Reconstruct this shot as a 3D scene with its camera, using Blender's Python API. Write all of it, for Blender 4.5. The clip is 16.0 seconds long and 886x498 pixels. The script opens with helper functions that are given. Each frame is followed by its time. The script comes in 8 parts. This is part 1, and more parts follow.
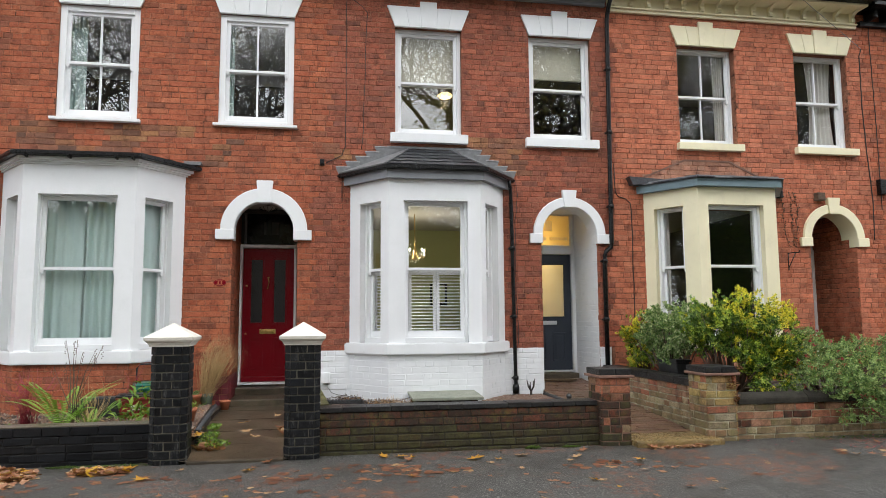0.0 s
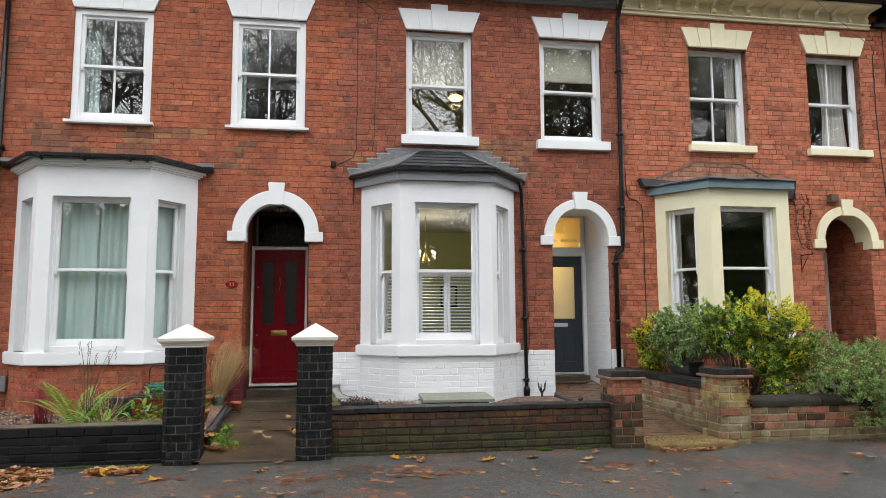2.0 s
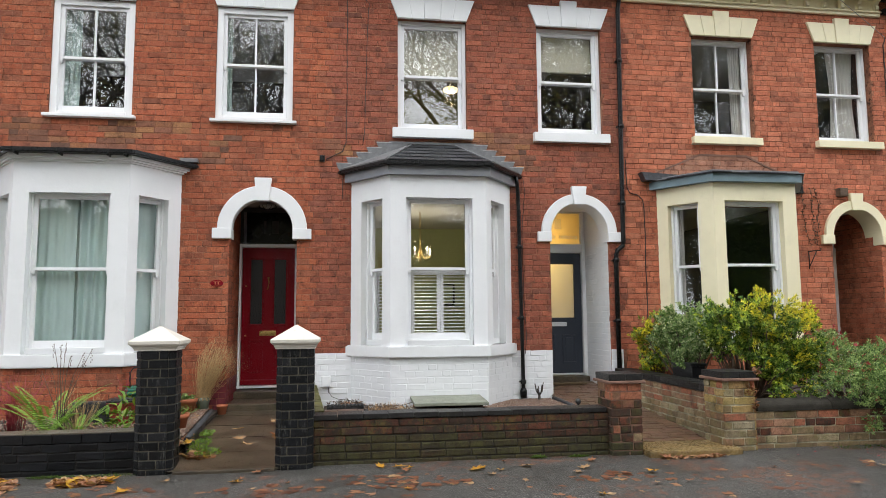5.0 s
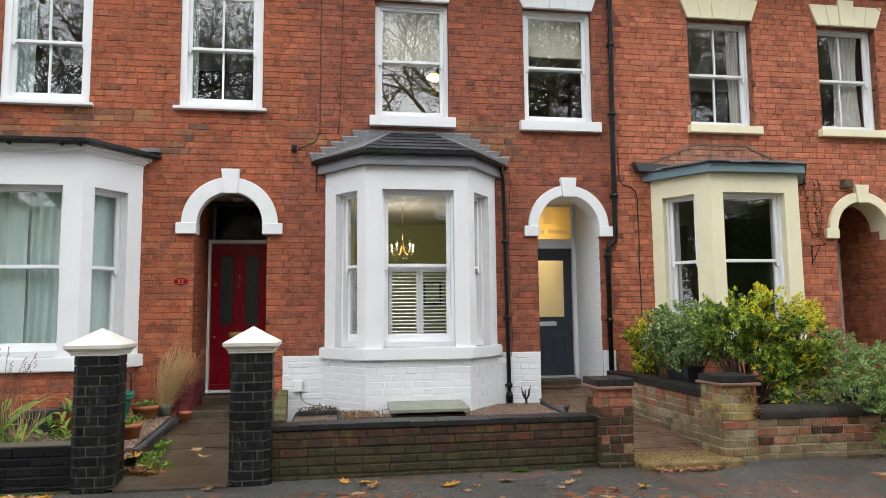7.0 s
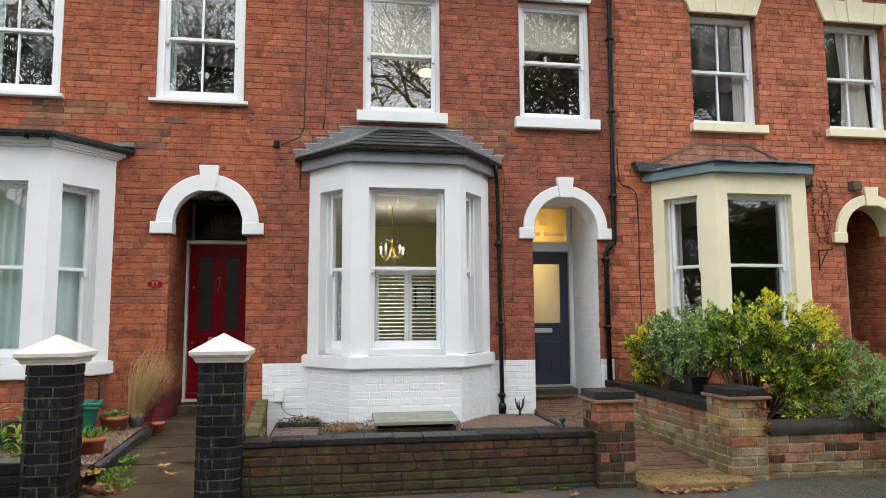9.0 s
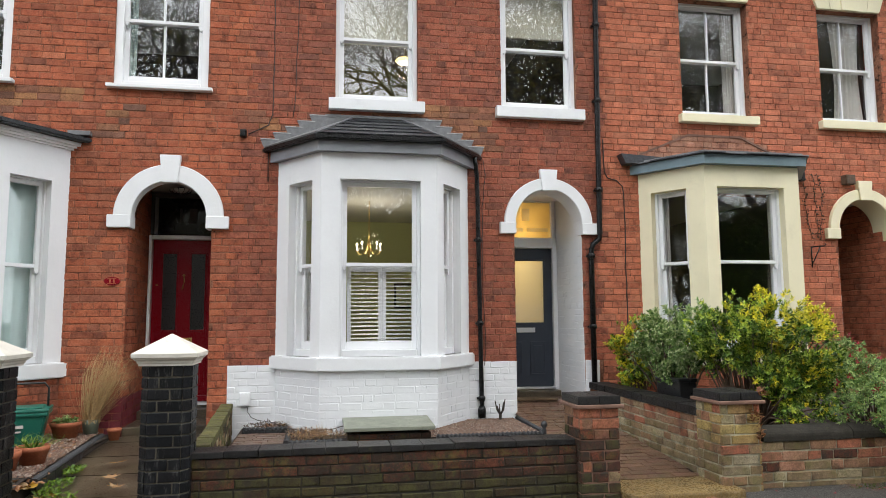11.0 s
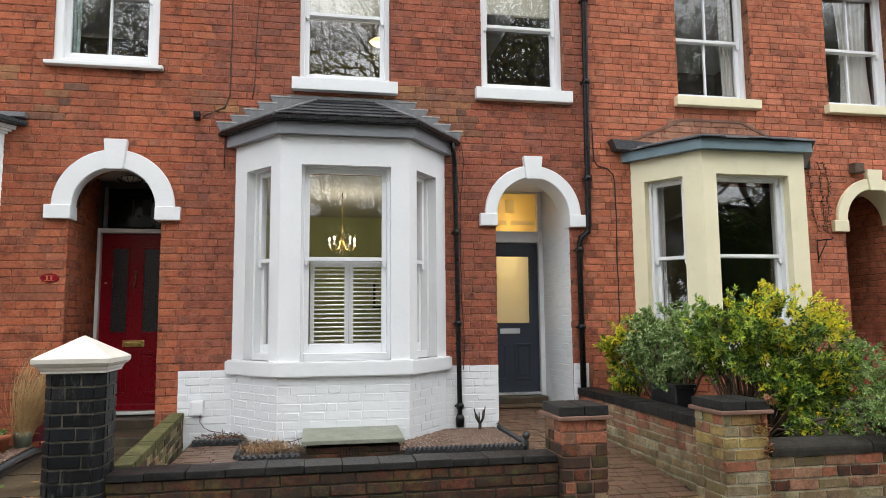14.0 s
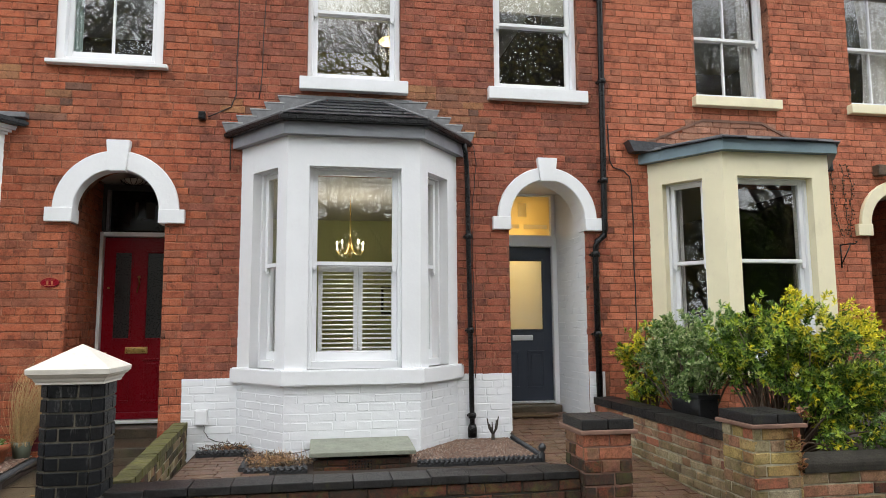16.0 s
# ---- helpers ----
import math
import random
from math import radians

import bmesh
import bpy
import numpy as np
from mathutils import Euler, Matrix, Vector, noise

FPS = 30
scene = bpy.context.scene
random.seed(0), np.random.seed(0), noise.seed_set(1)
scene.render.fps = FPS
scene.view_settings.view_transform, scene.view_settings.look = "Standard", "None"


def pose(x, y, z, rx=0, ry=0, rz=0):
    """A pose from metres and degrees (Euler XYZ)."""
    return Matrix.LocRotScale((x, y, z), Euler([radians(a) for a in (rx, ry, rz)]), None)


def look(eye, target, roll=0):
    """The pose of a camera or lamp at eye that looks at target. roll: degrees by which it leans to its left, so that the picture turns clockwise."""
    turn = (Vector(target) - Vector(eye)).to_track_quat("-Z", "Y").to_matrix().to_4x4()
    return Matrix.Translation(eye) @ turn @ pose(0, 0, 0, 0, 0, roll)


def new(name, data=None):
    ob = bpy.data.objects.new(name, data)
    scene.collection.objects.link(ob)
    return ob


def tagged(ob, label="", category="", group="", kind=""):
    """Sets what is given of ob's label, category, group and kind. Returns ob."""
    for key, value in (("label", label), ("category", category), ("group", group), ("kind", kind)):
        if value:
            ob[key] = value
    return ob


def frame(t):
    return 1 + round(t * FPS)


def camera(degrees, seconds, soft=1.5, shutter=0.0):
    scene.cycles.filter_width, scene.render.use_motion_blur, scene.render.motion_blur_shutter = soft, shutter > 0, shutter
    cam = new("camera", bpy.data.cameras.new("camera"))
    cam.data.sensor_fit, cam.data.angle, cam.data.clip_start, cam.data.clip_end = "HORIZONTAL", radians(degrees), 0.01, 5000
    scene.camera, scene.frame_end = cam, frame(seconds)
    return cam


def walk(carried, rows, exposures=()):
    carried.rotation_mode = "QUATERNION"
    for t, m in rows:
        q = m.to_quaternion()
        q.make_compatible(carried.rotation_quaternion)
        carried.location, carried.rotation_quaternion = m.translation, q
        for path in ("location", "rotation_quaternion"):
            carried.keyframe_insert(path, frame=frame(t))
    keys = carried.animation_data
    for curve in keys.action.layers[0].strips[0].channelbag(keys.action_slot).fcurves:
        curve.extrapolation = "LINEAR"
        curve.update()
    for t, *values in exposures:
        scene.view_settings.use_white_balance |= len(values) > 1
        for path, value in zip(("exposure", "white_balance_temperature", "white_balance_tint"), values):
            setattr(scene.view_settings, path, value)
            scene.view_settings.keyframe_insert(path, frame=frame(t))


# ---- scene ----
cam = camera(65.9, 16.0, soft=0.85)
PATH = [
    (0, (0.223, -9.734, 1.287), (0.558, -7.773, 1.488), -0.4),
    (0.5, (0.232, -9.741, 1.273), (0.559, -7.779, 1.478), -0.4),
    (1, (0.226, -9.746, 1.262), (0.547, -7.783, 1.471), -0.4),
    (1.5, (0.209, -9.74, 1.276), (0.525, -7.776, 1.482), -0.4),
    (2, (0.196, -9.734, 1.275), (0.505, -7.769, 1.484), -0.3),
    (2.5, (0.209, -9.733, 1.282), (0.512, -7.767, 1.487), -0.4),
    (3, (0.197, -9.73, 1.29), (0.495, -7.763, 1.497), -0.3),
    (3.5, (0.204, -9.696, 1.283), (0.498, -7.728, 1.488), -0.3),
    (4, (0.291, -9.626, 1.306), (0.585, -7.658, 1.506), -0.5),
    (6.5, (0.596, -9.014, 1.32), (0.89, -7.045, 1.519), -0.3),
    (7, (0.731, -8.88, 1.33), (1.03, -6.912, 1.525), -0.6),
    (7.5, (0.831, -8.758, 1.351), (1.136, -6.791, 1.549), -0.6),
    (8, (0.868, -8.659, 1.343), (1.172, -6.693, 1.548), -0.4),
    (8.5, (0.861, -8.526, 1.354), (1.165, -6.56, 1.555), -0.2),
    (9, (0.863, -8.444, 1.355), (1.175, -6.479, 1.561), -0.3),
    (9.5, (0.887, -8.365, 1.346), (1.214, -6.402, 1.553), -0.3),
    (9.7, (0.918, -8.318, 1.358), (1.253, -6.357, 1.558), -0.4),
    (12, (1.125, -7.847, 1.34), (1.474, -5.889, 1.549), -0.3),
    (12.5, (1.166, -7.738, 1.336), (1.52, -5.78, 1.545), -0.3),
    (13, (1.312, -7.597, 1.326), (1.668, -5.64, 1.534), -0.5),
    (13.5, (1.407, -7.497, 1.326), (1.765, -5.54, 1.535), -0.6),
    (14, (1.425, -7.389, 1.325), (1.781, -5.432, 1.536), -0.5),
    (14.5, (1.4, -7.228, 1.34), (1.755, -5.271, 1.551), -0.4),
    (15, (1.392, -7.156, 1.357), (1.743, -5.199, 1.57), -0.3),
    (15.5, (1.395, -7.141, 1.349), (1.743, -5.184, 1.568), -0.4),
    (16, (1.397, -7.156, 1.352), (1.738, -5.197, 1.575), -0.4),
]
walk(cam, [(t, look(eye, target, roll)) for t, eye, target, roll in PATH])

# ---- light: an overcast autumn day ----
world = bpy.data.worlds.new("overcast")
scene.world = world
world.use_nodes = True
wn, wl = world.node_tree.nodes, world.node_tree.links
sky = wn.new("ShaderNodeTexSky")
sky.sky_type, sky.sun_disc = "NISHITA", False
sky.sun_elevation, sky.sun_rotation = radians(56), radians(168)
sky.dust_density, sky.air_density = 4.0, 1.0
cloud = wn.new("ShaderNodeMix")
cloud.data_type = "RGBA"
cloud.inputs[0].default_value = 0.8
cloud.inputs[7].default_value = (12.0, 12.6, 13.2, 1)
wl.new(sky.outputs[0], cloud.inputs[6])
wl.new(cloud.outputs[2], wn["Background"].inputs[0])
wn["Background"].inputs[1].default_value = 0.13
sun_data = bpy.data.lights.new("sun", "SUN")
sun_data.energy, sun_data.angle, sun_data.color = 0.65, radians(110), (1.0, 0.96, 0.9)
sun = new("sun", sun_data)
sun.matrix_world = look((0, 0, 0), (-0.12, 0.56, -0.8))
scene.view_settings.exposure = 0.77

# ---- materials ----
def mat(name, rough=0.6, metal=0.0, spec=0.5):
    m = bpy.data.materials.new(name)
    m.use_nodes = True
    b = m.node_tree.nodes["Principled BSDF"]
    b.inputs["Roughness"].default_value = rough
    b.inputs["Metallic"].default_value = metal
    b.inputs["Specular IOR Level"].default_value = spec
    return m, m.node_tree.nodes, m.node_tree.links, b


def noise_node(n, l, scale, detail=4.0, rough=0.6, stretch=None):
    co = n.new("ShaderNodeNewGeometry").outputs["Position"]
    if stretch:
        mp = n.new("ShaderNodeMapping")
        mp.inputs["Scale"].default_value = stretch
        l.new(co, mp.inputs[0])
        co = mp.outputs[0]
    t = n.new("ShaderNodeTexNoise")
    t.inputs["Scale"].default_value, t.inputs["Detail"].default_value, t.inputs["Roughness"].default_value = scale, detail, rough
    l.new(co, t.inputs["Vector"])
    return t.outputs["Fac"]


def ramp(n, l, fac, stops):
    r = n.new("ShaderNodeValToRGB")
    el = r.color_ramp.elements
    while len(el) < len(stops):
        el.new(0.5)
    for e, (p, c) in zip(el, stops):
        e.position, e.color = p, (c[0], c[1], c[2], 1)
    l.new(fac, r.inputs[0])
    return r.outputs[0]


def mix(n, l, fac, a, b, mode="MIX"):
    m = n.new("ShaderNodeMix")
    m.data_type, m.blend_type = "RGBA", mode
    for sock, v in ((m.inputs[0], fac), (m.inputs[6], a), (m.inputs[7], b)):
        if isinstance(v, (int, float)):
            sock.default_value = v
        elif isinstance(v, tuple):
            sock.default_value = (v[0], v[1], v[2], 1)
        else:
            l.new(v, sock)
    return m.outputs[2]


def bump(n, l, b, height, strength=0.4, dist=0.01):
    bp = n.new("ShaderNodeBump")
    bp.inputs["Strength"].default_value, bp.inputs["Distance"].default_value = strength, dist
    l.new(height, bp.inputs["Height"])
    l.new(bp.outputs[0], b.inputs["Normal"])


def plain(name, colour, rough=0.5, metal=0.0, vary=0.12, scale=6.0, dirt=None, dirt_amount=0.5, bumpy=0.15, grain=60.0, spec=0.5, speck=0.0, rvar=0.1):
    """A painted or cast surface: broad tone drift, fine grain, optional dirt."""
    m, n, l, b = mat(name, rough, metal, spec)
    broad = noise_node(n, l, scale)
    fine = noise_node(n, l, grain, 3.0)
    lo = tuple(c * (1 - vary) for c in colour)
    hi = tuple(min(1, c * (1 + vary)) for c in colour)
    col = ramp(n, l, broad, [(0.3, lo), (0.7, hi)])
    if speck:
        sp = noise_node(n, l, grain * 1.6, 5.0, 0.8)
        col = mix(n, l, 1.0, col, ramp(n, l, sp, [(0.36, (1 - speck,) * 3), (0.64, (1 + speck,) * 3)]), "MULTIPLY")
    if dirt:
        d = noise_node(n, l, scale * 2.3, 8.0, 0.75)
        f = ramp(n, l, d, [(0.55, (0, 0, 0)), (0.78, (dirt_amount,) * 3)])
        col = mix(n, l, f, col, dirt)
    l.new(col, b.inputs["Base Color"])
    r = ramp(n, l, fine, [(0.3, (max(0, rough - rvar),) * 3), (0.7, (min(1, rough + rvar),) * 3)])
    l.new(r, b.inputs["Roughness"])
    if bumpy:
        bump(n, l, b, fine, bumpy, 0.003)
    return m


def brick_mat(name, tones, island, soot=0.35, moss=0.0, rough=0.85, stain=None, blotch_tone=(0.46, 0.2, 0.12), lime_amount=0.35, spec=0.3, streak=None, soot_tone=(0.085, 0.045, 0.034), moss_from=0.42, grime=0.0):
    """Fired brick; every brick takes its tone from a random number of its own."""
    m, n, l, b = mat(name, rough, 0.0, spec)
    if island:
        rnd = n.new("ShaderNodeNewGeometry").outputs["Random Per Island"]
    else:
        rnd = n.new("ShaderNodeObjectInfo").outputs["Random"]
    col = ramp(n, l, rnd, [(i / (len(tones) - 1), t) for i, t in enumerate(tones)])
    mul = n.new("ShaderNodeMath")
    mul.operation, mul.inputs[1].default_value = "MULTIPLY", 17.31
    l.new(rnd, mul.inputs[0])
    frac = n.new("ShaderNodeMath")
    frac.operation = "FRACT"
    l.new(mul.outputs[0], frac.inputs[0])
    col = mix(n, l, 1.0, col, ramp(n, l, frac.outputs[0], [(0.0, (0.68, 0.66, 0.68)), (0.12, (0.95, 0.93, 0.92)), (0.7, (1.05, 1.03, 1.02)), (1.0, (1.16, 1.16, 1.16))]), "MULTIPLY")
    blotch = noise_node(n, l, 18.0, 6.0, 0.7)
    col = mix(n, l, ramp(n, l, blotch, [(0.35, (0.0,) * 3), (0.75, (0.5,) * 3)]), col, blotch_tone)
    patch = noise_node(n, l, 7.0, 6.0, 0.75)
    col = mix(n, l, 1.0, col, ramp(n, l, patch, [(0.36, (0.5, 0.5, 0.53)), (0.48, (1.0, 1.0, 1.0)), (0.56, (1.06, 1.08, 1.1)), (0.68, (1.3, 1.4, 1.45))]), "MULTIPLY")
    wide = noise_node(n, l, 1.3, 7.0, 0.7)
    col = mix(n, l, ramp(n, l, wide, [(0.45, (0, 0, 0)), (0.72, (soot,) * 3)]), col, soot_tone)
    grit = noise_node(n, l, 110.0, 4.0, 0.75)
    col = mix(n, l, ramp(n, l, grit, [(0.34, (0.6,) * 3), (0.56, (0, 0, 0))]), col, tuple(k * 0.3 for k in tones[0]))
    pit = noise_node(n, l, 34.0, 6.0, 0.8)
    col = mix(n, l, ramp(n, l, pit, [(0.3, (0.75,) * 3), (0.46, (0, 0, 0))]), col, tuple(k * 0.35 for k in tones[0]))
    lime = noise_node(n, l, 52.0, 5.0, 0.8)
    col = mix(n, l, ramp(n, l, lime, [(0.68, (0, 0, 0)), (0.76, (lime_amount,) * 3)]), col, (0.5, 0.4, 0.33))
    if stain:
        pale = noise_node(n, l, 9.0, 7.0, 0.75)
        col = mix(n, l, ramp(n, l, pale, [(0.6, (0, 0, 0)), (0.75, (0.5,) * 3)]), col, stain)
    if grime:
        gr = noise_node(n, l, 15.0, 8.0, 0.8)
        col = mix(n, l, ramp(n, l, gr, [(0.47, (0, 0, 0)), (0.57, (grime,) * 3)]), col, (0.03, 0.024, 0.017))
    if streak:
        run = noise_node(n, l, 16.0, 7.0, 0.8, (1.0, 1.0, 0.22))
        col = mix(n, l, ramp(n, l, run, [(0.56, (0, 0, 0)), (0.66, (0.4,) * 3)]), col, streak)
    if moss:
        mn = noise_node(n, l, 8.0, 9.0, 0.82)
        col = mix(n, l, ramp(n, l, mn, [(moss_from, (0, 0, 0)), (moss_from + 0.2, (moss,) * 3)]), col, (0.12, 0.125, 0.024))
    l.new(col, b.inputs["Base Color"])
    bump(n, l, b, noise_node(n, l, 42.0, 7.0, 0.75), 0.8, 0.008)
    return m


def make_bricks(name, tones, **kw):
    return brick_mat(name + " single", tones, False, **kw), brick_mat(name + " joined", tones, True, **kw)


RED_A = [(0.31, 0.083, 0.042), (0.44, 0.11, 0.048), (0.5, 0.142, 0.062), (0.41, 0.098, 0.045), (0.46, 0.122, 0.054), (0.25, 0.084, 0.05), (0.52, 0.16, 0.075)]
RED_B = [(0.22, 0.065, 0.0441), (0.36, 0.0928, 0.051), (0.406, 0.111, 0.0615), (0.29, 0.0777, 0.0476), (0.441, 0.125, 0.0673), (0.186, 0.065, 0.0487), (0.394, 0.116, 0.0696)]
RED_C = [(0.466, 0.138, 0.0742), (0.583, 0.17, 0.0869), (0.636, 0.201, 0.106), (0.53, 0.154, 0.0795), (0.604, 0.185, 0.0975), (0.403, 0.138, 0.0795), (0.636, 0.223, 0.122)]
BLUE = [(0.004, 0.0045, 0.006), (0.014, 0.015, 0.018), (0.008, 0.009, 0.011), (0.018, 0.018, 0.02), (0.005, 0.006, 0.007), (0.013, 0.013, 0.014), (0.004, 0.0045, 0.005), (0.01, 0.009, 0.009)]
OLD = [(0.0694, 0.0254, 0.015), (0.116, 0.0335, 0.0173), (0.0405, 0.0208, 0.0139), (0.173, 0.0462, 0.0231), (0.052, 0.0289, 0.0173), (0.0867, 0.0289, 0.0173), (0.0347, 0.0196, 0.0139)]
GREENED = [(0.0346, 0.023, 0.0127), (0.0518, 0.0403, 0.0161), (0.023, 0.0161, 0.0104), (0.0691, 0.0605, 0.0242), (0.0432, 0.0288, 0.015), (0.0576, 0.0242, 0.0138)]
LICHEN = [(0.36, 0.26, 0.15), (0.26, 0.145, 0.085), (0.5, 0.42, 0.26), (0.16, 0.1, 0.066), (0.38, 0.26, 0.15), (0.34, 0.155, 0.09), (0.54, 0.47, 0.31)]
BUFF = [(0.42, 0.13, 0.075), (0.5, 0.17, 0.1), (0.2, 0.09, 0.065), (0.46, 0.34, 0.21), (0.36, 0.135, 0.082), (0.32, 0.2, 0.125), (0.48, 0.23, 0.145)]
YELLOW = [(0.38, 0.26, 0.11), (0.5, 0.36, 0.13), (0.34, 0.16, 0.075), (0.52, 0.38, 0.16), (0.42, 0.29, 0.13), (0.31, 0.13, 0.07)]
BROWN = [(0.18, 0.085, 0.055), (0.42, 0.17, 0.07), (0.26, 0.11, 0.07), (0.46, 0.22, 0.09), (0.36, 0.14, 0.08), (0.14, 0.075, 0.055), (0.3, 0.14, 0.09), (0.23, 0.09, 0.055)]
PALED = [(0.4, 0.19, 0.12), (0.46, 0.2, 0.13), (0.34, 0.15, 0.095), (0.42, 0.22, 0.15)]
BRICK_BROWN = make_bricks("sooty brown brick", BROWN, soot=0.4, blotch_tone=(0.22, 0.12, 0.08))
BRICK_PALED = make_bricks("mortar smeared brick", PALED, soot=0.3, blotch_tone=(0.42, 0.26, 0.18), stain=(0.45, 0.33, 0.25))
BRICK_A = make_bricks("orange red brick", RED_A, soot=0.3)
BRICK_B = make_bricks("dark red brick", RED_B, soot=0.42, stain=(0.36, 0.2, 0.15))
BRICK_C = make_bricks("pink red brick", RED_C, soot=0.28, stain=(0.55, 0.3, 0.2))
BRICK_BLUE = make_bricks("blue engineering brick", BLUE, soot=0.2, rough=0.5, blotch_tone=(0.007, 0.0075, 0.009), stain=(0.02, 0.019, 0.016), lime_amount=0.05, spec=0.16, soot_tone=(0.012, 0.011, 0.01))
# tones lifted above BLUE: the sky's reflection on wet tops is in the colour
BRICK_COPE = make_bricks("worn wet blue coping brick, sky sheen in tone", [(0.012, 0.012, 0.013), (0.025, 0.024, 0.023), (0.017, 0.016, 0.016), (0.035, 0.032, 0.029)], soot=0.3, rough=0.42, moss=0.25, moss_from=0.55, blotch_tone=(0.03, 0.028, 0.027), stain=(0.09, 0.085, 0.075), lime_amount=0.15, spec=0.24, soot_tone=(0.014, 0.013, 0.012))
BRICK_MOSS = make_bricks("moss crusted coping brick", [(0.1, 0.1, 0.035), (0.17, 0.15, 0.06), (0.075, 0.07, 0.03), (0.21, 0.17, 0.085)], soot=0.4, moss=0.5, blotch_tone=(0.1, 0.085, 0.04), soot_tone=(0.03, 0.028, 0.016), grime=0.4)
BRICK_PIER = make_bricks("limed blue engineering brick", BLUE, soot=0.1, rough=0.45, blotch_tone=(0.007, 0.0075, 0.009), stain=(0.03, 0.029, 0.026), lime_amount=0.12, spec=0.18, streak=(0.2, 0.2, 0.185), soot_tone=(0.012, 0.012, 0.012))
BRICK_OLD = make_bricks("mossy garden brick", OLD, soot=0.75, moss=0.55, blotch_tone=(0.12, 0.055, 0.032), soot_tone=(0.035, 0.026, 0.02), moss_from=0.5, grime=0.9)
BRICK_GREEN = make_bricks("moss grown garden brick", GREENED, soot=0.85, moss=0.28, blotch_tone=(0.07, 0.05, 0.025), soot_tone=(0.02, 0.018, 0.012), moss_from=0.42, grime=0.9)
BRICK_LICHEN = make_bricks("lichen grown garden brick", LICHEN, grime=0.3, soot=0.25, moss=0.45, stain=(0.4, 0.36, 0.25), blotch_tone=(0.18, 0.115, 0.065), soot_tone=(0.04, 0.033, 0.022))
BRICK_BUFF = make_bricks("weathered buff brick", BUFF, grime=0.35, soot=0.3, moss=0.2, stain=(0.36, 0.33, 0.24), blotch_tone=(0.2, 0.1, 0.055), soot_tone=(0.05, 0.036, 0.028))
BRICK_YELLOW = make_bricks("yellow stained brick", YELLOW, grime=0.2, soot=0.25, moss=0.35, soot_tone=(0.12, 0.075, 0.04), stain=(0.42, 0.38, 0.27), blotch_tone=(0.4, 0.28, 0.1))
BRICK_PAVE = make_bricks("wet paving brick", [(0.13, 0.062, 0.046), (0.19, 0.09, 0.06), (0.14, 0.075, 0.055), (0.23, 0.115, 0.08)], soot=0.4, moss=0.3, rough=0.38, blotch_tone=(0.15, 0.08, 0.06), spec=0.6)

def mortar_mat(name, light, dark):
    m, n, l, b = mat(name, 0.95, 0, 0.2)
    col = ramp(n, l, noise_node(n, l, 2.2, 6.0, 0.7), [(0.36, dark), (0.62, light)])
    col = mix(n, l, ramp(n, l, noise_node(n, l, 90.0, 4.0), [(0.35, (0.6,) * 3), (0.6, (0, 0, 0))]), col, tuple(k * 0.4 for k in dark))
    col = mix(n, l, ramp(n, l, noise_node(n, l, 11.0, 7.0, 0.8), [(0.40, (0.85,) * 3), (0.47, (0, 0, 0))]), col, (0.02, 0.011, 0.008))
    l.new(col, b.inputs["Base Color"])
    bump(n, l, b, noise_node(n, l, 80.0, 5.0), 0.6, 0.006)
    return m


MORTAR = mortar_mat("lime mortar", (0.46, 0.21, 0.13), (0.17, 0.068, 0.042))
MORTAR_OLD = plain("lime mortar", (0.19, 0.105, 0.075), 0.95, vary=0.3, scale=3.0, dirt=(0.07, 0.05, 0.04), dirt_amount=0.7, bumpy=0.4, grain=90)
MORTAR_PIER = plain("tan pier mortar", (0.12, 0.108, 0.08), 0.95, vary=0.6, scale=6.0, dirt=(0.24, 0.21, 0.15), dirt_amount=0.95, bumpy=0.4, grain=90)
MORTAR_GREY = plain("pale cement mortar", (0.3, 0.27, 0.19), 0.95, vary=0.6, scale=7.0, dirt=(0.045, 0.04, 0.028), dirt_amount=0.9, bumpy=0.4, grain=90)
MORTAR_BLACK = plain("black dirty mortar", (0.018, 0.018, 0.016), 0.95, vary=0.6, scale=6.0, dirt=(0.06, 0.058, 0.045), dirt_amount=0.6, bumpy=0.4, grain=90)
MORTAR_DARK = plain("dirty mortar", (0.022, 0.019, 0.013), 0.95, vary=0.5, scale=5.0, dirt=(0.03, 0.04, 0.012), dirt_amount=0.8, bumpy=0.4, grain=90)
WHITE = plain("white masonry paint", (0.79, 0.8, 0.81), 0.55, vary=0.025, scale=2.0, dirt=(0.5, 0.5, 0.47), dirt_amount=0.16, bumpy=0.5, grain=26)
WHITE_BRICK = plain("white painted brick", (0.78, 0.795, 0.81), 0.55, vary=0.03, scale=3.0, dirt=(0.5, 0.5, 0.47), dirt_amount=0.2, bumpy=0.55, grain=22)
PAINT_RED = plain("worn dark red brick paint", (0.17, 0.02, 0.03), 0.6, vary=0.3, scale=9.0, dirt=(0.3, 0.16, 0.12), dirt_amount=0.6, bumpy=0.4)
JOINERY = plain("white gloss paint", (0.82, 0.83, 0.84), 0.36, vary=0.015, scale=3.0, bumpy=0.0, grain=50, rvar=0.02)
CREAM = plain("cream masonry paint", (0.82, 0.75, 0.52), 0.55, vary=0.04, scale=2.0, dirt=(0.42, 0.37, 0.25), dirt_amount=0.22, bumpy=0.25, grain=45)
CAPSTONE = plain("off-white painted stone", (0.64, 0.605, 0.53), 0.6, vary=0.07, scale=7.0, dirt=(0.36, 0.32, 0.24), dirt_amount=0.5, bumpy=0.3, grain=60)
BLACK = plain("black gloss metal", (0.006, 0.006, 0.0065), 0.3, vary=0.2, scale=9.0, dirt=(0.03, 0.028, 0.025), dirt_amount=0.3, bumpy=0.1, spec=0.3)
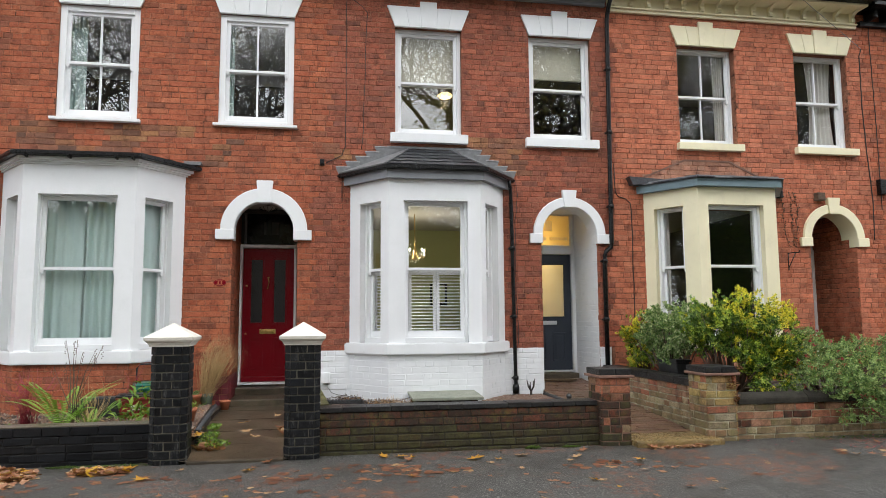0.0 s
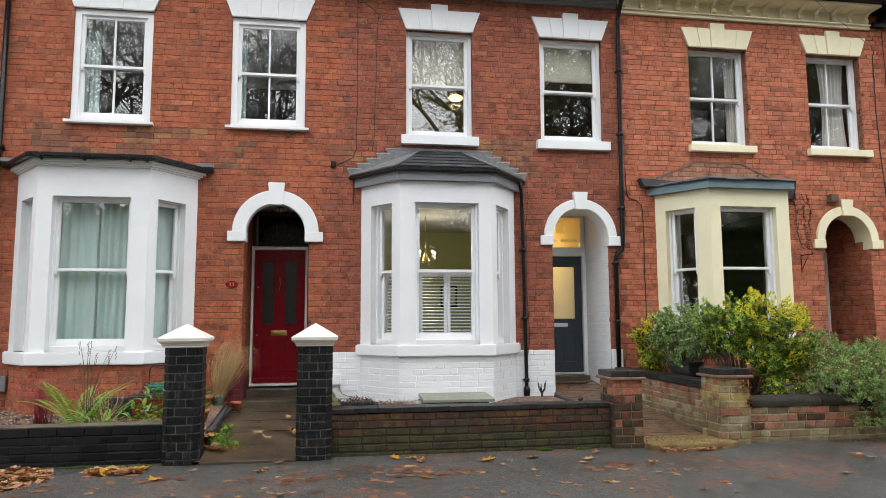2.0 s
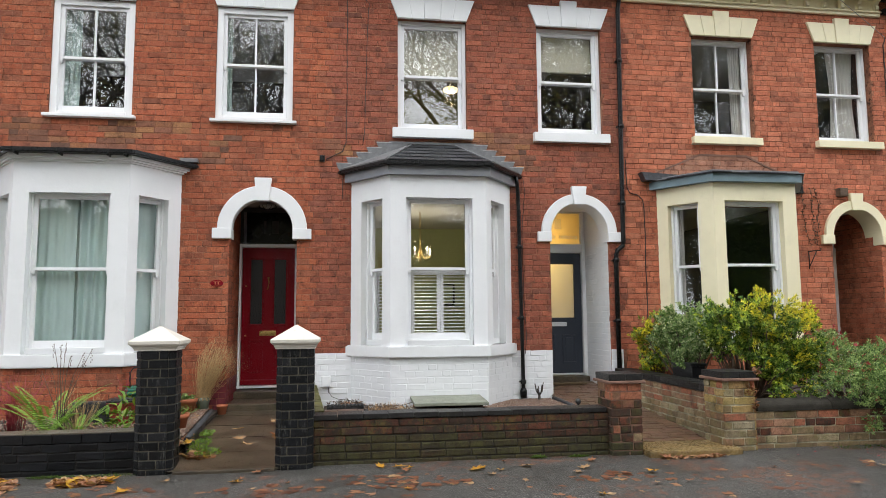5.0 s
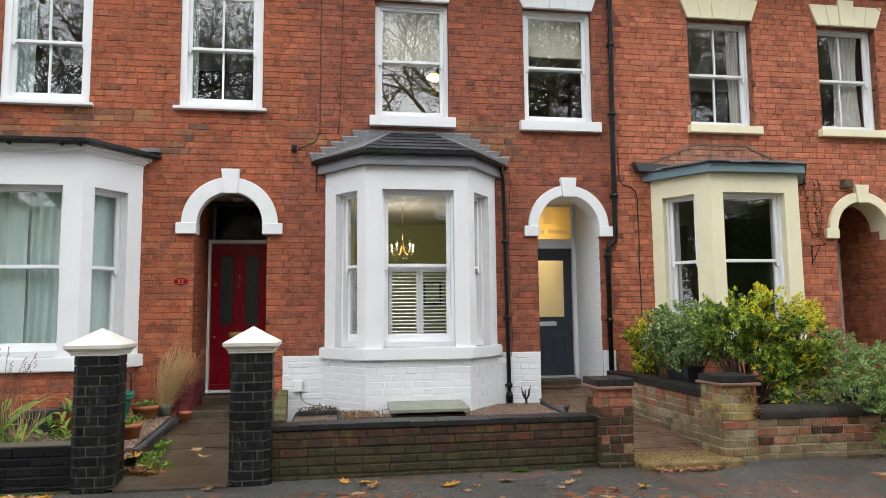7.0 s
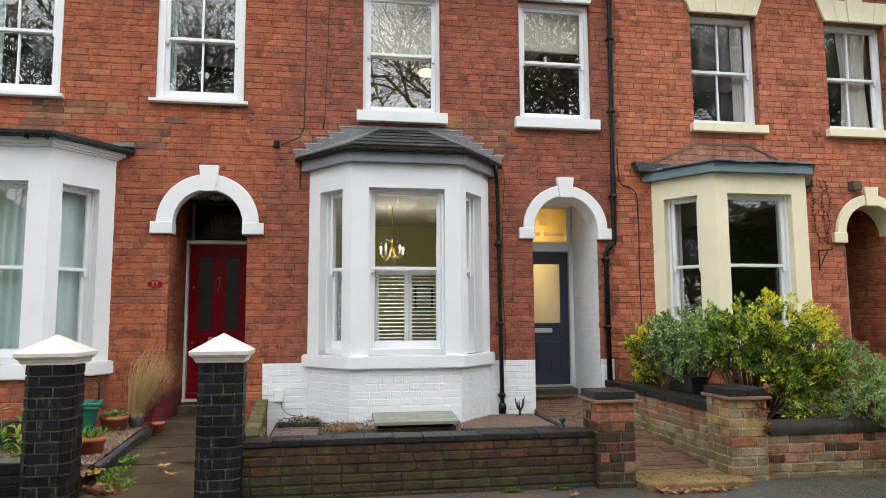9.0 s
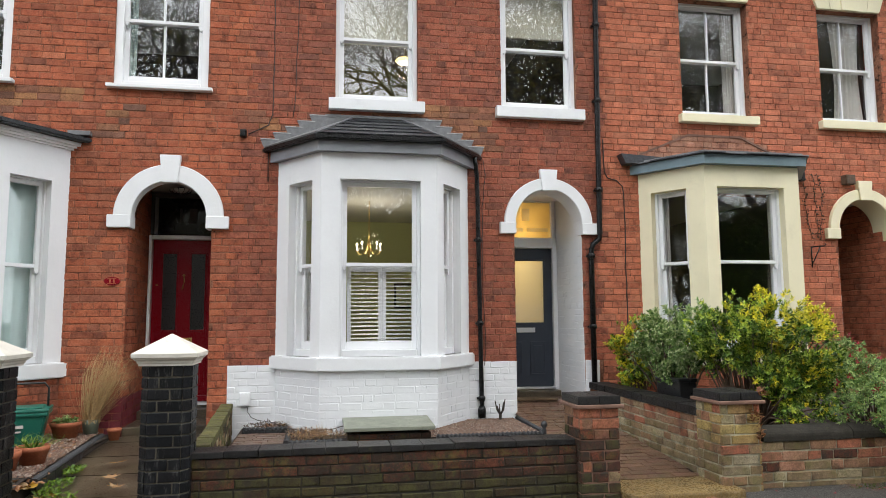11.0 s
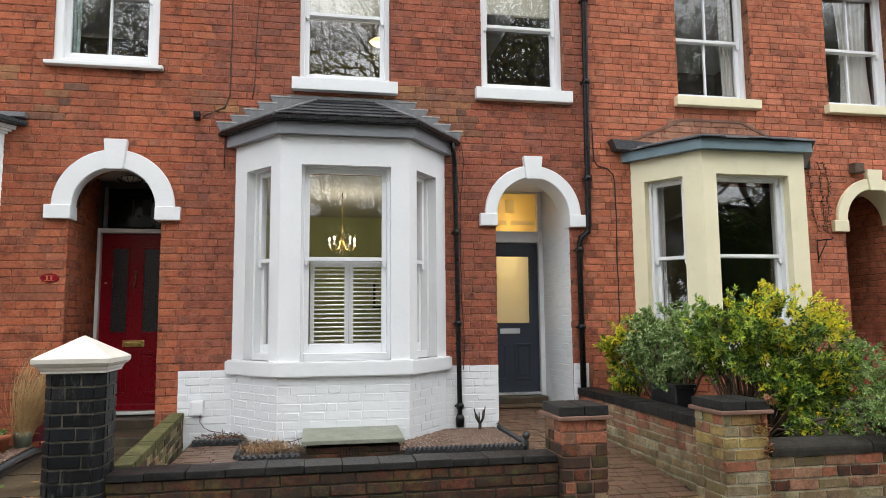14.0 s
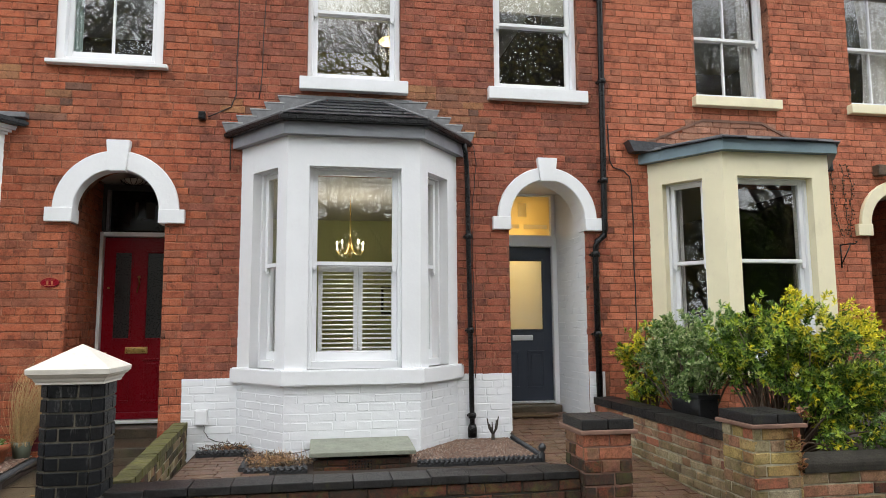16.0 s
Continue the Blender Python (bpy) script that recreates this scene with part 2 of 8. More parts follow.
GREY_FASCIA = plain("slate grey paint", (0.24, 0.25, 0.27), 0.45, vary=0.08, scale=5.0, bumpy=0.08)
TEAL_FASCIA = plain("blue grey paint", (0.16, 0.23, 0.26), 0.5, vary=0.08, scale=5.0, dirt=(0.08, 0.09, 0.08), dirt_amount=0.4, bumpy=0.1)
LEAD = plain("weathered lead", (0.17, 0.172, 0.178), 0.55, 0.1, vary=0.22, scale=14.0, dirt=(0.4, 0.4, 0.4), dirt_amount=0.3, bumpy=0.3)
# paler lead: the highlight on the flashing's top edges, put into the colour
LEAD_GLINT = plain("lead edge with painted highlight", (0.34, 0.34, 0.34), 0.6, 0.1, vary=0.3, scale=18.0, bumpy=0.3)
SLATE_TILE = make_bricks("wet roof slate", [(0.03, 0.032, 0.037), (0.055, 0.058, 0.065), (0.04, 0.043, 0.048), (0.08, 0.082, 0.086)], soot=0.2, rough=0.42, blotch_tone=(0.05, 0.053, 0.058), lime_amount=0.2, soot_tone=(0.03, 0.03, 0.032))[0]
SLATE = plain("wet slate", (0.05, 0.053, 0.06), 0.38, speck=0.4, vary=0.3, scale=22.0, dirt=(0.09, 0.09, 0.085), dirt_amount=0.4, bumpy=0.4)
DOOR_RED = plain("deep red gloss paint", (0.2, 0.003, 0.01), 0.3, vary=0.07, scale=4.0, bumpy=0.03, spec=0.22)
DOOR_BLUE = plain("dark blue grey door skin", (0.026, 0.034, 0.05), 0.4, vary=0.08, scale=4.0, bumpy=0.12, grain=110)
BRASS = plain("aged brass", (0.52, 0.36, 0.13), 0.33, 1.0, vary=0.15, scale=30.0, bumpy=0.1)
STEEL = plain("brushed steel", (0.72, 0.73, 0.75), 0.38, 0.7, vary=0.03, scale=30.0, bumpy=0.0, rvar=0.03)
STONE = plain("worn sandstone", (0.2, 0.135, 0.055), 0.28, speck=0.4, vary=0.4, scale=7.0, dirt=(0.07, 0.065, 0.03), dirt_amount=0.6, bumpy=0.4)
SLAB = plain("grey green stone slab", (0.21, 0.22, 0.17), 0.5, speck=0.25, vary=0.2, scale=8.0, dirt=(0.08, 0.09, 0.05), dirt_amount=0.5, bumpy=0.3)
CONCRETE = plain("wet mossy concrete", (0.07, 0.053, 0.034), 0.34, vary=0.6, scale=2.6, dirt=(0.045, 0.055, 0.015), dirt_amount=0.9, bumpy=0.5, speck=0.5)
TERRACOTTA = plain("terracotta", (0.42, 0.13, 0.06), 0.75, speck=0.2, vary=0.15, scale=14.0, dirt=(0.4, 0.3, 0.24), dirt_amount=0.3, bumpy=0.2)
PLASTIC_GREEN = plain("green recycling plastic", (0.012, 0.13, 0.09), 0.4, vary=0.08, scale=6.0, bumpy=0.05)
PLASTIC_RED = plain("red recycling plastic", (0.2, 0.025, 0.02), 0.4, vary=0.08, scale=6.0, bumpy=0.05)
PLASTIC_BLACK = plain("black plastic", (0.014, 0.014, 0.015), 0.35, vary=0.2, scale=9.0, bumpy=0.1)
POT_GREEN = plain("sage glazed pot", (0.13, 0.15, 0.11), 0.4, vary=0.15, scale=12.0, bumpy=0.1)
PALE_WALL = plain("pale olive interior paint", (0.40, 0.42, 0.2), 0.8, vary=0.04, scale=2.0, bumpy=0.1)
# near-black base colour stands in for the lack of light indoors
DARK_WALL = plain("interior paint darkened for room shade", (0.045, 0.043, 0.04), 0.85, vary=0.06, scale=2.0, bumpy=0.1)
HALL_WALL = plain("hall cream paint", (0.68, 0.62, 0.44), 0.8, vary=0.04, scale=2.0, bumpy=0.1)
CEILING = plain("ceiling paint", (0.5, 0.49, 0.46), 0.85, vary=0.03, scale=2.0, bumpy=0.1)
BOARDS = plain("brown floorboards", (0.16, 0.09, 0.045), 0.5, vary=0.25, scale=9.0, bumpy=0.15)
BARK = plain("wet bark", (0.045, 0.036, 0.028), 0.85, vary=0.4, scale=20.0, dirt=(0.07, 0.08, 0.04), dirt_amount=0.4, bumpy=0.6, grain=40)
TWIG = plain("brown twigs", (0.10, 0.065, 0.042), 0.8, vary=0.35, scale=30.0, bumpy=0.3)
STRAW = plain("dry straw", (0.52, 0.36, 0.17), 0.7, vary=0.3, scale=40.0, bumpy=0.1)
RED_STEM = plain("red dogwood bark", (0.3, 0.03, 0.045), 0.55, vary=0.25, scale=30.0, bumpy=0.1)
EDGING = plain("black rope-top edging tile", (0.024, 0.025, 0.027), 0.4, speck=0.4, vary=0.3, scale=18.0, dirt=(0.06, 0.06, 0.045), dirt_amount=0.4, bumpy=0.3)
COPING = plain("sooty mossy coping stone", (0.032, 0.028, 0.022), 0.85, speck=0.4, vary=0.4, scale=7.0, dirt=(0.06, 0.06, 0.03), dirt_amount=0.7, bumpy=0.5, spec=0.2)
WIRE = plain("brown black cable", (0.03, 0.022, 0.02), 0.6, bumpy=0.0)
PALE_BAR = plain("etched frosting", (0.75, 0.62, 0.34), 0.7, bumpy=0.0)
BLIND = plain("cream roman blind", (0.62, 0.60, 0.48), 0.85, vary=0.06, scale=12.0, bumpy=0.2)
MAT_COIR = plain("brown coir mat", (0.10, 0.062, 0.03), 0.95, vary=0.3, scale=40.0, bumpy=0.6)


def cloth_mat(name, colour):
    m, n, l, b = mat(name, 0.85, 0, 0.2)
    c = ramp(n, l, noise_node(n, l, 5.0, 3.0), [(0.3, tuple(k * 0.9 for k in colour)), (0.7, colour)])
    l.new(c, b.inputs["Base Color"])
    b.inputs["Subsurface Weight"].default_value = 0.0
    return m


CURTAIN_TEAL = cloth_mat("pale green grey curtain cloth", (0.5, 0.63, 0.6))
CURTAIN_WHITE = cloth_mat("white curtain cloth", (0.55, 0.54, 0.5))


def glass_mat(name, tint=(1, 1, 1), gloss=0.08, frost=0.0):
    m, n, l, b = mat(name)
    out = n["Material Output"]
    n.remove(b)
    face = n.new("ShaderNodeLayerWeight")
    face.inputs[0].default_value = 0.5
    power = n.new("ShaderNodeMath")
    power.operation, power.inputs[1].default_value = "POWER", 5.0
    l.new(face.outputs["Facing"], power.inputs[0])
    fres = n.new("ShaderNodeMath")
    fres.operation, fres.inputs[1].default_value, fres.inputs[2].default_value = "MULTIPLY_ADD", 1.0 - gloss, gloss
    l.new(power.outputs[0], fres.inputs[0])
    tr = n.new("ShaderNodeBsdfTransparent")
    tr.inputs[0].default_value = (*tint, 1)
    gl = n.new("ShaderNodeBsdfGlossy")
    gl.inputs["Roughness"].default_value = frost
    wob = noise_node(n, l, 2.2, 2.0)
    bp = n.new("ShaderNodeBump")
    bp.inputs["Strength"].default_value, bp.inputs["Distance"].default_value = 0.018, 0.02
    l.new(wob, bp.inputs["Height"])
    l.new(bp.outputs[0], gl.inputs["Normal"])
    mx = n.new("ShaderNodeMixShader")
    l.new(fres.outputs[0], mx.inputs[0])
    l.new(tr.outputs[0], mx.inputs[1])
    l.new(gl.outputs[0], mx.inputs[2])
    l.new(mx.outputs[0], out.inputs[0])
    return m


GLASS = glass_mat("window glass", gloss=0.075)
GLASS_UPPER = glass_mat("bright window glass", gloss=0.13)
GLASS_OLD = glass_mat("old window glass", (0.9, 0.93, 0.92), 0.08)


def frosted_mat(name, colour):
    m, n, l, b = mat(name, 0.35)
    b.inputs["Base Color"].default_value = (*colour, 1)
    b.inputs["Transmission Weight"].default_value = 0.8
    b.inputs["IOR"].default_value = 1.15
    l.new(ramp(n, l, noise_node(n, l, 3.0), [(0.3, (0.38,) * 3), (0.7, (0.5,) * 3)]), b.inputs["Roughness"])
    return m


FROST = frosted_mat("frosted glass", (0.95, 0.92, 0.8))
FROST_AMBER = frosted_mat("amber frosted glass", (0.95, 0.72, 0.34))
FROST_PALE = frosted_mat("etched clear glass", (1.0, 1.0, 0.97))
DARK_PANE = plain("dark fanlight glass", (0.008, 0.008, 0.009), 0.12, vary=0.1, scale=4.0, bumpy=0.0, spec=0.3)
FROST_DARK = plain("dark obscured glass", (0.016, 0.016, 0.018), 0.3, vary=0.2, scale=4.0, bumpy=0.1)


def glow_mat(name, colour, power):
    m, n, l, b = mat(name, 0.4)
    b.inputs["Base Color"].default_value = (0.8, 0.8, 0.75, 1)
    b.inputs["Emission Color"].default_value = (*colour, 1)
    b.inputs["Emission Strength"].default_value = power
    return m


BULB = glow_mat("lit candle bulb", (1.0, 0.9, 0.62), 14.0)
SHADE = glow_mat("lit lamp shade", (1.0, 0.7, 0.25), 1.3)


def tarmac_mat():
    m, n, l, b = mat("damp tarmac", 0.7, 0.0, 0.25)
    grit = noise_node(n, l, 75.0, 5.0, 0.85)
    broad = noise_node(n, l, 1.1, 6.0, 0.65)
    col = ramp(n, l, grit, [(0.36, (0.008, 0.008, 0.007)), (0.49, (0.055, 0.052, 0.046)), (0.57, (0.12, 0.114, 0.103)), (0.66, (0.4, 0.385, 0.36))])
    col = mix(n, l, ramp(n, l, broad, [(0.4, (0, 0, 0)), (0.7, (0.5,) * 3)]), col, (0.034, 0.03, 0.025))
    rust = mix(n, l, 1.0, noise_node(n, l, 9.0, 9.0, 0.82), ramp(n, l, noise_node(n, l, 0.9, 3.0), [(0.38, (0.72,) * 3), (0.6, (1.12,) * 3)]), "MULTIPLY")
    col = mix(n, l, ramp(n, l, rust, [(0.53, (0, 0, 0)), (0.62, (0.7,) * 3)]), col, (0.17, 0.07, 0.04))
    l.new(col, b.inputs["Base Color"])
    l.new(ramp(n, l, broad, [(0.38, (0.7,) * 3), (0.62, (0.38,) * 3)]), b.inputs["Roughness"])
    bump(n, l, b, grit, 1.0, 0.01)
    return m


TARMAC = tarmac_mat()


def leaf_mat(name, tones, rough=0.45, edge=None):
    m, n, l, b = mat(name, rough, 0, 0.45)
    rnd = n.new("ShaderNodeNewGeometry").outputs["Random Per Island"]
    col = ramp(n, l, rnd, [(i / (len(tones) - 1), t) for i, t in enumerate(tones)])
    col = mix(n, l, ramp(n, l, noise_node(n, l, 60.0, 3.0), [(0.35, (0,) * 3), (0.7, (0.35,) * 3)]), col, tuple(k * 0.55 for k in tones[0]))
    l.new(col, b.inputs["Base Color"])
    thin = n.new("ShaderNodeBsdfTranslucent")
    l.new(mix(n, l, 1.0, col, (1.25, 1.3, 0.8), "MULTIPLY"), thin.inputs[0])
    mx = n.new("ShaderNodeMixShader")
    mx.inputs[0].default_value = 0.2
    l.new(b.outputs[0], mx.inputs[1])
    l.new(thin.outputs[0], mx.inputs[2])
    l.new(mx.outputs[0], n["Material Output"].inputs[0])
    return m


LEAF_GREEN = leaf_mat("glossy dark green leaves", [(0.014, 0.036, 0.009), (0.08, 0.16, 0.026), (0.24, 0.37, 0.055), (0.03, 0.07, 0.014)], 0.26)
LEAF_YELLOW = leaf_mat("golden variegated leaves", [(0.42, 0.46, 0.03), (0.8, 0.68, 0.03), (0.92, 0.76, 0.04), (0.58, 0.58, 0.035)], 0.35)
LEAF_LIME = leaf_mat("lime green young leaves", [(0.2, 0.33, 0.035), (0.4, 0.53, 0.05), (0.6, 0.66, 0.075), (0.28, 0.4, 0.04)], 0.3)
LEAF_SILVER = leaf_mat("grey green cream-edged leaves", [(0.035, 0.09, 0.018), (0.2, 0.33, 0.08), (0.07, 0.15, 0.03), (0.56, 0.64, 0.32), (0.14, 0.25, 0.06), (0.34, 0.46, 0.16), (0.78, 0.79, 0.52)])
LEAF_FUCHSIA = leaf_mat("soft green leaves", [(0.045, 0.1, 0.025), (0.18, 0.3, 0.08), (0.46, 0.56, 0.21), (0.1, 0.19, 0.045)])
FLOWER = leaf_mat("crimson flowers", [(0.4, 0.03, 0.05), (0.55, 0.05, 0.09), (0.33, 0.02, 0.04)])
LEAF_FERN = leaf_mat("fern green", [(0.14, 0.28, 0.03), (0.24, 0.42, 0.055), (0.18, 0.34, 0.04)])
LEAF_LOW = leaf_mat("low green leaves", [(0.06, 0.13, 0.015), (0.14, 0.26, 0.025), (0.24, 0.33, 0.035), (0.09, 0.17, 0.02)])
LEAF_FALLEN = leaf_mat("fallen brown leaves", [(0.18, 0.07, 0.03), (0.32, 0.14, 0.065), (0.44, 0.23, 0.12), (0.22, 0.08, 0.035), (0.38, 0.17, 0.08)], 0.5)
LEAF_TRODDEN = leaf_mat("trodden red-brown leaves", [(0.1, 0.038, 0.02), (0.2, 0.075, 0.037), (0.28, 0.12, 0.06), (0.15, 0.052, 0.028)], 0.5)
LEAF_GOLD = leaf_mat("fallen yellow leaves", [(0.5, 0.27, 0.02), (0.6, 0.36, 0.025), (0.45, 0.2, 0.02)], 0.55)
LEAF_PALE = leaf_mat("pale curled leaves", [(0.4, 0.24, 0.11), (0.5, 0.33, 0.18), (0.36, 0.2, 0.09)], 0.6)
LEAF_TREE = leaf_mat("autumn tree leaves", [(0.12, 0.12, 0.03), (0.2, 0.16, 0.04), (0.15, 0.09, 0.03), (0.09, 0.11, 0.03)], 0.6)
MOSS = leaf_mat("moss", [(0.04, 0.08, 0.008), (0.07, 0.12, 0.012), (0.1, 0.15, 0.02)], 0.9)
GRAVEL = leaf_mat("pink grey gravel", [(0.17, 0.095, 0.06), (0.3, 0.185, 0.13), (0.08, 0.05, 0.036), (0.48, 0.38, 0.31), (0.15, 0.07, 0.045), (0.22, 0.125, 0.085)], 0.6)
SOIL = plain("dark soil", (0.04, 0.028, 0.02), 0.95, vary=0.4, scale=20.0, bumpy=0.6)
LAWN = plain("park grass", (0.05, 0.075, 0.02), 0.9, vary=0.35, scale=2.0, bumpy=0.5)

# ---- building tools ----
rng = random.Random(7)


def mesh_object(name, bm, material, parent=None):
    me = bpy.data.meshes.new(name)
    bm.normal_update()
    bm.to_mesh(me)
    bm.free()
    for m in material if isinstance(material, (list, tuple)) else [material]:
        me.materials.append(m)
    ob = new(name, me)
    if parent:
        ob.parent = parent
    return ob


def part(name, bm, material, parent, label=""):
    ob = mesh_object(name, bm, material, parent)
    return tagged(ob, label) if label else ob


def data_object(name, verts, faces, material, parent=None, slots=None, smooth=False):
    me = bpy.data.meshes.new(name)
    me.from_pydata(verts, [], faces)
    for m in material if isinstance(material, (list, tuple)) else [material]:
        me.materials.append(m)
    if slots:
        me.polygons.foreach_set("material_index", slots)
    if smooth:
        me.polygons.foreach_set("use_smooth", [True] * len(me.polygons))
    me.update()
    ob = new(name, me)
    if parent:
        ob.parent = parent
    return ob


def thing(name, m, label, category, group="", kind=""):
    ob = new(name)
    ob.empty_display_size = 0.1
    ob.matrix_world = m
    return tagged(ob, label, category, group, kind)


def box(bm, x0, x1, y0, y1, z0, z1, bevel=0.0):
    """A box; bevel rounds its edges."""
    r = bmesh.ops.create_cube(bm, size=1.0)
    vs = r["verts"]
    for v in vs:
        v.co = Vector(((x0 + x1) / 2 + v.co.x * (x1 - x0), (y0 + y1) / 2 + v.co.y * (y1 - y0), (z0 + z1) / 2 + v.co.z * (z1 - z0)))
    if bevel:
        es = list({e for v in vs for e in v.link_edges})
        bmesh.ops.bevel(bm, geom=es, offset=bevel, segments=2, affect="EDGES", profile=0.6)
    return bm


def boxes(*args, bevel=0.0):
    bm = bmesh.new()
    for a in args:
        box(bm, *a, bevel=bevel)
    return bm


def prism(bm, pts, y0, y1):
    """A polygon in x, z drawn out from y0 to y1."""
    a = [bm.verts.new((x, y0, z)) for x, z in pts]
    b = [bm.verts.new((x, y1, z)) for x, z in pts]
    bm.faces.new(a)
    bm.faces.new(b[::-1])
    n = len(pts)
    for i in range(n):
        bm.faces.new((a[i], b[i], b[(i + 1) % n], a[(i + 1) % n]))
    bmesh.ops.recalc_face_normals(bm, faces=bm.faces)
    return bm


def slab(bm, pts, z0, z1):
    """A plan polygon in x, y drawn up from z0 to z1."""
    a = [bm.verts.new((x, y, z0)) for x, y in pts]
    b = [bm.verts.new((x, y, z1)) for x, y in pts]
    bm.faces.new(a)
    bm.faces.new(b)
    n = len(pts)
    for i in range(n):
        bm.faces.new((a[i], a[(i + 1) % n], b[(i + 1) % n], b[i]))
    bmesh.ops.recalc_face_normals(bm, faces=bm.faces)
    return bm


def tube(bm, pts, radii, sides=8, caps=True):
    """A round bar along points, with a radius at each."""
    pts = [Vector(p) for p in pts]
    if isinstance(radii, (int, float)):
        radii = [radii] * len(pts)
    rings = []
    up = Vector((0.13, 0.21, 0.97))
    for i, p in enumerate(pts):
        d = (pts[min(i + 1, len(pts) - 1)] - pts[max(i - 1, 0)]).normalized()
        a = d.cross(up)
        a = a.normalized() if a.length > 1e-4 else d.orthogonal().normalized()
        b = d.cross(a)
        rings.append([bm.verts.new(p + (a * math.cos(2 * math.pi * k / sides) + b * math.sin(2 * math.pi * k / sides)) * radii[i]) for k in range(sides)])
    for r, s in zip(rings, rings[1:]):
        for k in range(sides):
            f = bm.faces.new((r[k], r[(k + 1) % sides], s[(k + 1) % sides], s[k]))
            f.smooth = True
    if caps:
        bm.faces.new(rings[0][::-1])
        bm.faces.new(rings[-1])
    return bm


def lathe(bm, profile, sides=20, centre=(0, 0, 0)):
    """A turned form from (radius, height) pairs."""
    rings = []
    for r, z in profile:
        rings.append([bm.verts.new((centre[0] + r * math.cos(2 * math.pi * k / sides), centre[1] + r * math.sin(2 * math.pi * k / sides), centre[2] + z)) for k in range(sides)])
    for a, b in zip(rings, rings[1:]):
        for k in range(sides):
            f = bm.faces.new((a[k], a[(k + 1) % sides], b[(k + 1) % sides], b[k]))
            f.smooth = True
    bm.faces.new(rings[0][::-1])
    bm.faces.new(rings[-1])
    return bm


def panel_wall(bm, x0, x1, z0, z1, y0, y1, holes=(), arches=(), steps=18):
    """An upright wall in the x, z plane with holes (x0, x1, z0, z1) through it and round-headed openings (centre, radius, foot, spring)."""
    # thin slab added so the wall's top surface is paler than its coping
    rects = list(holes) + [(c - r, c + r, zf, zs + r) for c, r, zf, zs in arches]
    xs = sorted({x0, x1, *[v for h in rects for v in h[:2] if x0 < v < x1]})
    zs = sorted({z0, z1, *[v for h in rects for v in h[2:] if z0 < v < z1]})
    solid = {}
    for i in range(len(xs) - 1):
        for j in range(len(zs) - 1):
            cx, cz = (xs[i] + xs[i + 1]) / 2, (zs[j] + zs[j + 1]) / 2
            solid[i, j] = not any(h[0] < cx < h[1] and h[2] < cz < h[3] for h in rects)

    def quad(*p):
        bm.faces.new([bm.verts.new(q) for q in p])

    for (i, j), s in solid.items():
        if not s:
            continue
        a, b, c, d = xs[i], xs[i + 1], zs[j], zs[j + 1]
        quad((a, y0, c), (b, y0, c), (b, y0, d), (a, y0, d))
        quad((a, y1, c), (a, y1, d), (b, y1, d), (b, y1, c))
        if not solid.get((i - 1, j)):
            quad((a, y0, c), (a, y0, d), (a, y1, d), (a, y1, c))
        if not solid.get((i + 1, j)):
            quad((b, y0, c), (b, y1, c), (b, y1, d), (b, y0, d))
        if not solid.get((i, j - 1)):
            quad((a, y0, c), (a, y1, c), (b, y1, c), (b, y0, c))
        if not solid.get((i, j + 1)):
            quad((a, y0, d), (b, y0, d), (b, y1, d), (a, y1, d))
    for c, r, zf, zsp in arches:
        p = [(c - r * math.cos(math.pi * k / steps), zsp + r * math.sin(math.pi * k / steps)) for k in range(steps + 1)]
        top = zsp + r
        for (xa, za), (xb, zb) in zip(p, p[1:]):
            quad((xa, y0, za), (xb, y0, zb), (xb, y0, top), (xa, y0, top))
            quad((xa, y1, za), (xa, y1, top), (xb, y1, top), (xb, y1, zb))
            quad((xa, y0, za), (xa, y1, za), (xb, y1, zb), (xb, y0, zb))
    return bm


# ---- bricks ----
def courses(u0, u1, v0, v1, blocked, seed, course=0.08, unit=0.238, joint=0.009, headers=0.28, tidy=False):
    """Bricks (u0, u1, v0, v1) that fill a field; blocked(v) gives the stretches that are left out at that height."""
    r = random.Random(seed)
    out = []
    rows = max(1, round((v1 - v0) / course))
    h = (v1 - v0) / rows
    for k in range(rows):
        va, vb = v0 + k * h + joint / 2, v0 + (k + 1) * h - joint / 2
        free, cur = [], u0
        for a, b in sorted(blocked((va + vb) / 2)):
            if a > cur:
                free.append((cur, min(a, u1)))
            cur = max(cur, b)
        if cur < u1:
            free.append((cur, u1))
        x = u0 - unit * (0.5 if k % 2 else 1.0) - (0 if tidy else r.uniform(0, 0.06))
        while x < u1:
            w = unit * (0.5 if (not tidy and r.random() < headers) else 1.0) + (0 if tidy else r.uniform(-0.01, 0.01))
            for a, b in free:
                p, q = max(a, x), min(b, x + w)
                if q - p > 0.035:
                    out.append((p + joint * 0.36 * (p > a), q - joint * 0.36 * (q < b), va, vb))
            x += w
    return out


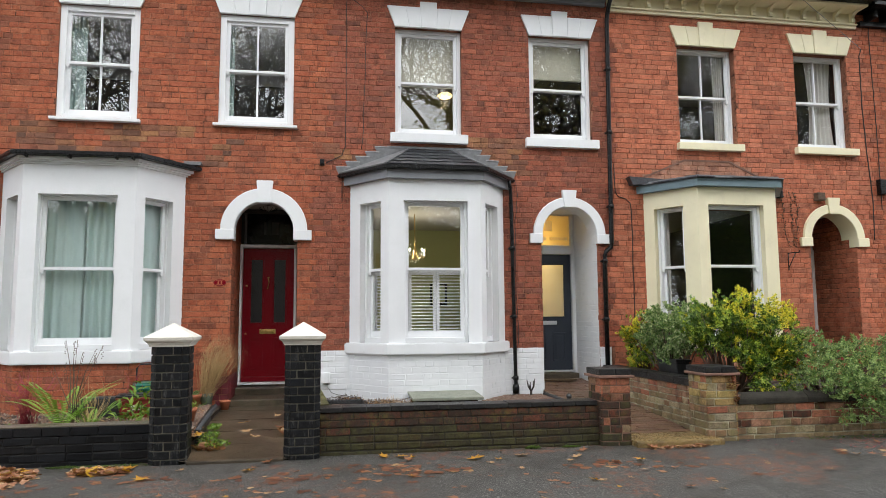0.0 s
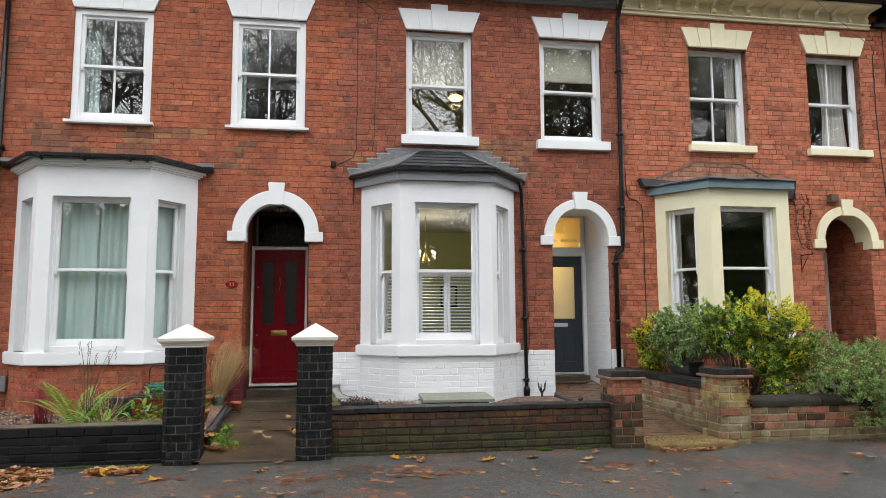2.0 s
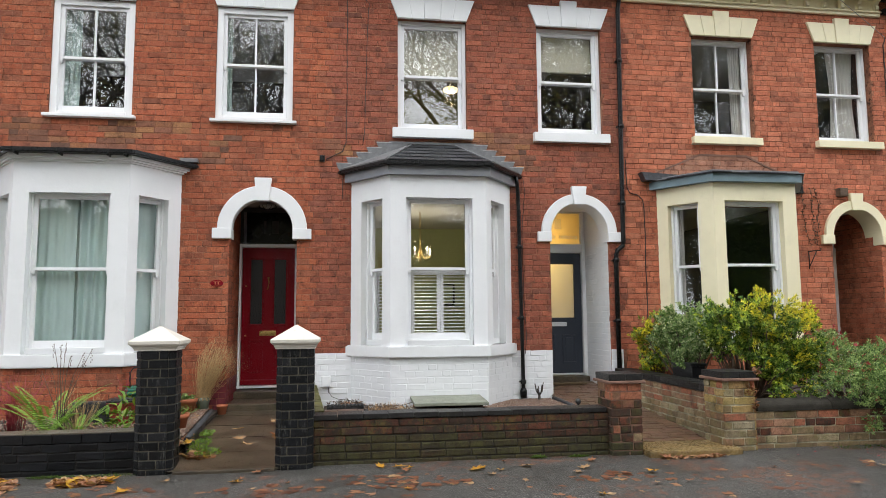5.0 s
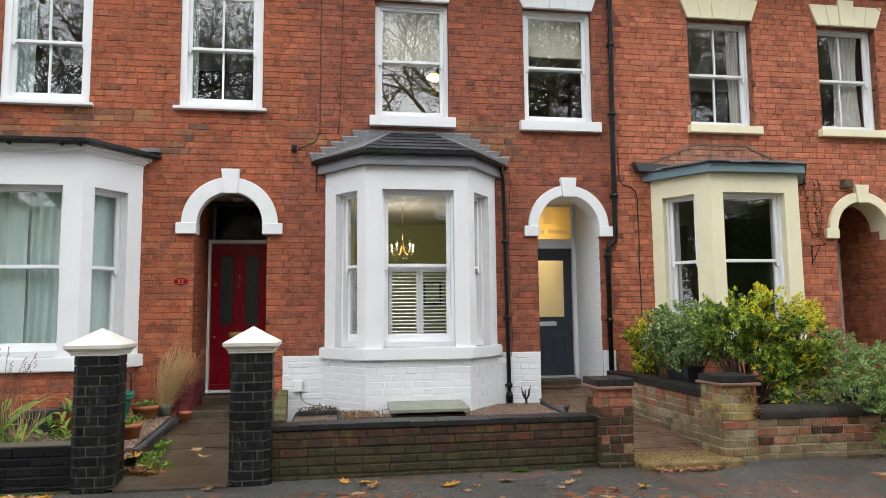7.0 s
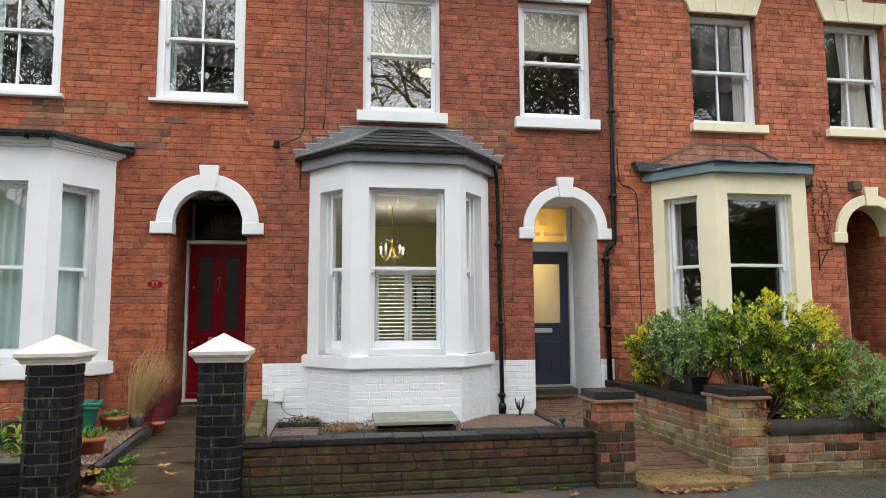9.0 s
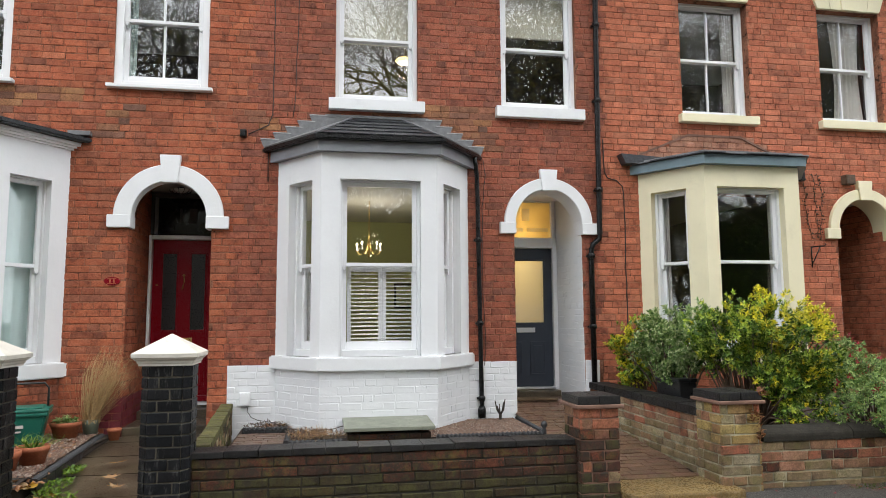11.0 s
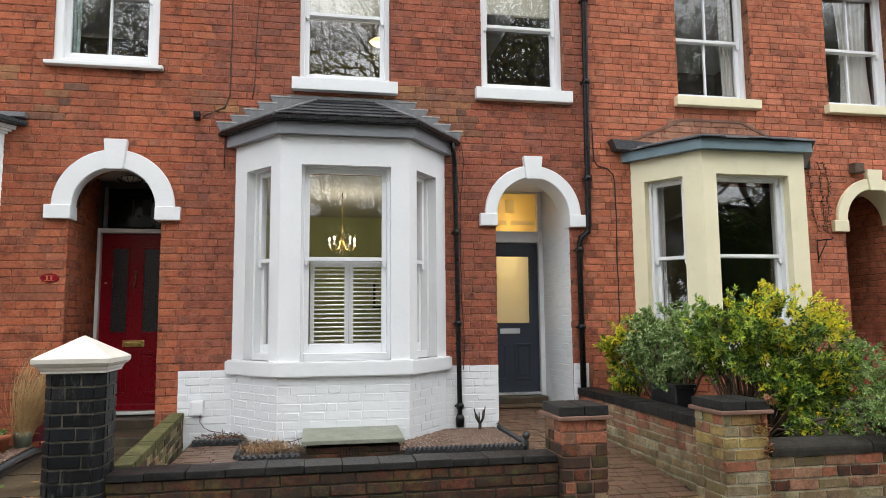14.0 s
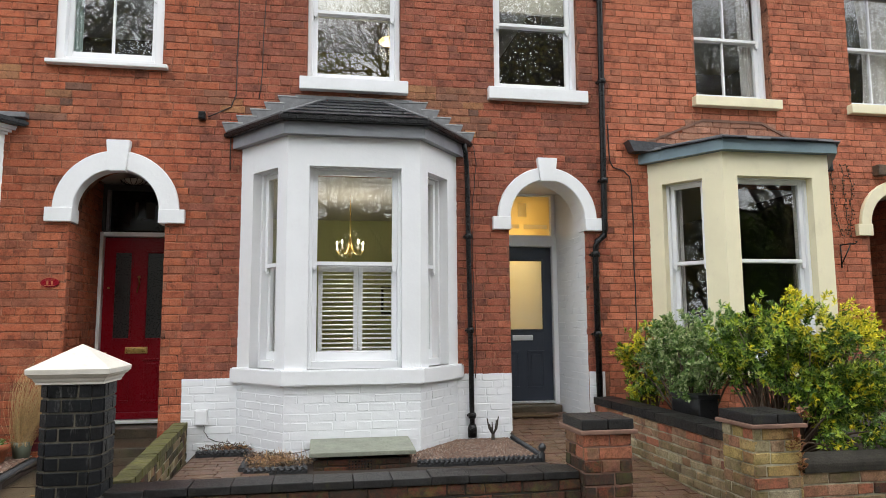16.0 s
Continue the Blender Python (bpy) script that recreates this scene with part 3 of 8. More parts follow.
def brick_shape(w, h, depth, chamfer, r, proud=0.0, wild=1.0):
    """Vertices and faces of one brick, face towards -y, centred on its face; edges worn."""
    def j(s):
        return r.uniform(-s, s) * wild
    a, b, c = w / 2, h / 2, chamfer
    rim = [(-a, -b), (r.uniform(-0.5, 0.5) * a, -b), (a, -b), (a, r.uniform(-0.4, 0.4) * b), (a, b), (r.uniform(-0.5, 0.5) * a, b), (-a, b), (-a, r.uniform(-0.4, 0.4) * b)]
    wear = [r.uniform(0.5, 2.2) if k % 2 == 0 else r.uniform(0.3, 1.3) for k in range(8)]
    slant = (j(0.0016), j(0.0016))

    def inset(v, lim, s):
        return v - math.copysign(min(s, abs(v)), v) if abs(v) > lim * 0.9 else v
    fr = [(inset(x, a, c * wear[k]) + j(0.0015), -proud + slant[0] * x / a + slant[1] * z / b + j(0.0006), inset(z, b, c * wear[k]) + j(0.0022)) for k, (x, z) in enumerate(rim)]
    md = [(x + j(0.003), c - proud, z + j(0.0034)) for x, z in rim]
    bk = [(x, depth, z) for x, y, z in md]
    faces = [tuple(range(8))]
    for k in range(8):
        n = (k + 1) % 8
        faces.append((8 + k, 8 + n, n, k))
        faces.append((16 + k, 16 + n, 8 + n, 8 + k))
    return fr + md + bk, faces


brick_cache = {}


def settle(u0, u1, v0, v1, r):
    """Where a hand-laid brick lies: courses wander a little and no brick is quite level."""
    u, v = (u0 + u1) / 2, (v0 + v1) / 2
    dz = 0.0045 * noise.noise(Vector((u * 0.7, v * 2.5, 0.7)))
    return Matrix.Translation((u, 0, v + dz)) @ Matrix.Rotation(r.uniform(-0.009, 0.009), 4, "Y")


def brick_parts(rects, m, material, parent, name="brick", depth=0.02, chamfer=0.005, wild=1.0):
    """Each brick an object of its own; bricks of one size share a mesh."""
    for u0, u1, v0, v1 in rects:
        w, h = round(u1 - u0, 2), round(v1 - v0, 3)
        key = (w, h, rng.randrange(5), material.name, depth)
        if key not in brick_cache:
            me = bpy.data.meshes.new(name)
            vs, fs = brick_shape(w, h, depth, chamfer, rng, rng.uniform(0, 0.0045), wild)
            me.from_pydata(vs, [], fs)
            me.materials.append(material)
            brick_cache[key] = me
        ob = new(name, brick_cache[key])
        ob.parent = parent
        ob.matrix_world = m @ settle(u0, u1, v0, v1, rng)


def brick_rest(groups, material, parent, name="brickwork", depth=0.02, chamfer=0.005, wild=1.0):
    """The remaining bricks, joined; groups of (rects, matrix)."""
    verts, faces = [], []
    r = random.Random(len(groups) + 5)
    for rects, m in groups:
        for u0, u1, v0, v1 in rects:
            vs, fs = brick_shape(u1 - u0, v1 - v0, depth, chamfer, r, r.uniform(0, 0.0045), wild)
            k = len(verts)
            lay = m @ settle(u0, u1, v0, v1, r)
            verts += [tuple(lay @ Vector(v)) for v in vs]
            faces += [tuple(k + i for i in f) for f in fs]
    ob = data_object(name, verts, faces, material, parent)
    ob.matrix_world = Matrix.Identity(4)
    return tagged(ob, kind="stuff")


IDENT = Matrix.Identity(4)


def face_frame(p, q):
    """A frame with x from plan point p to q, z up, and -y outward, to the right-hand side of the way."""
    u = Vector((q[0] - p[0], q[1] - p[1], 0))
    length = u.length
    u.normalize()
    y = Vector((0, 0, 1)).cross(u)
    m = Matrix((( u.x, y.x, 0, p[0]), (u.y, y.y, 0, p[1]), (0, 0, 1, 0), (0, 0, 0, 1)))
    return m, length


def offset_plan(pts, d):
    """A bay's plan line moved outward by d; its ends slide along the house wall at y = 0."""
    lines = []
    for p, q in zip(pts, pts[1:]):
        u = Vector((q[0] - p[0], q[1] - p[1])).normalized()
        n = Vector((u.y, -u.x))
        lines.append((Vector(p) + n * d, u))
    wall = (Vector((0, 0)), Vector((1, 0)))
    chain = [wall, *lines, wall]
    out = []
    for (p, u), (q, v) in zip(chain, chain[1:]):
        den = u.x * v.y - u.y * v.x
        t = ((q.x - p.x) * v.y - (q.y - p.y) * v.x) / den
        out.append((p.x + u.x * t, p.y + u.y * t))
    return out


def ring(bm, pts, d_in, d_out, z0, z1):
    """A band that follows a bay's plan, from offset d_in to d_out."""
    a, b = offset_plan(pts, d_in), offset_plan(pts, d_out)
    for i in range(len(pts) - 1):
        q = [a[i], a[i + 1], b[i + 1], b[i]]
        lo = [bm.verts.new((x, y, z0)) for x, y in q]
        hi = [bm.verts.new((x, y, z1)) for x, y in q]
        bm.faces.new(lo)
        bm.faces.new(hi)
        for k in range(4):
            if (k == 1 and i < len(pts) - 2) or (k == 3 and i > 0):
                continue
            bm.faces.new((lo[k], lo[(k + 1) % 4], hi[(k + 1) % 4], hi[k]))
    bmesh.ops.remove_doubles(bm, verts=bm.verts, dist=1e-5)
    bmesh.ops.recalc_face_normals(bm, faces=bm.faces)
    return bm

# ---- ground ----
def ground_height(x, y):
    """Pavement level: nearly flat along the front walls, falling to the road."""
    if y > -2.9:
        return -0.035
    if y > -5.2:
        return -0.035 + (y + 2.9) * 0.035
    return -0.23


def ground_at(x, y):
    z = ground_height(x, y)
    if -5.2 < y < -2.9 and -8 < x < 16:
        z += 0.012 * noise.noise(Vector((x * 0.9, y * 1.3, 0.3)))
    return z


def make_ground():
    xs = [-900, -300, -80, -30, -12] + [-8 + 0.5 * i for i in range(49)] + [20, 40, 90, 300, 900]
    ys = [-900, -300, -90, -40, -14, -9, -7, -5.31, -5.2] + [-5.0 + 0.3 * i for i in range(8)] + [-2.75, 0, 6, 30, 90, 300, 900]
    verts, faces = [], []
    for y in ys:
        for x in xs:
            verts.append((x, y, ground_at(x, y)))
    n = len(xs)
    for j in range(len(ys) - 1):
        for i in range(n - 1):
            faces.append((j * n + i, j * n + i + 1, (j + 1) * n + i + 1, (j + 1) * n + i))
    ob = data_object("ground", verts, faces, TARMAC, smooth=True)
    tagged(ob, "damp dark tarmac pavement and road with leaf stains", "ground", kind="structure")
    kerb = mesh_object("kerb", boxes((-60, 60, -5.32, -5.17, -0.5, -0.112), bevel=0.02), STONE)
    tagged(kerb, "worn grey stone kerb along the pavement edge", "kerb", kind="structure")


make_ground()

# ---- plan numbers ----
SPRING = 2.52
BAY_1 = [(-4.00, 0.0), (-3.51, -0.62), (-2.175, -0.62), (-1.70, 0.0)]
BAY_2 = [(0.545, 0.0), (1.04, -0.62), (2.315, -0.62), (2.795, 0.0)]
BAY_3 = [(5.02, 0.0), (5.52, -0.70), (6.77, -0.70), (7.24, 0.0)]
ARCH_1, ARCH_2, ARCH_3 = (-0.628, 0.445, 0.582), (3.81, 0.435, 0.565), (8.27, 0.42, 0.55)
UPPER = {  # house: (windows x0, x1), foot, head
    1: ([(-3.41, -2.37), (-1.30, -0.268)], 4.03, 5.62),
    2: ([(1.19, 2.185), (3.235, 4.225)], 3.96, 5.59),
    3: ([(5.68, 6.675), (7.745, 8.715)], 3.98, 5.585),
}
WALL_TOP = 6.6


def facade(number, x0, x1, arch=None, bay=None, paint_top=None):
    ups = UPPER.get(number, ([], 0, 0))
    holes = [(a, b, ups[1], ups[2]) for a, b in ups[0]]
    if bay:
        holes.append((bay[0][0] + 0.14, bay[3][0] - 0.14, 0.42, 2.98))
    arches = [(arch[0], arch[1], 0.0, SPRING)] if arch else []
    wall = mesh_object("wall_%d" % number, panel_wall(bmesh.new(), x0, x1, -0.2, WALL_TOP, 0.0032, 0.30, holes, arches), MORTAR)
    label = {1: "orange-red brick house front with soot and patched mortar", 2: "dark red brick house front with a white-painted plinth",
             3: "pinkish-red brick house front with thin joints"}.get(number, "red brick front of the neighbouring terraced house")
    tagged(wall, label, "wall", kind="structure")

    def blocked(v):
        out = [(a, b) for a, b, c, d in holes[:len(ups[0])] if c - 0.02 < v < d + 0.02]
        for a, b, c, d in holes[:len(ups[0])]:
            if d < v < d + 0.29:
                out.append((a + 0.03, b - 0.03))
        if arch:
            c, r, big = arch
            if v < SPRING:
                out.append((c - r, c + r))
            elif v < SPRING + big - 0.06:
                k = math.sqrt((big - 0.06) ** 2 - (v - SPRING) ** 2)
                out.append((c - k, c + k))
        if bay and v < 3.3:
            out.append((bay[0][0] + 0.03, bay[3][0] - 0.03))
        if paint_top and v < paint_top:
            out.append((x0 - 1, x1 + 1))
        return out

    def clipped(v):
        return [(max(a, x0), min(b, x1)) for a, b in blocked(v) if b > x0 and a < x1]

    return wall, clipped, bay


FIELDS = [facade(0, -8.5, -4.385), facade(1, -4.38, 0.028, ARCH_1, BAY_1), facade(2, 0.032, 4.478, ARCH_2, BAY_2, 0.85),
          facade(3, 4.482, 8.965, ARCH_3, BAY_3), facade(4, 8.97, 14.0)]
FIELD_BRICKS = [BRICK_A, BRICK_A, BRICK_B, BRICK_C, BRICK_A]


def house_of(q):
    """Bricks of neighbouring fronts interlock; the change of brick wanders about the party line."""
    u, v = (q[0] + q[1]) / 2, (q[2] + q[3]) / 2
    u += 0.12 * noise.noise(Vector((v * 1.7, 3.0, 0.4))) - (0.2 if u < 2 and v > 3.4 else 0.04)
    return sum(u > x for x in (-4.38, 0.03, 4.48, 8.97))


def patched(number, q, bay):
    """The sooty or mortar-smeared courses over the bays."""
    u, v = (q[0] + q[1]) / 2, (q[2] + q[3]) / 2
    if number == 3:
        return 3.33 < v < 3.72 and 4.95 + (v - 3.38) * 2.0 < u < 7.3 - (v - 3.38) * 2.0
    if number in (1, 2):
        wander = noise.noise(Vector((u * 1.3, v * 3.0, number)))
        return 3.4 < v < 3.97 and bay[0][0] - 0.5 < u < bay[3][0] + 0.7 and wander > 0.06
    return False


fronts = []
field = courses(-8.49, 13.99, -0.2, WALL_TOP, lambda v: [h for f in FIELDS for h in f[1](v)], 12, headers=0.5)
field.sort(key=lambda q: abs((q[2] + q[3]) / 2 - 1.6))
for number, (wall, clipped, bay_plan) in enumerate(FIELDS):
    rects = [q for q in field if house_of(q) == number]
    if number == 1:
        foot = [q for q in rects if q[3] < 0.56 and q[0] > -1.35 and q[1] < -1.05]
        rects = [q for q in rects if q not in foot]
        brick_parts(foot, IDENT, PAINT_RED, wall, chamfer=0.003)
    patch = [q for q in rects if patched(number, q, bay_plan)]
    rects = [q for q in rects if q not in patch]
    if patch:
        brick_parts(patch[:200], IDENT, (BRICK_PALED if number == 3 else BRICK_BROWN)[0], wall, chamfer=0.0045)
    near = rects[:280] if number in (1, 2, 3) else []
    fronts.append((wall, near, [(rects[len(near):], IDENT)], FIELD_BRICKS[number]))

# painted plinth bricks of the middle house
plinth = mesh_object("plinth", boxes((0.03, 3.375, -0.001, 0.05, -0.1, 0.848), (4.25, 4.43, -0.001, 0.05, -0.1, 0.848)), WHITE_BRICK)
tagged(plinth, "white-painted brick plinth of the house", "plinth", kind="structure")
plinth_rects = courses(0.03, 4.43, 0.0, 0.848, lambda v: [(0.565, 2.775), (3.375, 4.25)], 5, headers=0.2)
brick_parts(plinth_rects, Matrix.Translation((0, -0.0016, 0)), WHITE_BRICK, plinth, "painted_brick", 0.02, 0.0045, 1.1)


# ---- eaves and roofs ----
def eaves():
    c = thing("eaves_cornice", Matrix.Translation((6.72, 0, 6.05)), "cream-painted eaves cornice with shaped brackets", "cornice", kind="structure")
    part("moulding", boxes((-2.2, 2.2, -0.05, 0.0, 0.0, 0.05), (-2.2, 2.2, -0.085, 0.0, 0.05, 0.075), bevel=0.008), CREAM, c)
    part("soffit", boxes((-2.2, 2.2, -0.33, 0.0, 0.265, 0.30)), CREAM, c)
    part("frieze", boxes((-2.2, 2.2, -0.02, 0.0, 0.075, 0.265)), CREAM, c)
    pts = [(0.0, 0.08), (-0.05, 0.08), (-0.085, 0.1), (-0.09, 0.14), (-0.07, 0.18), (-0.1, 0.22), (-0.17, 0.245), (-0.24, 0.262), (0.0, 0.262)]
    for i in range(15):
        bm = prism(bmesh.new(), [(y, z) for y, z in pts], -0.03, 0.03)
        for v in bm.verts:
            v.co = Vector((-2.13 + i * 0.304 - v.co.y, v.co.x, v.co.z))
        part("bracket", bm, CREAM, c)
    g = thing("gutter", Matrix.Translation((6.72, -0.33, 6.36)), "black cast gutter along the eaves", "gutter", kind="structure")
    part("trough", boxes((-2.22, 2.3, -0.12, 0.02, 0.0, 0.1), bevel=0.02), BLACK, g)
    d = thing("eaves_cornice", Matrix.Translation((2.25, 0, 6.12)), "slate-grey painted eaves board above the windows", "cornice", kind="structure")
    part("moulding", boxes((-2.2, 2.22, -0.06, 0.0, 0.0, 0.05), (-2.2, 2.22, -0.1, 0.0, 0.05, 0.12), bevel=0.008), GREY_FASCIA, d)
    part("soffit", boxes((-2.2, 2.22, -0.33, 0.0, 0.12, 0.16)), GREY_FASCIA, d)
    part("trough", boxes((-2.2, 2.22, -0.44, -0.33, 0.12, 0.24), bevel=0.02), BLACK, d)
    e = thing("eaves_cornice", Matrix.Translation((11.4, 0, 6.1)), "dark brown eaves of the end house", "cornice", kind="structure")
    part("moulding", boxes((-2.43, 2.5, -0.08, 0.0, 0.0, 0.08)), BLACK, e)
    part("soffit", boxes((-2.43, 2.5, -0.42, 0.0, 0.22, 0.28)), BLACK, e)
    for i in range(8):
        part("bracket", boxes((-2.3 + i * 0.3, -2.23 + i * 0.3, -0.25, 0.0, 0.08, 0.22), bevel=0.02), BLACK, e)
    bm = bmesh.new()
    prof = [(-0.45, 6.62), (3.0, 8.6), (7.0, 6.62), (7.0, 6.5), (-0.45, 6.5)]
    prism(bm, prof, 0, 22.5)
    for v in bm.verts:
        v.co = Vector((-8.5 + v.co.y, v.co.x, v.co.z))
    tagged(mesh_object("roof", bm, SLATE), "dark slate roof of the terrace", "roof", kind="structure")


eaves()


# ---- rooms behind the windows ----
def rooms():
    def slabs(name, material, label, *args):
        tagged(mesh_object(name, boxes(*args), material), label, "interior", kind="structure")

    back = 4.2
    # room shade is put into the near-black wall colour
    slabs("interior_wall", DARK_WALL, "painted party walls between the houses, room shade in the colour", *[(x - 0.1, x + 0.1, 0.3, back, -0.1, 6.5) for x in (-8.4, -4.38, 0.03, 4.48, 8.97, 13.9)])
    slabs("interior_wall", DARK_WALL, "back wall of the rooms, room shade in the colour", (-8.5, 0.03, back, back + 0.2, -0.1, 6.5), (4.48, 14, back, back + 0.2, -0.1, 6.5))
    slabs("interior_wall", PALE_WALL, "pale olive walls of the front rooms", (0.13, 4.38, back, back + 0.2, -0.1, 6.5), (3.12, 3.2, 0.3, back, 0.34, 3.1),
          (0.132, 0.15, 0.3, back, 0.34, 6.0), (3.0, 3.1, 0.3, back, 3.3, 6.0))
    slabs("interior_wall", DARK_WALL, "hall partition walls, room shade in the colour", (-1.3, -1.22, 0.3, back, 0.34, 3.1), (7.62, 7.7, 0.3, back, 0.34, 3.1))
    slabs("floor", BOARDS, "brown boarded floors", *[(a, b, 0.3, back, 0.24, 0.34) for a, b in ((-8.4, -1.2), (0.13, 3.2), (4.58, 7.7))],
          *[(a, b, 1.0, back, 0.24, 0.34) for a, b in ((-1.2, -0.07), (3.2, 4.38), (7.7, 8.87))])
    slabs("ceiling", CEILING, "plain painted ceilings", (-8.4, 13.9, 0.3, back, 3.1, 3.3), (-8.4, 13.9, 0.3, back, 6.0, 6.1))
    # bay floors and ceilings
    for plan in (BAY_1, BAY_2, BAY_3):
        inner = offset_plan(plan, -0.2)
        bm = slab(bmesh.new(), [*inner, (inner[3][0], 0.3), (inner[0][0], 0.3)], 0.26, 0.335)
        tagged(mesh_object("floor", bm, BOARDS), "brown boarded bay floor", "floor", kind="structure")
        bm = slab(bmesh.new(), [*inner, (inner[3][0], 0.3), (inner[0][0], 0.3)], 3.0, 3.06)
        tagged(mesh_object("ceiling", bm, CEILING), "plain bay ceiling", "ceiling", kind="structure")


rooms()


# ---- window parts ----
def strip_frame(w, h, s, top, bottom, y0, y1, bevel=0.006, z=0.0):
    """A four-sided frame: stiles s wide, top and bottom rails."""
    return boxes((-w / 2, -w / 2 + s, y0, y1, z, z + h), (w / 2 - s, w / 2, y0, y1, z, z + h),
                 (-w / 2 + s, w / 2 - s, y0 + 0.001, y1, z, z + bottom), (-w / 2 + s, w / 2 - s, y0 + 0.001, y1, z + h - top, z + h), bevel=bevel)


def pane(parent, x0, x1, z0, z1, y, material):
    ob = part("pane", boxes((x0, x1, y, y + 0.005, z0, z1)), material, parent)
    ob.visible_shadow = False
    return ob


def sash_window(name, m, w, h, label, bars=False, meet=0.5, case=0.065, glass=None, sill=None, paint=None, sillpaint=None, horns=True, foot=0.05, stile=0.048, head=None):
    glass = glass or GLASS
    win = thing(name, m, label, "window", kind="structure")
    head = case if head is None else head
    part("window_frame", strip_frame(w, h, case, head, foot, 0.0, 0.13), JOINERY, win)
    iw = w - 2 * case
    z0, z1 = foot, h - head
    zm = z0 + (z1 - z0) * meet
    up = part("upper_sash", strip_frame(iw, z1 - zm + 0.02, stile, 0.045, 0.038, 0.035, 0.075, 0.004, zm - 0.02), JOINERY, win)
    lo = part("lower_sash", strip_frame(iw, zm - z0 + 0.02, stile, 0.042, 0.085, 0.078, 0.118, 0.004, z0), JOINERY, win)
    gx = iw / 2 - stile + 0.004
    for sash, y, a, b in ((up, 0.055, zm + 0.016, z1 - 0.043), (lo, 0.098, z0 + 0.082, zm - 0.018)):
        if bars:
            pane(sash, -gx, -0.008, a, b, y, glass)
            pane(sash, 0.008, gx, a, b, y, glass)
            part("glazing_bar", boxes((-0.012, 0.012, y - 0.016, y + 0.02, a - 0.005, b + 0.005), bevel=0.004), JOINERY, sash)
        else:
            pane(sash, -gx, gx, a, b, y, glass)
    if horns:
        for s in (-1, 1):
            x = s * (iw / 2 - stile / 2)
            bm = prism(bmesh.new(), [(x - 0.022, zm - 0.02), (x + 0.022, zm - 0.02), (x + 0.02, zm - 0.055), (x + 0.008 * s, zm - 0.085), (x - 0.012 * s, zm - 0.075), (x - 0.02, zm - 0.05)], 0.036, 0.074)
            part("sash_horn", bm, JOINERY, up)
    if sill:
        sw, sh, proud = sill
        part("window_sill", boxes((-sw / 2, sw / 2, -proud, 0.12, -sh, 0.004), bevel=0.008), sillpaint or paint or WHITE, win)
    return win


def lintel(number, x0, x1, foot, paint, label):
    """A flared flat arch of five stones with a taller keystone."""
    cx = (x0 + x1) / 2
    t = thing("lintel", Matrix.Translation((cx, 0, foot)), label, "lintel", "window lintels", "structure")
    bw, tw, h = (x1 - x0) / 2 + 0.005, (x1 - x0) / 2 + 0.125, 0.315
    lo = [-bw, -bw * 0.58, -0.115, 0.115, bw * 0.58, bw]
    hi = [-tw, -tw * 0.56, -0.13, 0.13, tw * 0.56, tw]
    for k in range(5):
        g = 0.0022
        top = h + (0.085 if k == 2 else 0)
        bm = prism(bmesh.new(), [(lo[k] + g, 0.0), (lo[k + 1] - g, 0.0), (hi[k + 1] - g, top), (hi[k] + g, top)], -0.047 if k == 2 else -0.035, 0.02)
        bmesh.ops.bevel(bm, geom=bm.edges[:], offset=0.004, segments=1, affect="EDGES")
        part("keystone" if k == 2 else "voussoir", bm, paint, t)
    part("joint", boxes((-bw + 0.01, bw - 0.01, -0.028, 0.02, 0.004, h - 0.004)), paint, t)


for number, paint, words in ((1, WHITE, "white-painted flared stone lintel with stepped keystone"), (2, WHITE, "white-painted flared stone lintel with stepped keystone"),
                             (3, CREAM, "cream-painted flared stone lintel with stepped keystone")):
    wins, foot, head = UPPER[number]
    for a, b in wins:
        lintel(number, a, b, head, paint, words)

window_count = 0


def upper_windows():
    global window_count
    spec = {1: (0.025, True, (1.15, 0.055, 0.08), 0.085, "white two-over-two sash window with thin sill"),
            2: (0.075, False, (1.15, 0.125, 0.085), 0.055, "white one-over-one sash window with thick sill"),
            3: (0.125, True, (1.12, 0.1, 0.09), 0.03, "white two-over-two sash window with cream sill")}
    for number, (wins, foot, head) in UPPER.items():
        y, bars, sill, case, words = spec[number]
        for a, b in wins:
            window_count += 1
            m = Matrix.Translation(((a + b) / 2, y, foot))
            w = sash_window("window_%d" % window_count, m, b - a, head - foot, words, bars, 0.505, case, glass=GLASS if number == 3 else GLASS_UPPER)
            sp = CREAM if number == 3 else WHITE
            bm = boxes((-sill[0] / 2, sill[0] / 2, -sill[2] - y, 0.12, -sill[1], -0.014 if number == 1 else 0.012), bevel=0.008)
            part("window_sill", bm, sp, w)


upper_windows()


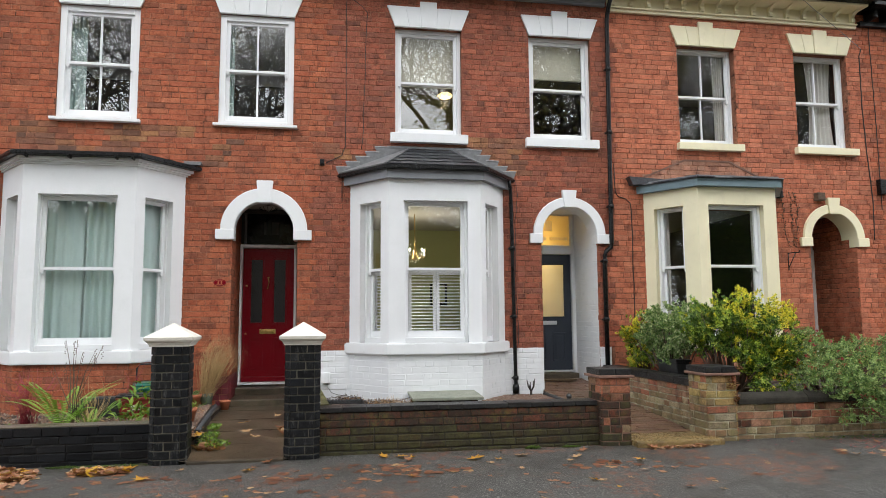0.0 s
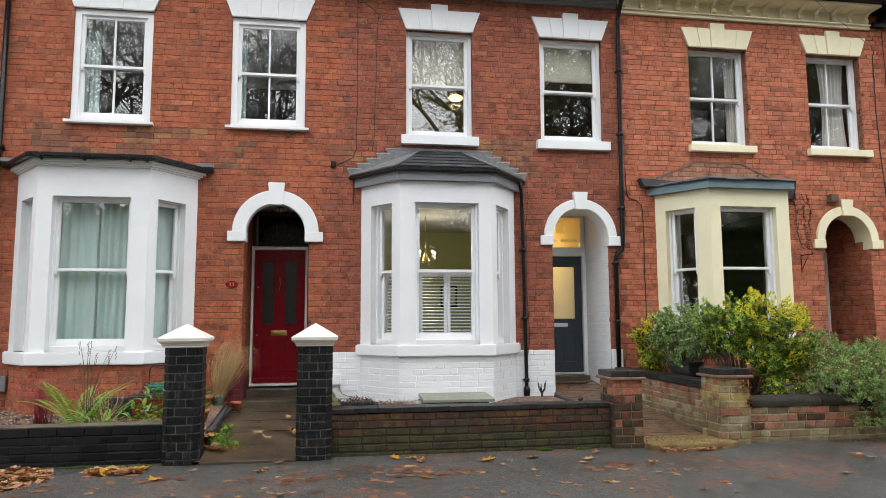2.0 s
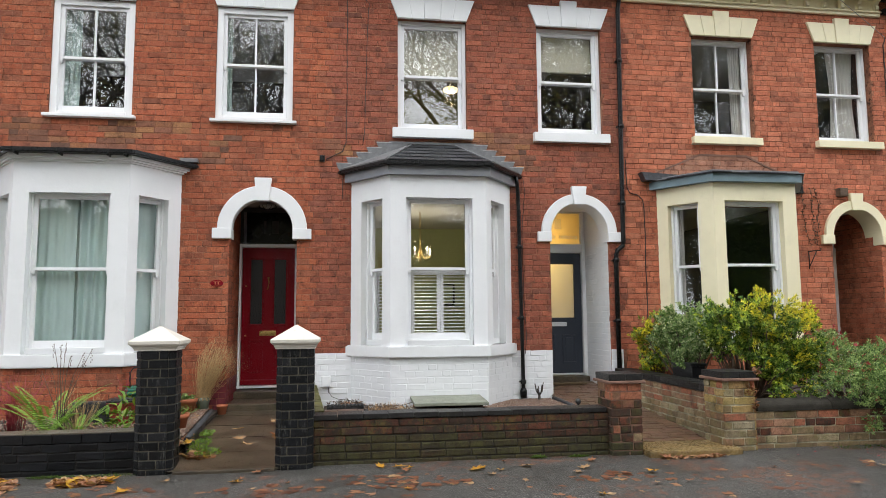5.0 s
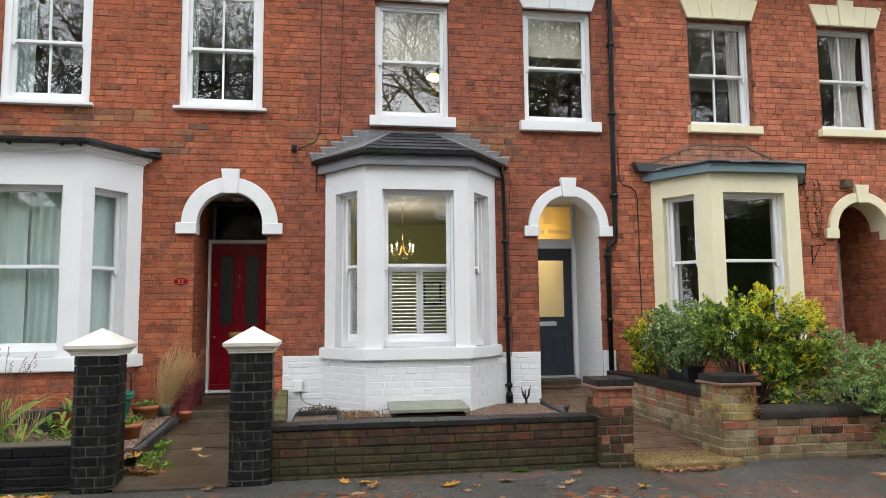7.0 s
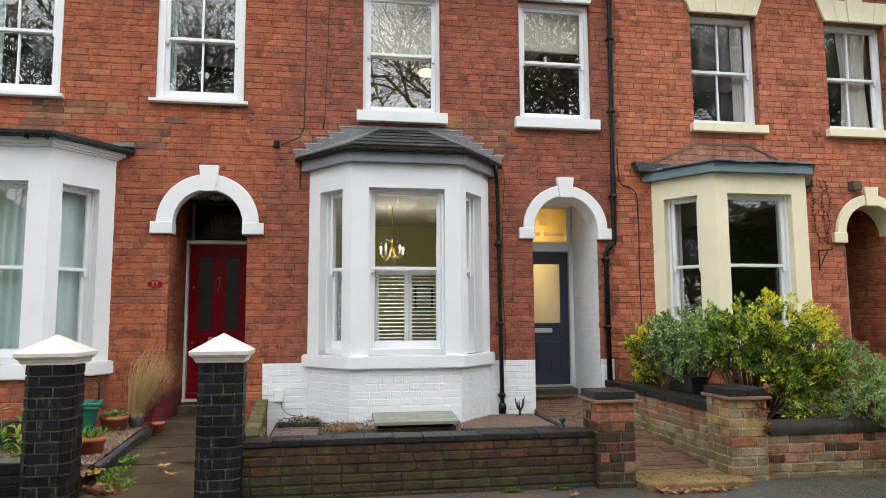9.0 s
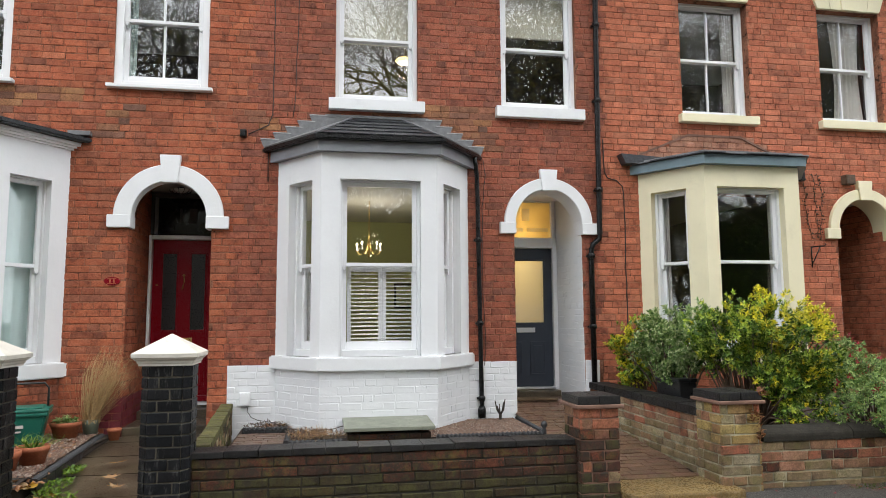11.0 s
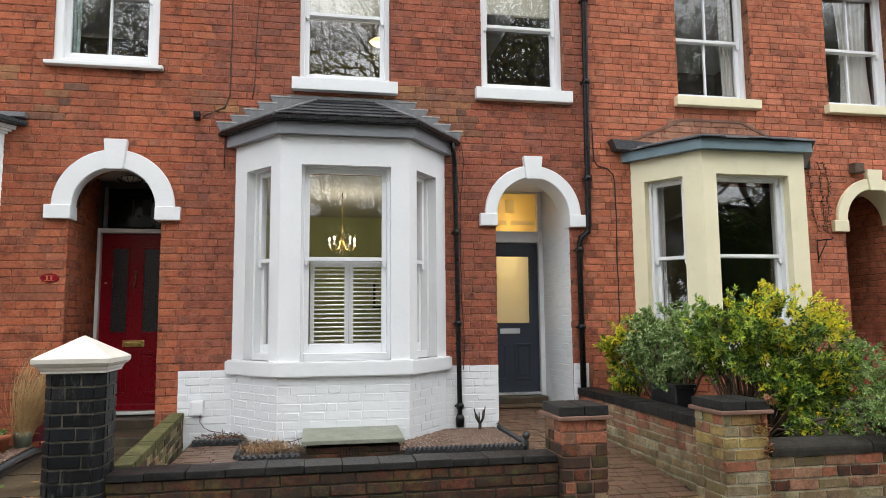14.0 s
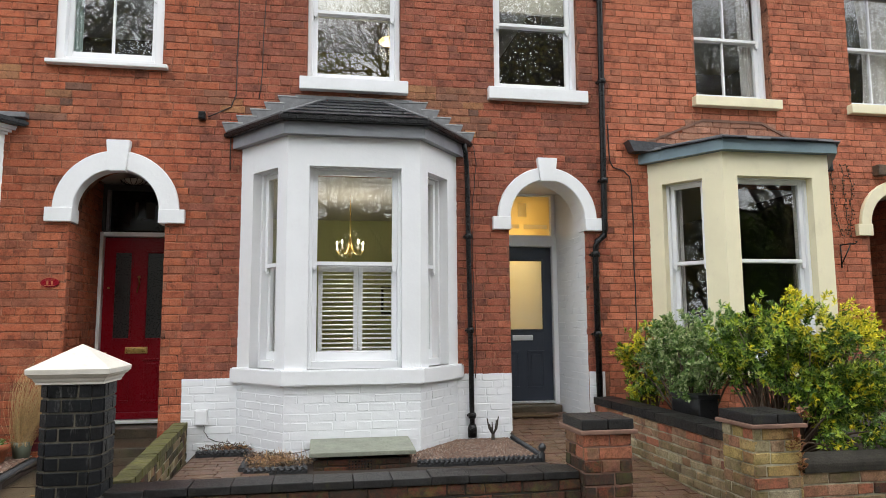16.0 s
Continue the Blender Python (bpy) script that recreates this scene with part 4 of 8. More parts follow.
# ---- bays ----
def bay(number, plan, paint, base_paint, foot, sill_z, head, opening, side_opening, fascia, bricks=None, meet=0.49, nudge=0.03, case=0.034, stile=0.046):
    global window_count
    label = {1: "white-painted bay with sash windows over a brick base", 2: "white-painted canted bay with sash windows and slate roof",
             3: "cream-painted canted bay with sash windows"}[number]
    top, z_sill0, z_sill1 = 3.22, sill_z[0], sill_z[1]
    t = thing("bay_%d" % number, Matrix.Translation((0, 0, 0)), label, "bay window", kind="structure")
    faces = list(zip(plan, plan[1:]))
    groups = []
    for k, (p, q) in enumerate(faces):
        m, length = face_frame(p, q)
        a, b = opening if k == 1 else ((length - side_opening) / 2 + (nudge if k == 0 else -0.03), (length + side_opening) / 2 + (nudge if k == 0 else -0.03))
        if k == 1:
            a, b = a - p[0], b - p[0]
        bm = panel_wall(bmesh.new(), 0, length, z_sill1 - 0.01, top + 0.1, 0.0, 0.2, [(a, b, z_sill1, head)])
        wall = part("wall", bm, paint, t)
        wall.matrix_world = m
        bm = boxes((0.0, length, 0.0062, 0.2, foot, z_sill0 + 0.02))
        base = part("base", bm, base_paint, t)
        base.matrix_world = m
        groups.append((courses(0.0, length, foot, z_sill0, lambda v: [], 40 + k + number, headers=0.2), m))
        window_count += 1
        wm = m @ Matrix.Translation(((a + b) / 2, 0.095, z_sill1 - 0.004))
        sash_window("window_%d" % window_count, wm, b - a, head - z_sill1 + 0.004, "white one-over-one sash window in the bay", False, meet, case, foot=0.075, stile=stile, head=0.014)
    for rects, m in groups:
        shift = 0.003 if bricks else 0.0056
        brick_parts(rects, m @ Matrix.Translation((0, shift, 0)), bricks or WHITE_BRICK, t, chamfer=0.0045, wild=1.0 if bricks else 1.1)
    bm = ring(bmesh.new(), plan, -0.1, 0.052, z_sill0, z_sill1)
    bmesh.ops.bevel(bm, geom=[e for e in bm.edges if abs(e.verts[0].co.z - e.verts[1].co.z) < 1e-6], offset=0.012, segments=2, affect="EDGES")
    part("sill", bm, paint, t)
    return t


bay_1 = bay(1, BAY_1, WHITE, MORTAR, -0.1, (0.755, 0.915), 2.865, (-3.325, -2.395), 0.44, None, BRICK_A[0], 0.513, case=0.016, stile=0.042)
bay_2 = bay(2, BAY_2, WHITE, WHITE_BRICK, -0.1, (0.805, 0.955), 2.885, (1.245, 2.13), 0.42, None, meet=0.505)
bay_3 = bay(3, BAY_3, CREAM, MORTAR, -0.1, (0.80, 0.94), 2.91, (5.683, 6.565), 0.46, None, BRICK_C[0], 0.535, -0.03)


def bay_tops():
    # house 1: moulded white cornice under a black gutter
    bm = bmesh.new()
    for d0, d1, z0, z1 in ((-0.1, 0.022, 3.24, 3.262), (-0.1, 0.05, 3.262, 3.285), (-0.1, 0.082, 3.285, 3.325)):
        ring(bm, BAY_1, d0, d1, z0, z1)
    part("cornice", bm, WHITE, bay_1)
    bm = ring(bmesh.new(), BAY_1, 0.085, 0.175, 3.325, 3.385)
    bmesh.ops.bevel(bm, geom=bm.edges[:], offset=0.015, segments=2, affect="EDGES")
    part("gutter", bm, BLACK, bay_1)
    o = offset_plan(BAY_1, 0.12)
    bm = slab(bmesh.new(), o, 3.36, 3.392)
    part("roof", bm, LEAD, bay_1)
    bm = boxes((-1.72, -1.49, -0.09, 0.0, 3.40, 3.45), (-4.2, -3.98, -0.09, 0.0, 3.40, 3.45), bevel=0.006)
    part("flashing", bm, LEAD, bay_1)
    for x in (-3.45, -2.95, -2.4, -2.2):
        part("gutter_bracket", boxes((x, x + 0.022, -0.81, -0.7, 3.298, 3.33), bevel=0.006), BLACK, bay_1)
    # house 2: grey fascia, black gutter, hipped slate roof
    bm = ring(bmesh.new(), BAY_2, -0.1, 0.075, 3.175, 3.33)
    part("fascia", bm, GREY_FASCIA, bay_2)
    bm = ring(bmesh.new(), BAY_2, 0.075, 0.15, 3.29, 3.345)
    bmesh.ops.bevel(bm, geom=bm.edges[:], offset=0.012, segments=2, affect="EDGES")
    part("gutter", bm, BLACK, bay_2)
    e = offset_plan(BAY_2, 0.125)
    z0, z1 = 3.345, 3.735
    ta, tb = Vector((1.38, -0.005, z1)), Vector((2.0, -0.005, z1))
    E = [Vector((x, y, z0)) for x, y in e]
    bm = bmesh.new()
    va = [bm.verts.new(v) for v in (*E, ta, tb)]
    for f in ((0, 1, 4), (1, 2, 5, 4), (2, 3, 5), (0, 4, 5, 3), (0, 3, 2, 1)):
        bm.faces.new([va[i] for i in f])
    bmesh.ops.recalc_face_normals(bm, faces=bm.faces)
    roof = part("roof", bm, SLATE, bay_2)
    for p, q, apex in ((E[0], E[1], ta), (E[2], E[3], tb)):
        bm = bmesh.new()
        lift = Vector((0, -0.012, 0.02))
        lo, hi = [bm.verts.new(v) for v in (p, q, apex)], [bm.verts.new(v + lift) for v in (p, q, apex)]
        bm.faces.new(lo[::-1])
        bm.faces.new(hi)
        for i in range(3):
            bm.faces.new((lo[i], lo[(i + 1) % 3], hi[(i + 1) % 3], hi[i]))
        bmesh.ops.recalc_face_normals(bm, faces=bm.faces)
        part("lead_hip", bm, LEAD, bay_2)
    for p, q, la, lb in ((E[1], E[2], ta, tb),):
        u = (q - p).normalized()
        n = u.cross((la + lb) / 2 - p).normalized()
        v = n.cross(u)
        m = Matrix(((u.x, -n.x, v.x, p.x), (u.y, -n.y, v.y, p.y), (u.z, -n.z, v.z, p.z), (0, 0, 0, 1)))
        length, h = (q - p).length, (la - p).dot(v)
        a1, b1 = (la - p).dot(u), (lb - p).dot(u)
        rows = 5
        for k in range(rows):
            f = (k + 0.5) / rows
            ua, ub = a1 * f, length + (b1 - length) * f
            x = -0.1 if k % 2 else 0.0
            while x < length:
                s0, s1 = max(ua, x + 0.004), min(ub, x + 0.208)
                if s1 - s0 > 0.03:
                    w, g = s1 - s0, h / rows
                    bm = boxes((-w / 2, w / 2, -0.006, 0.0, -g / 2 - 0.012, g / 2))
                    ob = part("slate", bm, SLATE_TILE, roof)
                    tilt = Matrix.Rotation(radians(-4), 4, "X")
                    ob.matrix_world = m @ Matrix.Translation(((s0 + s1) / 2, -0.009, g * (k + 0.5))) @ tilt
                x += 0.212
    for p, q in ((E[1], ta), (E[2], tb)):
        part("hip_roll", tube(bmesh.new(), [p + Vector((0, -0.01, 0.012)), q + Vector((0, -0.012, 0.012))], 0.014), LEAD, bay_2)
    # stepped lead flashing against the wall
    for s in (-1, 1):
        end, tip, crest = (E[0], Vector((1.08, 0, z1)), ta) if s < 0 else (E[3], Vector((2.3, 0, z1)), tb)
        for k in range(5):
            a, b = end.lerp(tip, k / 5), end.lerp(tip, (k + 1) / 5)
            top = b.z + 0.03
            la, lb = [end.z + (v.x - end.x) / (crest.x - end.x) * (crest.z - end.z) - 0.012 for v in (a, b)]
            bm = prism(bmesh.new(), [(a.x, la), (b.x, lb), (b.x - s * 0.02, top + 0.004), (a.x + s * 0.05, top - 0.006), (a.x + s * 0.012, a.z + 0.012)], -0.011 - 0.002 * (k % 2), 0.001)
            part("flashing", bm, LEAD, bay_2)
            # pale lip paints the bright line along each step's top edge
            part("flashing_lip", boxes((min(a.x + s * 0.05, b.x - s * 0.02), max(a.x + s * 0.05, b.x - s * 0.02), -0.018, 0.0, top - 0.008, top + 0.006), bevel=0.002), LEAD_GLINT, bay_2)
        low = end.z + (tip.x - end.x) / (crest.x - end.x) * (crest.z - end.z) - 0.012
        part("flashing", prism(bmesh.new(), [(tip.x, low), (crest.x, crest.z - 0.012), (crest.x, z1 + 0.03), (tip.x, z1 + 0.03)], -0.0115, 0.001), LEAD, bay_2)
    part("flashing", boxes((1.07, 2.31, -0.016, 0.001, z1 + 0.012, z1 + 0.05), bevel=0.003), LEAD, bay_2)
    # house 3: blue-grey fascia under a flat lead roof
    bm = ring(bmesh.new(), BAY_3, -0.1, 0.09, 3.165, 3.275)
    part("fascia", bm, TEAL_FASCIA, bay_3)
    # ragged sheets of slate and lead lapped over the fascia
    r = random.Random(17)
    edge = offset_plan(BAY_3, 0.135)
    for p, q in zip(edge, edge[1:]):
        m, length = face_frame(p, q)
        n = max(2, round(length / 0.3))
        for k in range(n):
            a, b = length * k / n + 0.002, length * (k + 1) / n - 0.002
            lift, front = r.uniform(0.0, 0.008), r.uniform(-0.012, 0.012)
            bm = boxes((a, b, front, 0.3, 3.276 + lift, 3.292 + lift), bevel=0.003)
            for v in bm.verts:
                v.co.z += 0.2 * (v.co.y - front) + 0.004 * noise.noise(Vector((v.co.x * 14, v.co.y * 9, k)))
                v.co.y += 0.006 * noise.noise(Vector((v.co.x * 20, 3.0, k)))
            ob = part("sheet", bm, SLATE if (k + n) % 3 else LEAD, bay_3)
            ob.matrix_world = m
    part("roof", slab(bmesh.new(), offset_plan(BAY_3, 0.06), 3.276, 3.33), LEAD, bay_3)
    part("gutter_end", boxes((7.29, 7.36, -0.08, 0.0, 3.15, 3.27), bevel=0.01), BLACK, bay_3)
    part("flashing", prism(bmesh.new(), [(4.74, 3.41), (5.2, 3.385), (5.6, 3.36), (5.6, 3.33), (4.8, 3.285)], -0.14, 0.0), SLATE, bay_3)
    for p, q in (((5.05, 3.42), (5.72, 3.70)), ((5.72, 3.705), (6.5, 3.705)), ((6.5, 3.70), (7.15, 3.40))):
        part("mortar_fillet", prism(bmesh.new(), [p, q, (q[0], q[1] + 0.028), (p[0], p[1] + 0.028)], -0.012, 0.004), MORTAR_OLD, bay_3)


bay_tops()


# ---- arched porches ----
def arch_trim(c, r, big, paint, label, deep=0.31):
    t = thing("door_arch", Matrix.Translation((c, 0, SPRING)), label, "arch", "porch arches", "structure")
    n = 28
    bm = bmesh.new()
    prev = None
    y0, y1 = -0.045, 0.05
    for k in range(n + 1):
        a = math.pi * k / n
        ca, sa = -math.cos(a), math.sin(a)
        row = [bm.verts.new((ca * r_, y, sa * r_)) for r_, y in ((r - 0.012, deep), (r - 0.012, y0 + 0.008), (r - 0.004, y0), (big - 0.008, y0), (big, y0 + 0.008), (big, y1))]
        if prev:
            for i in range(5):
                bm.faces.new((prev[i], prev[i + 1], row[i + 1], row[i]))
        prev = row
    bmesh.ops.recalc_face_normals(bm, faces=bm.faces)
    part("arch_ring", bm, paint, t)
    bm = prism(bmesh.new(), [(-0.082, r - 0.03), (0.082, r - 0.03), (0.114, big + 0.105), (-0.114, big + 0.105)], -0.07, 0.03)
    bmesh.ops.bevel(bm, geom=bm.edges[:], offset=0.006, segments=2, affect="EDGES")
    part("keystone", bm, paint, t)
    for s in (-1, 1):
        x0, x1 = sorted((s * (r - 0.012), s * (big + 0.06)))
        part("impost", boxes((x0, x1, -0.06, 0.15, -0.135, 0.006), bevel=0.008), paint, t)
    return t


arch_trim(-0.64, 0.41, 0.59, WHITE, "white-painted round porch arch with keystone and imposts", 0.11)
arch_trim(*ARCH_2, WHITE, "white-painted round porch arch with keystone and imposts")
arch_trim(*ARCH_3, CREAM, "cream-painted round porch arch with keystone and imposts")


def porch(c, r, depth, material, label, lining=None):
    z1 = SPRING + r + 0.02
    tagged(mesh_object("porch_wall", boxes((c - r - 0.1, c - r, 0.301, depth + 0.2, -0.1, z1), (c + r, c + r + 0.1, 0.301, depth + 0.2, -0.1, z1)), material), label, "porch", kind="structure")
    tagged(mesh_object("porch_ceiling", boxes((c - r, c + r, 0.302, depth + 0.2, z1, z1 + 0.08)), lining or CEILING), "plain porch ceiling", "ceiling", kind="structure")


porch(ARCH_1[0], ARCH_1[1], 1.0, MORTAR, "brick side walls of the porch")
porch(ARCH_2[0], ARCH_2[1], 1.0, WHITE, "white-painted brick side walls of the porch", WHITE)
porch(ARCH_3[0], ARCH_3[1], 1.0, MORTAR, "brick side walls of the porch")
# bricks of the porch sides
left_1, _ = face_frame((-1.073, 0.0), (-1.073, 1.0))
right_1, _ = face_frame((-0.183, 1.0), (-0.183, 0.0))
right_3, _ = face_frame((8.69, 1.05), (8.69, 0.0))
right_2, _ = face_frame((4.245, 1.0), (4.245, 0.0))
jamb_1 = courses(0.0, 1.0, -0.2, 2.95, lambda v: [], 71)
brick_parts([q for q in jamb_1 if q[3] < 0.56], left_1 @ Matrix.Translation((0, -0.003, 0)), PAINT_RED, fronts[1][0], chamfer=0.003)
fronts[1][2].append(([q for q in jamb_1 if q[3] >= 0.56], left_1 @ Matrix.Translation((0, -0.003, 0))))
fronts[3][2].append((courses(0.0, 1.05, -0.2, 2.95, lambda v: [], 72), right_3 @ Matrix.Translation((0, -0.003, 0))))
tagged(brick_rest([(courses(0.0, 0.99, 0.1, 2.36, lambda v: [], 73, headers=0.25), right_2 @ Matrix.Translation((0, -0.001, 0)))], WHITE_BRICK, None, "porch_brick", 0.02, 0.005, 1.3),
       "white-painted bricks of the porch side", "porch", kind="stuff")

# ---- doors ----
def leaf_frame(parent, w, z0, z1, y, material, head=0.06, jamb=0.06, top=None):
    part("door_frame", boxes((-w / 2 - jamb, -w / 2, y - 0.06, y + 0.08, z0, z1 + head), (w / 2, w / 2 + jamb, y - 0.06, y + 0.08, z0, z1 + head),
                             (-w / 2, w / 2, y - 0.059, y + 0.08, z1, z1 + head), bevel=0.006), material, parent)


def moulded_panel(parent, x0, x1, z0, z1, y, material, name="panel"):
    bm = boxes((x0, x1, y - 0.012, y, z0, z0 + 0.022), (x0, x1, y - 0.012, y, z1 - 0.022, z1), (x0, x0 + 0.022, y - 0.0118, y, z0 + 0.022, z1 - 0.022),
               (x1 - 0.022, x1, y - 0.0118, y, z0 + 0.022, z1 - 0.022), (x0 + 0.05, x1 - 0.05, y - 0.008, y, z0 + 0.05, z1 - 0.05), bevel=0.004)
    part(name, bm, material, parent)


def red_door():
    d = thing("door_1", Matrix.Translation((-0.648, 0.97, 0.332)) @ Matrix.Scale(1.03, 4), "deep red panelled front door with two tall dark glass panels", "door", kind="structure")
    leaf_frame(d, 0.74, -0.02, 1.975, 0.0, JOINERY, 0.05, 0.035)
    part("threshold", boxes((-0.405, 0.405, -0.09, 0.06, -0.012, 0.024), bevel=0.006), JOINERY, d)
    leaf = part("door_leaf", boxes((-0.365, 0.365, 0.0, 0.045, 0.03, 1.97), bevel=0.004), DOOR_RED, d)
    for s in (-1, 1):
        a, b = sorted((s * 0.065, s * 0.265))
        part("glass_panel", boxes((a + 0.02, b - 0.02, -0.003, 0.0, 0.88, 1.8)), FROST_DARK, leaf, "dark obscured glass")
        part("moulding", boxes((a, a + 0.02, -0.014, 0, 0.86, 1.82), (b - 0.02, b, -0.014, 0, 0.86, 1.82), (a + 0.02, b - 0.02, -0.0138, 0, 0.86, 0.88), (a + 0.02, b - 0.02, -0.0138, 0, 1.8, 1.82), bevel=0.004), DOOR_RED, leaf)
        moulded_panel(leaf, a, b, 0.2, 0.66, 0.0, DOOR_RED)
    part("weather_bar", boxes((-0.365, 0.365, -0.05, 0.0, 0.03, 0.1), bevel=0.012), DOOR_RED, leaf)
    part("letterbox", boxes((-0.115, 0.115, -0.012, 0.0, 0.715, 0.785), (-0.09, 0.09, -0.018, -0.01, 0.732, 0.768), bevel=0.005), BRASS, leaf, "brass letterbox plate")
    bm = tube(bmesh.new(), [(0, -0.02, 1.53), (0.012, -0.035, 1.47), (0.0, -0.045, 1.41), (-0.012, -0.035, 1.37)], 0.008)
    lathe(bm, [(0.0, -0.012), (0.017, -0.008), (0.017, 0.008), (0.0, 0.012)], 10, (0, -0.015, 1.54))
    part("knocker", bm, BRASS, leaf, "brass door knocker")
    for z in (1.42, 0.72):
        part("lock", lathe(bmesh.new(), [(0.0, -0.01), (0.014, -0.01), (0.014, 0.01), (0.0, 0.012)], 10, (-0.31, -0.006, z)), BRASS, leaf)
    f = thing("fanlight", Matrix.Translation((-0.63, 0.985, 2.43)) @ Matrix.Scale(1.06, 4), "dark glazed fanlight over the red door", "window", kind="structure")
    part("window_frame", boxes((-0.405, -0.37, -0.05, 0.06, 0.0, 0.5), (0.37, 0.405, -0.05, 0.06, 0.0, 0.5), (-0.37, 0.37, -0.05, 0.06, 0.44, 0.5), bevel=0.004), DARK_WALL, f)
    part("post", boxes((-0.36, -0.33, -0.06, 0.02, 0.0, 0.44), bevel=0.004), LEAD, f, "grey painted upright")
    part("pane", boxes((-0.37, 0.37, 0.0, 0.006, 0.012, 0.44)), DARK_PANE, f)
    for i, (x, w) in enumerate(((-0.09, 0.03), (0.02, 0.09))):
        part("number_bar", boxes((x, x + w, -0.006, -0.002, 0.14, 0.32)), DARK_WALL, f, "dull plain bars on the glass")
    s = mesh_object("door_step", boxes((-1.065, -0.19, 0.62, 1.05, 0.0, 0.30), (-1.065, -0.19, 0.03, 0.63, 0.0, 0.2), bevel=0.012), CONCRETE)
    tagged(s, "worn wet stone door steps", "step", kind="structure")
    lamp = thing("porch_light", Matrix.Translation((-0.63, 0.5, 2.94)), "unlit round wire ceiling light in the porch", "lamp")
    part("base", lathe(bmesh.new(), [(0.05, 0.0), (0.05, 0.015), (0.03, 0.02)], 14, (0, 0, -0.01)), BLACK, lamp)
    for k in range(6):
        a = math.pi * k / 6
        pts = [(math.cos(a) * 0.13 * math.cos(q), math.sin(a) * 0.13 * math.cos(q), -0.02 - 0.055 * math.sin(q)) for q in [math.pi * i / 8 for i in range(9)]]
        part("wire", tube(bmesh.new(), pts, 0.004, 5), BLACK, lamp)
    part("bowl", lathe(bmesh.new(), [(0.005, -0.062), (0.07, -0.05), (0.105, -0.022), (0.1, -0.012)], 16), CURTAIN_WHITE, lamp)


red_door()


def blue_door():
    d = thing("door_2", Matrix.Translation((3.80, 1.0, 0.42)), "dark blue-grey front door with frosted glass and steel letterbox", "door", kind="structure")
    leaf_frame(d, 0.765, -0.02, 1.90, 0.0, JOINERY, 0.14, 0.058)
    leaf = part("door_leaf", boxes((-0.38, -0.265, 0.0, 0.05, 0.02, 1.895), (0.265, 0.38, 0.0, 0.05, 0.02, 1.895), (-0.265, 0.265, 0.0005, 0.05, 0.02, 0.875), (-0.265, 0.265, 0.0005, 0.05, 1.725, 1.895)), DOOR_BLUE, d)
    part("glass_panel", boxes((-0.262, 0.262, 0.015, 0.03, 0.878, 1.722)), FROST, leaf, "lit frosted glass panel")
    bm = boxes((-0.285, -0.262, -0.01, 0.006, 0.86, 1.745), (0.262, 0.285, -0.01, 0.006, 0.86, 1.745), (-0.262, 0.262, -0.0098, 0.006, 0.855, 0.88), (-0.262, 0.262, -0.0098, 0.006, 1.72, 1.745), bevel=0.004)
    part("moulding", bm, DOOR_BLUE, leaf)
    for s in (-1, 1):
        a, b = sorted((s * 0.055, s * 0.27))
        moulded_panel(leaf, a, b, 0.17, 0.62, 0.0, DOOR_BLUE)
    part("letterbox", boxes((-0.13, 0.13, -0.014, 0.0, 0.745, 0.81), bevel=0.007), STEEL, leaf, "brushed steel letterbox")
    part("threshold", boxes((-0.42, 0.42, -0.06, 0.05, -0.01, 0.018), bevel=0.004), STEEL, d)
    f = thing("fanlight", Matrix.Translation((3.80, 1.0, 2.46)), "lit frosted fanlight with pale etched bars over the door", "window", kind="structure")
    part("window_frame", boxes((-0.43, -0.375, -0.06, 0.08, 0.0, 0.52), (0.375, 0.43, -0.06, 0.08, 0.0, 0.52), (-0.375, 0.375, -0.059, 0.08, 0.495, 0.52), bevel=0.005), JOINERY, f)
    part("pane", boxes((-0.375, 0.375, 0.0, 0.01, 0.0, 0.495)), FROST_AMBER, f, "amber-lit frosted glass")
    for x, w, z, h in ((-0.16, 0.03, 0.24, 0.17), (-0.03, 0.11, 0.24, 0.17), (-0.27, 0.25, 0.09, 0.05), (0.04, 0.3, 0.09, 0.05)):
        part("etched_bar", boxes((x, x + w, -0.004, -0.0005, z, z + h)), FROST_PALE, f, "pale etched plain bar")
    s = mesh_object("door_step", boxes((3.40, 4.22, 0.80, 1.06, 0.2, 0.40), bevel=0.015), CONCRETE)
    tagged(s, "worn sandstone door step", "step", kind="structure")
    lining = mesh_object("porch_lining", boxes((4.243, 4.262, 0.009, 1.0, 0.1, 2.53)), WHITE)
    tagged(lining, "white-painted side of the porch", "porch", kind="structure")
    other = mesh_object("porch_lining", boxes((3.3755, 3.3795, 0.02, 1.0, 0.1, 2.53)), WHITE)
    tagged(other, "white-painted side of the porch", "porch", kind="structure")
    m = thing("doormat", Matrix.Translation((3.72, 0.6, 0.312)), "brown half-round coir doormat on the porch floor", "doormat")
    bm = slab(bmesh.new(), [(0.34 * math.cos(a), 0.26 * math.sin(a) - 0.1) for a in [math.pi * k / 14 for k in range(15)]], 0.0, 0.018)
    part("coir_pad", bm, MAT_COIR, m)


blue_door()


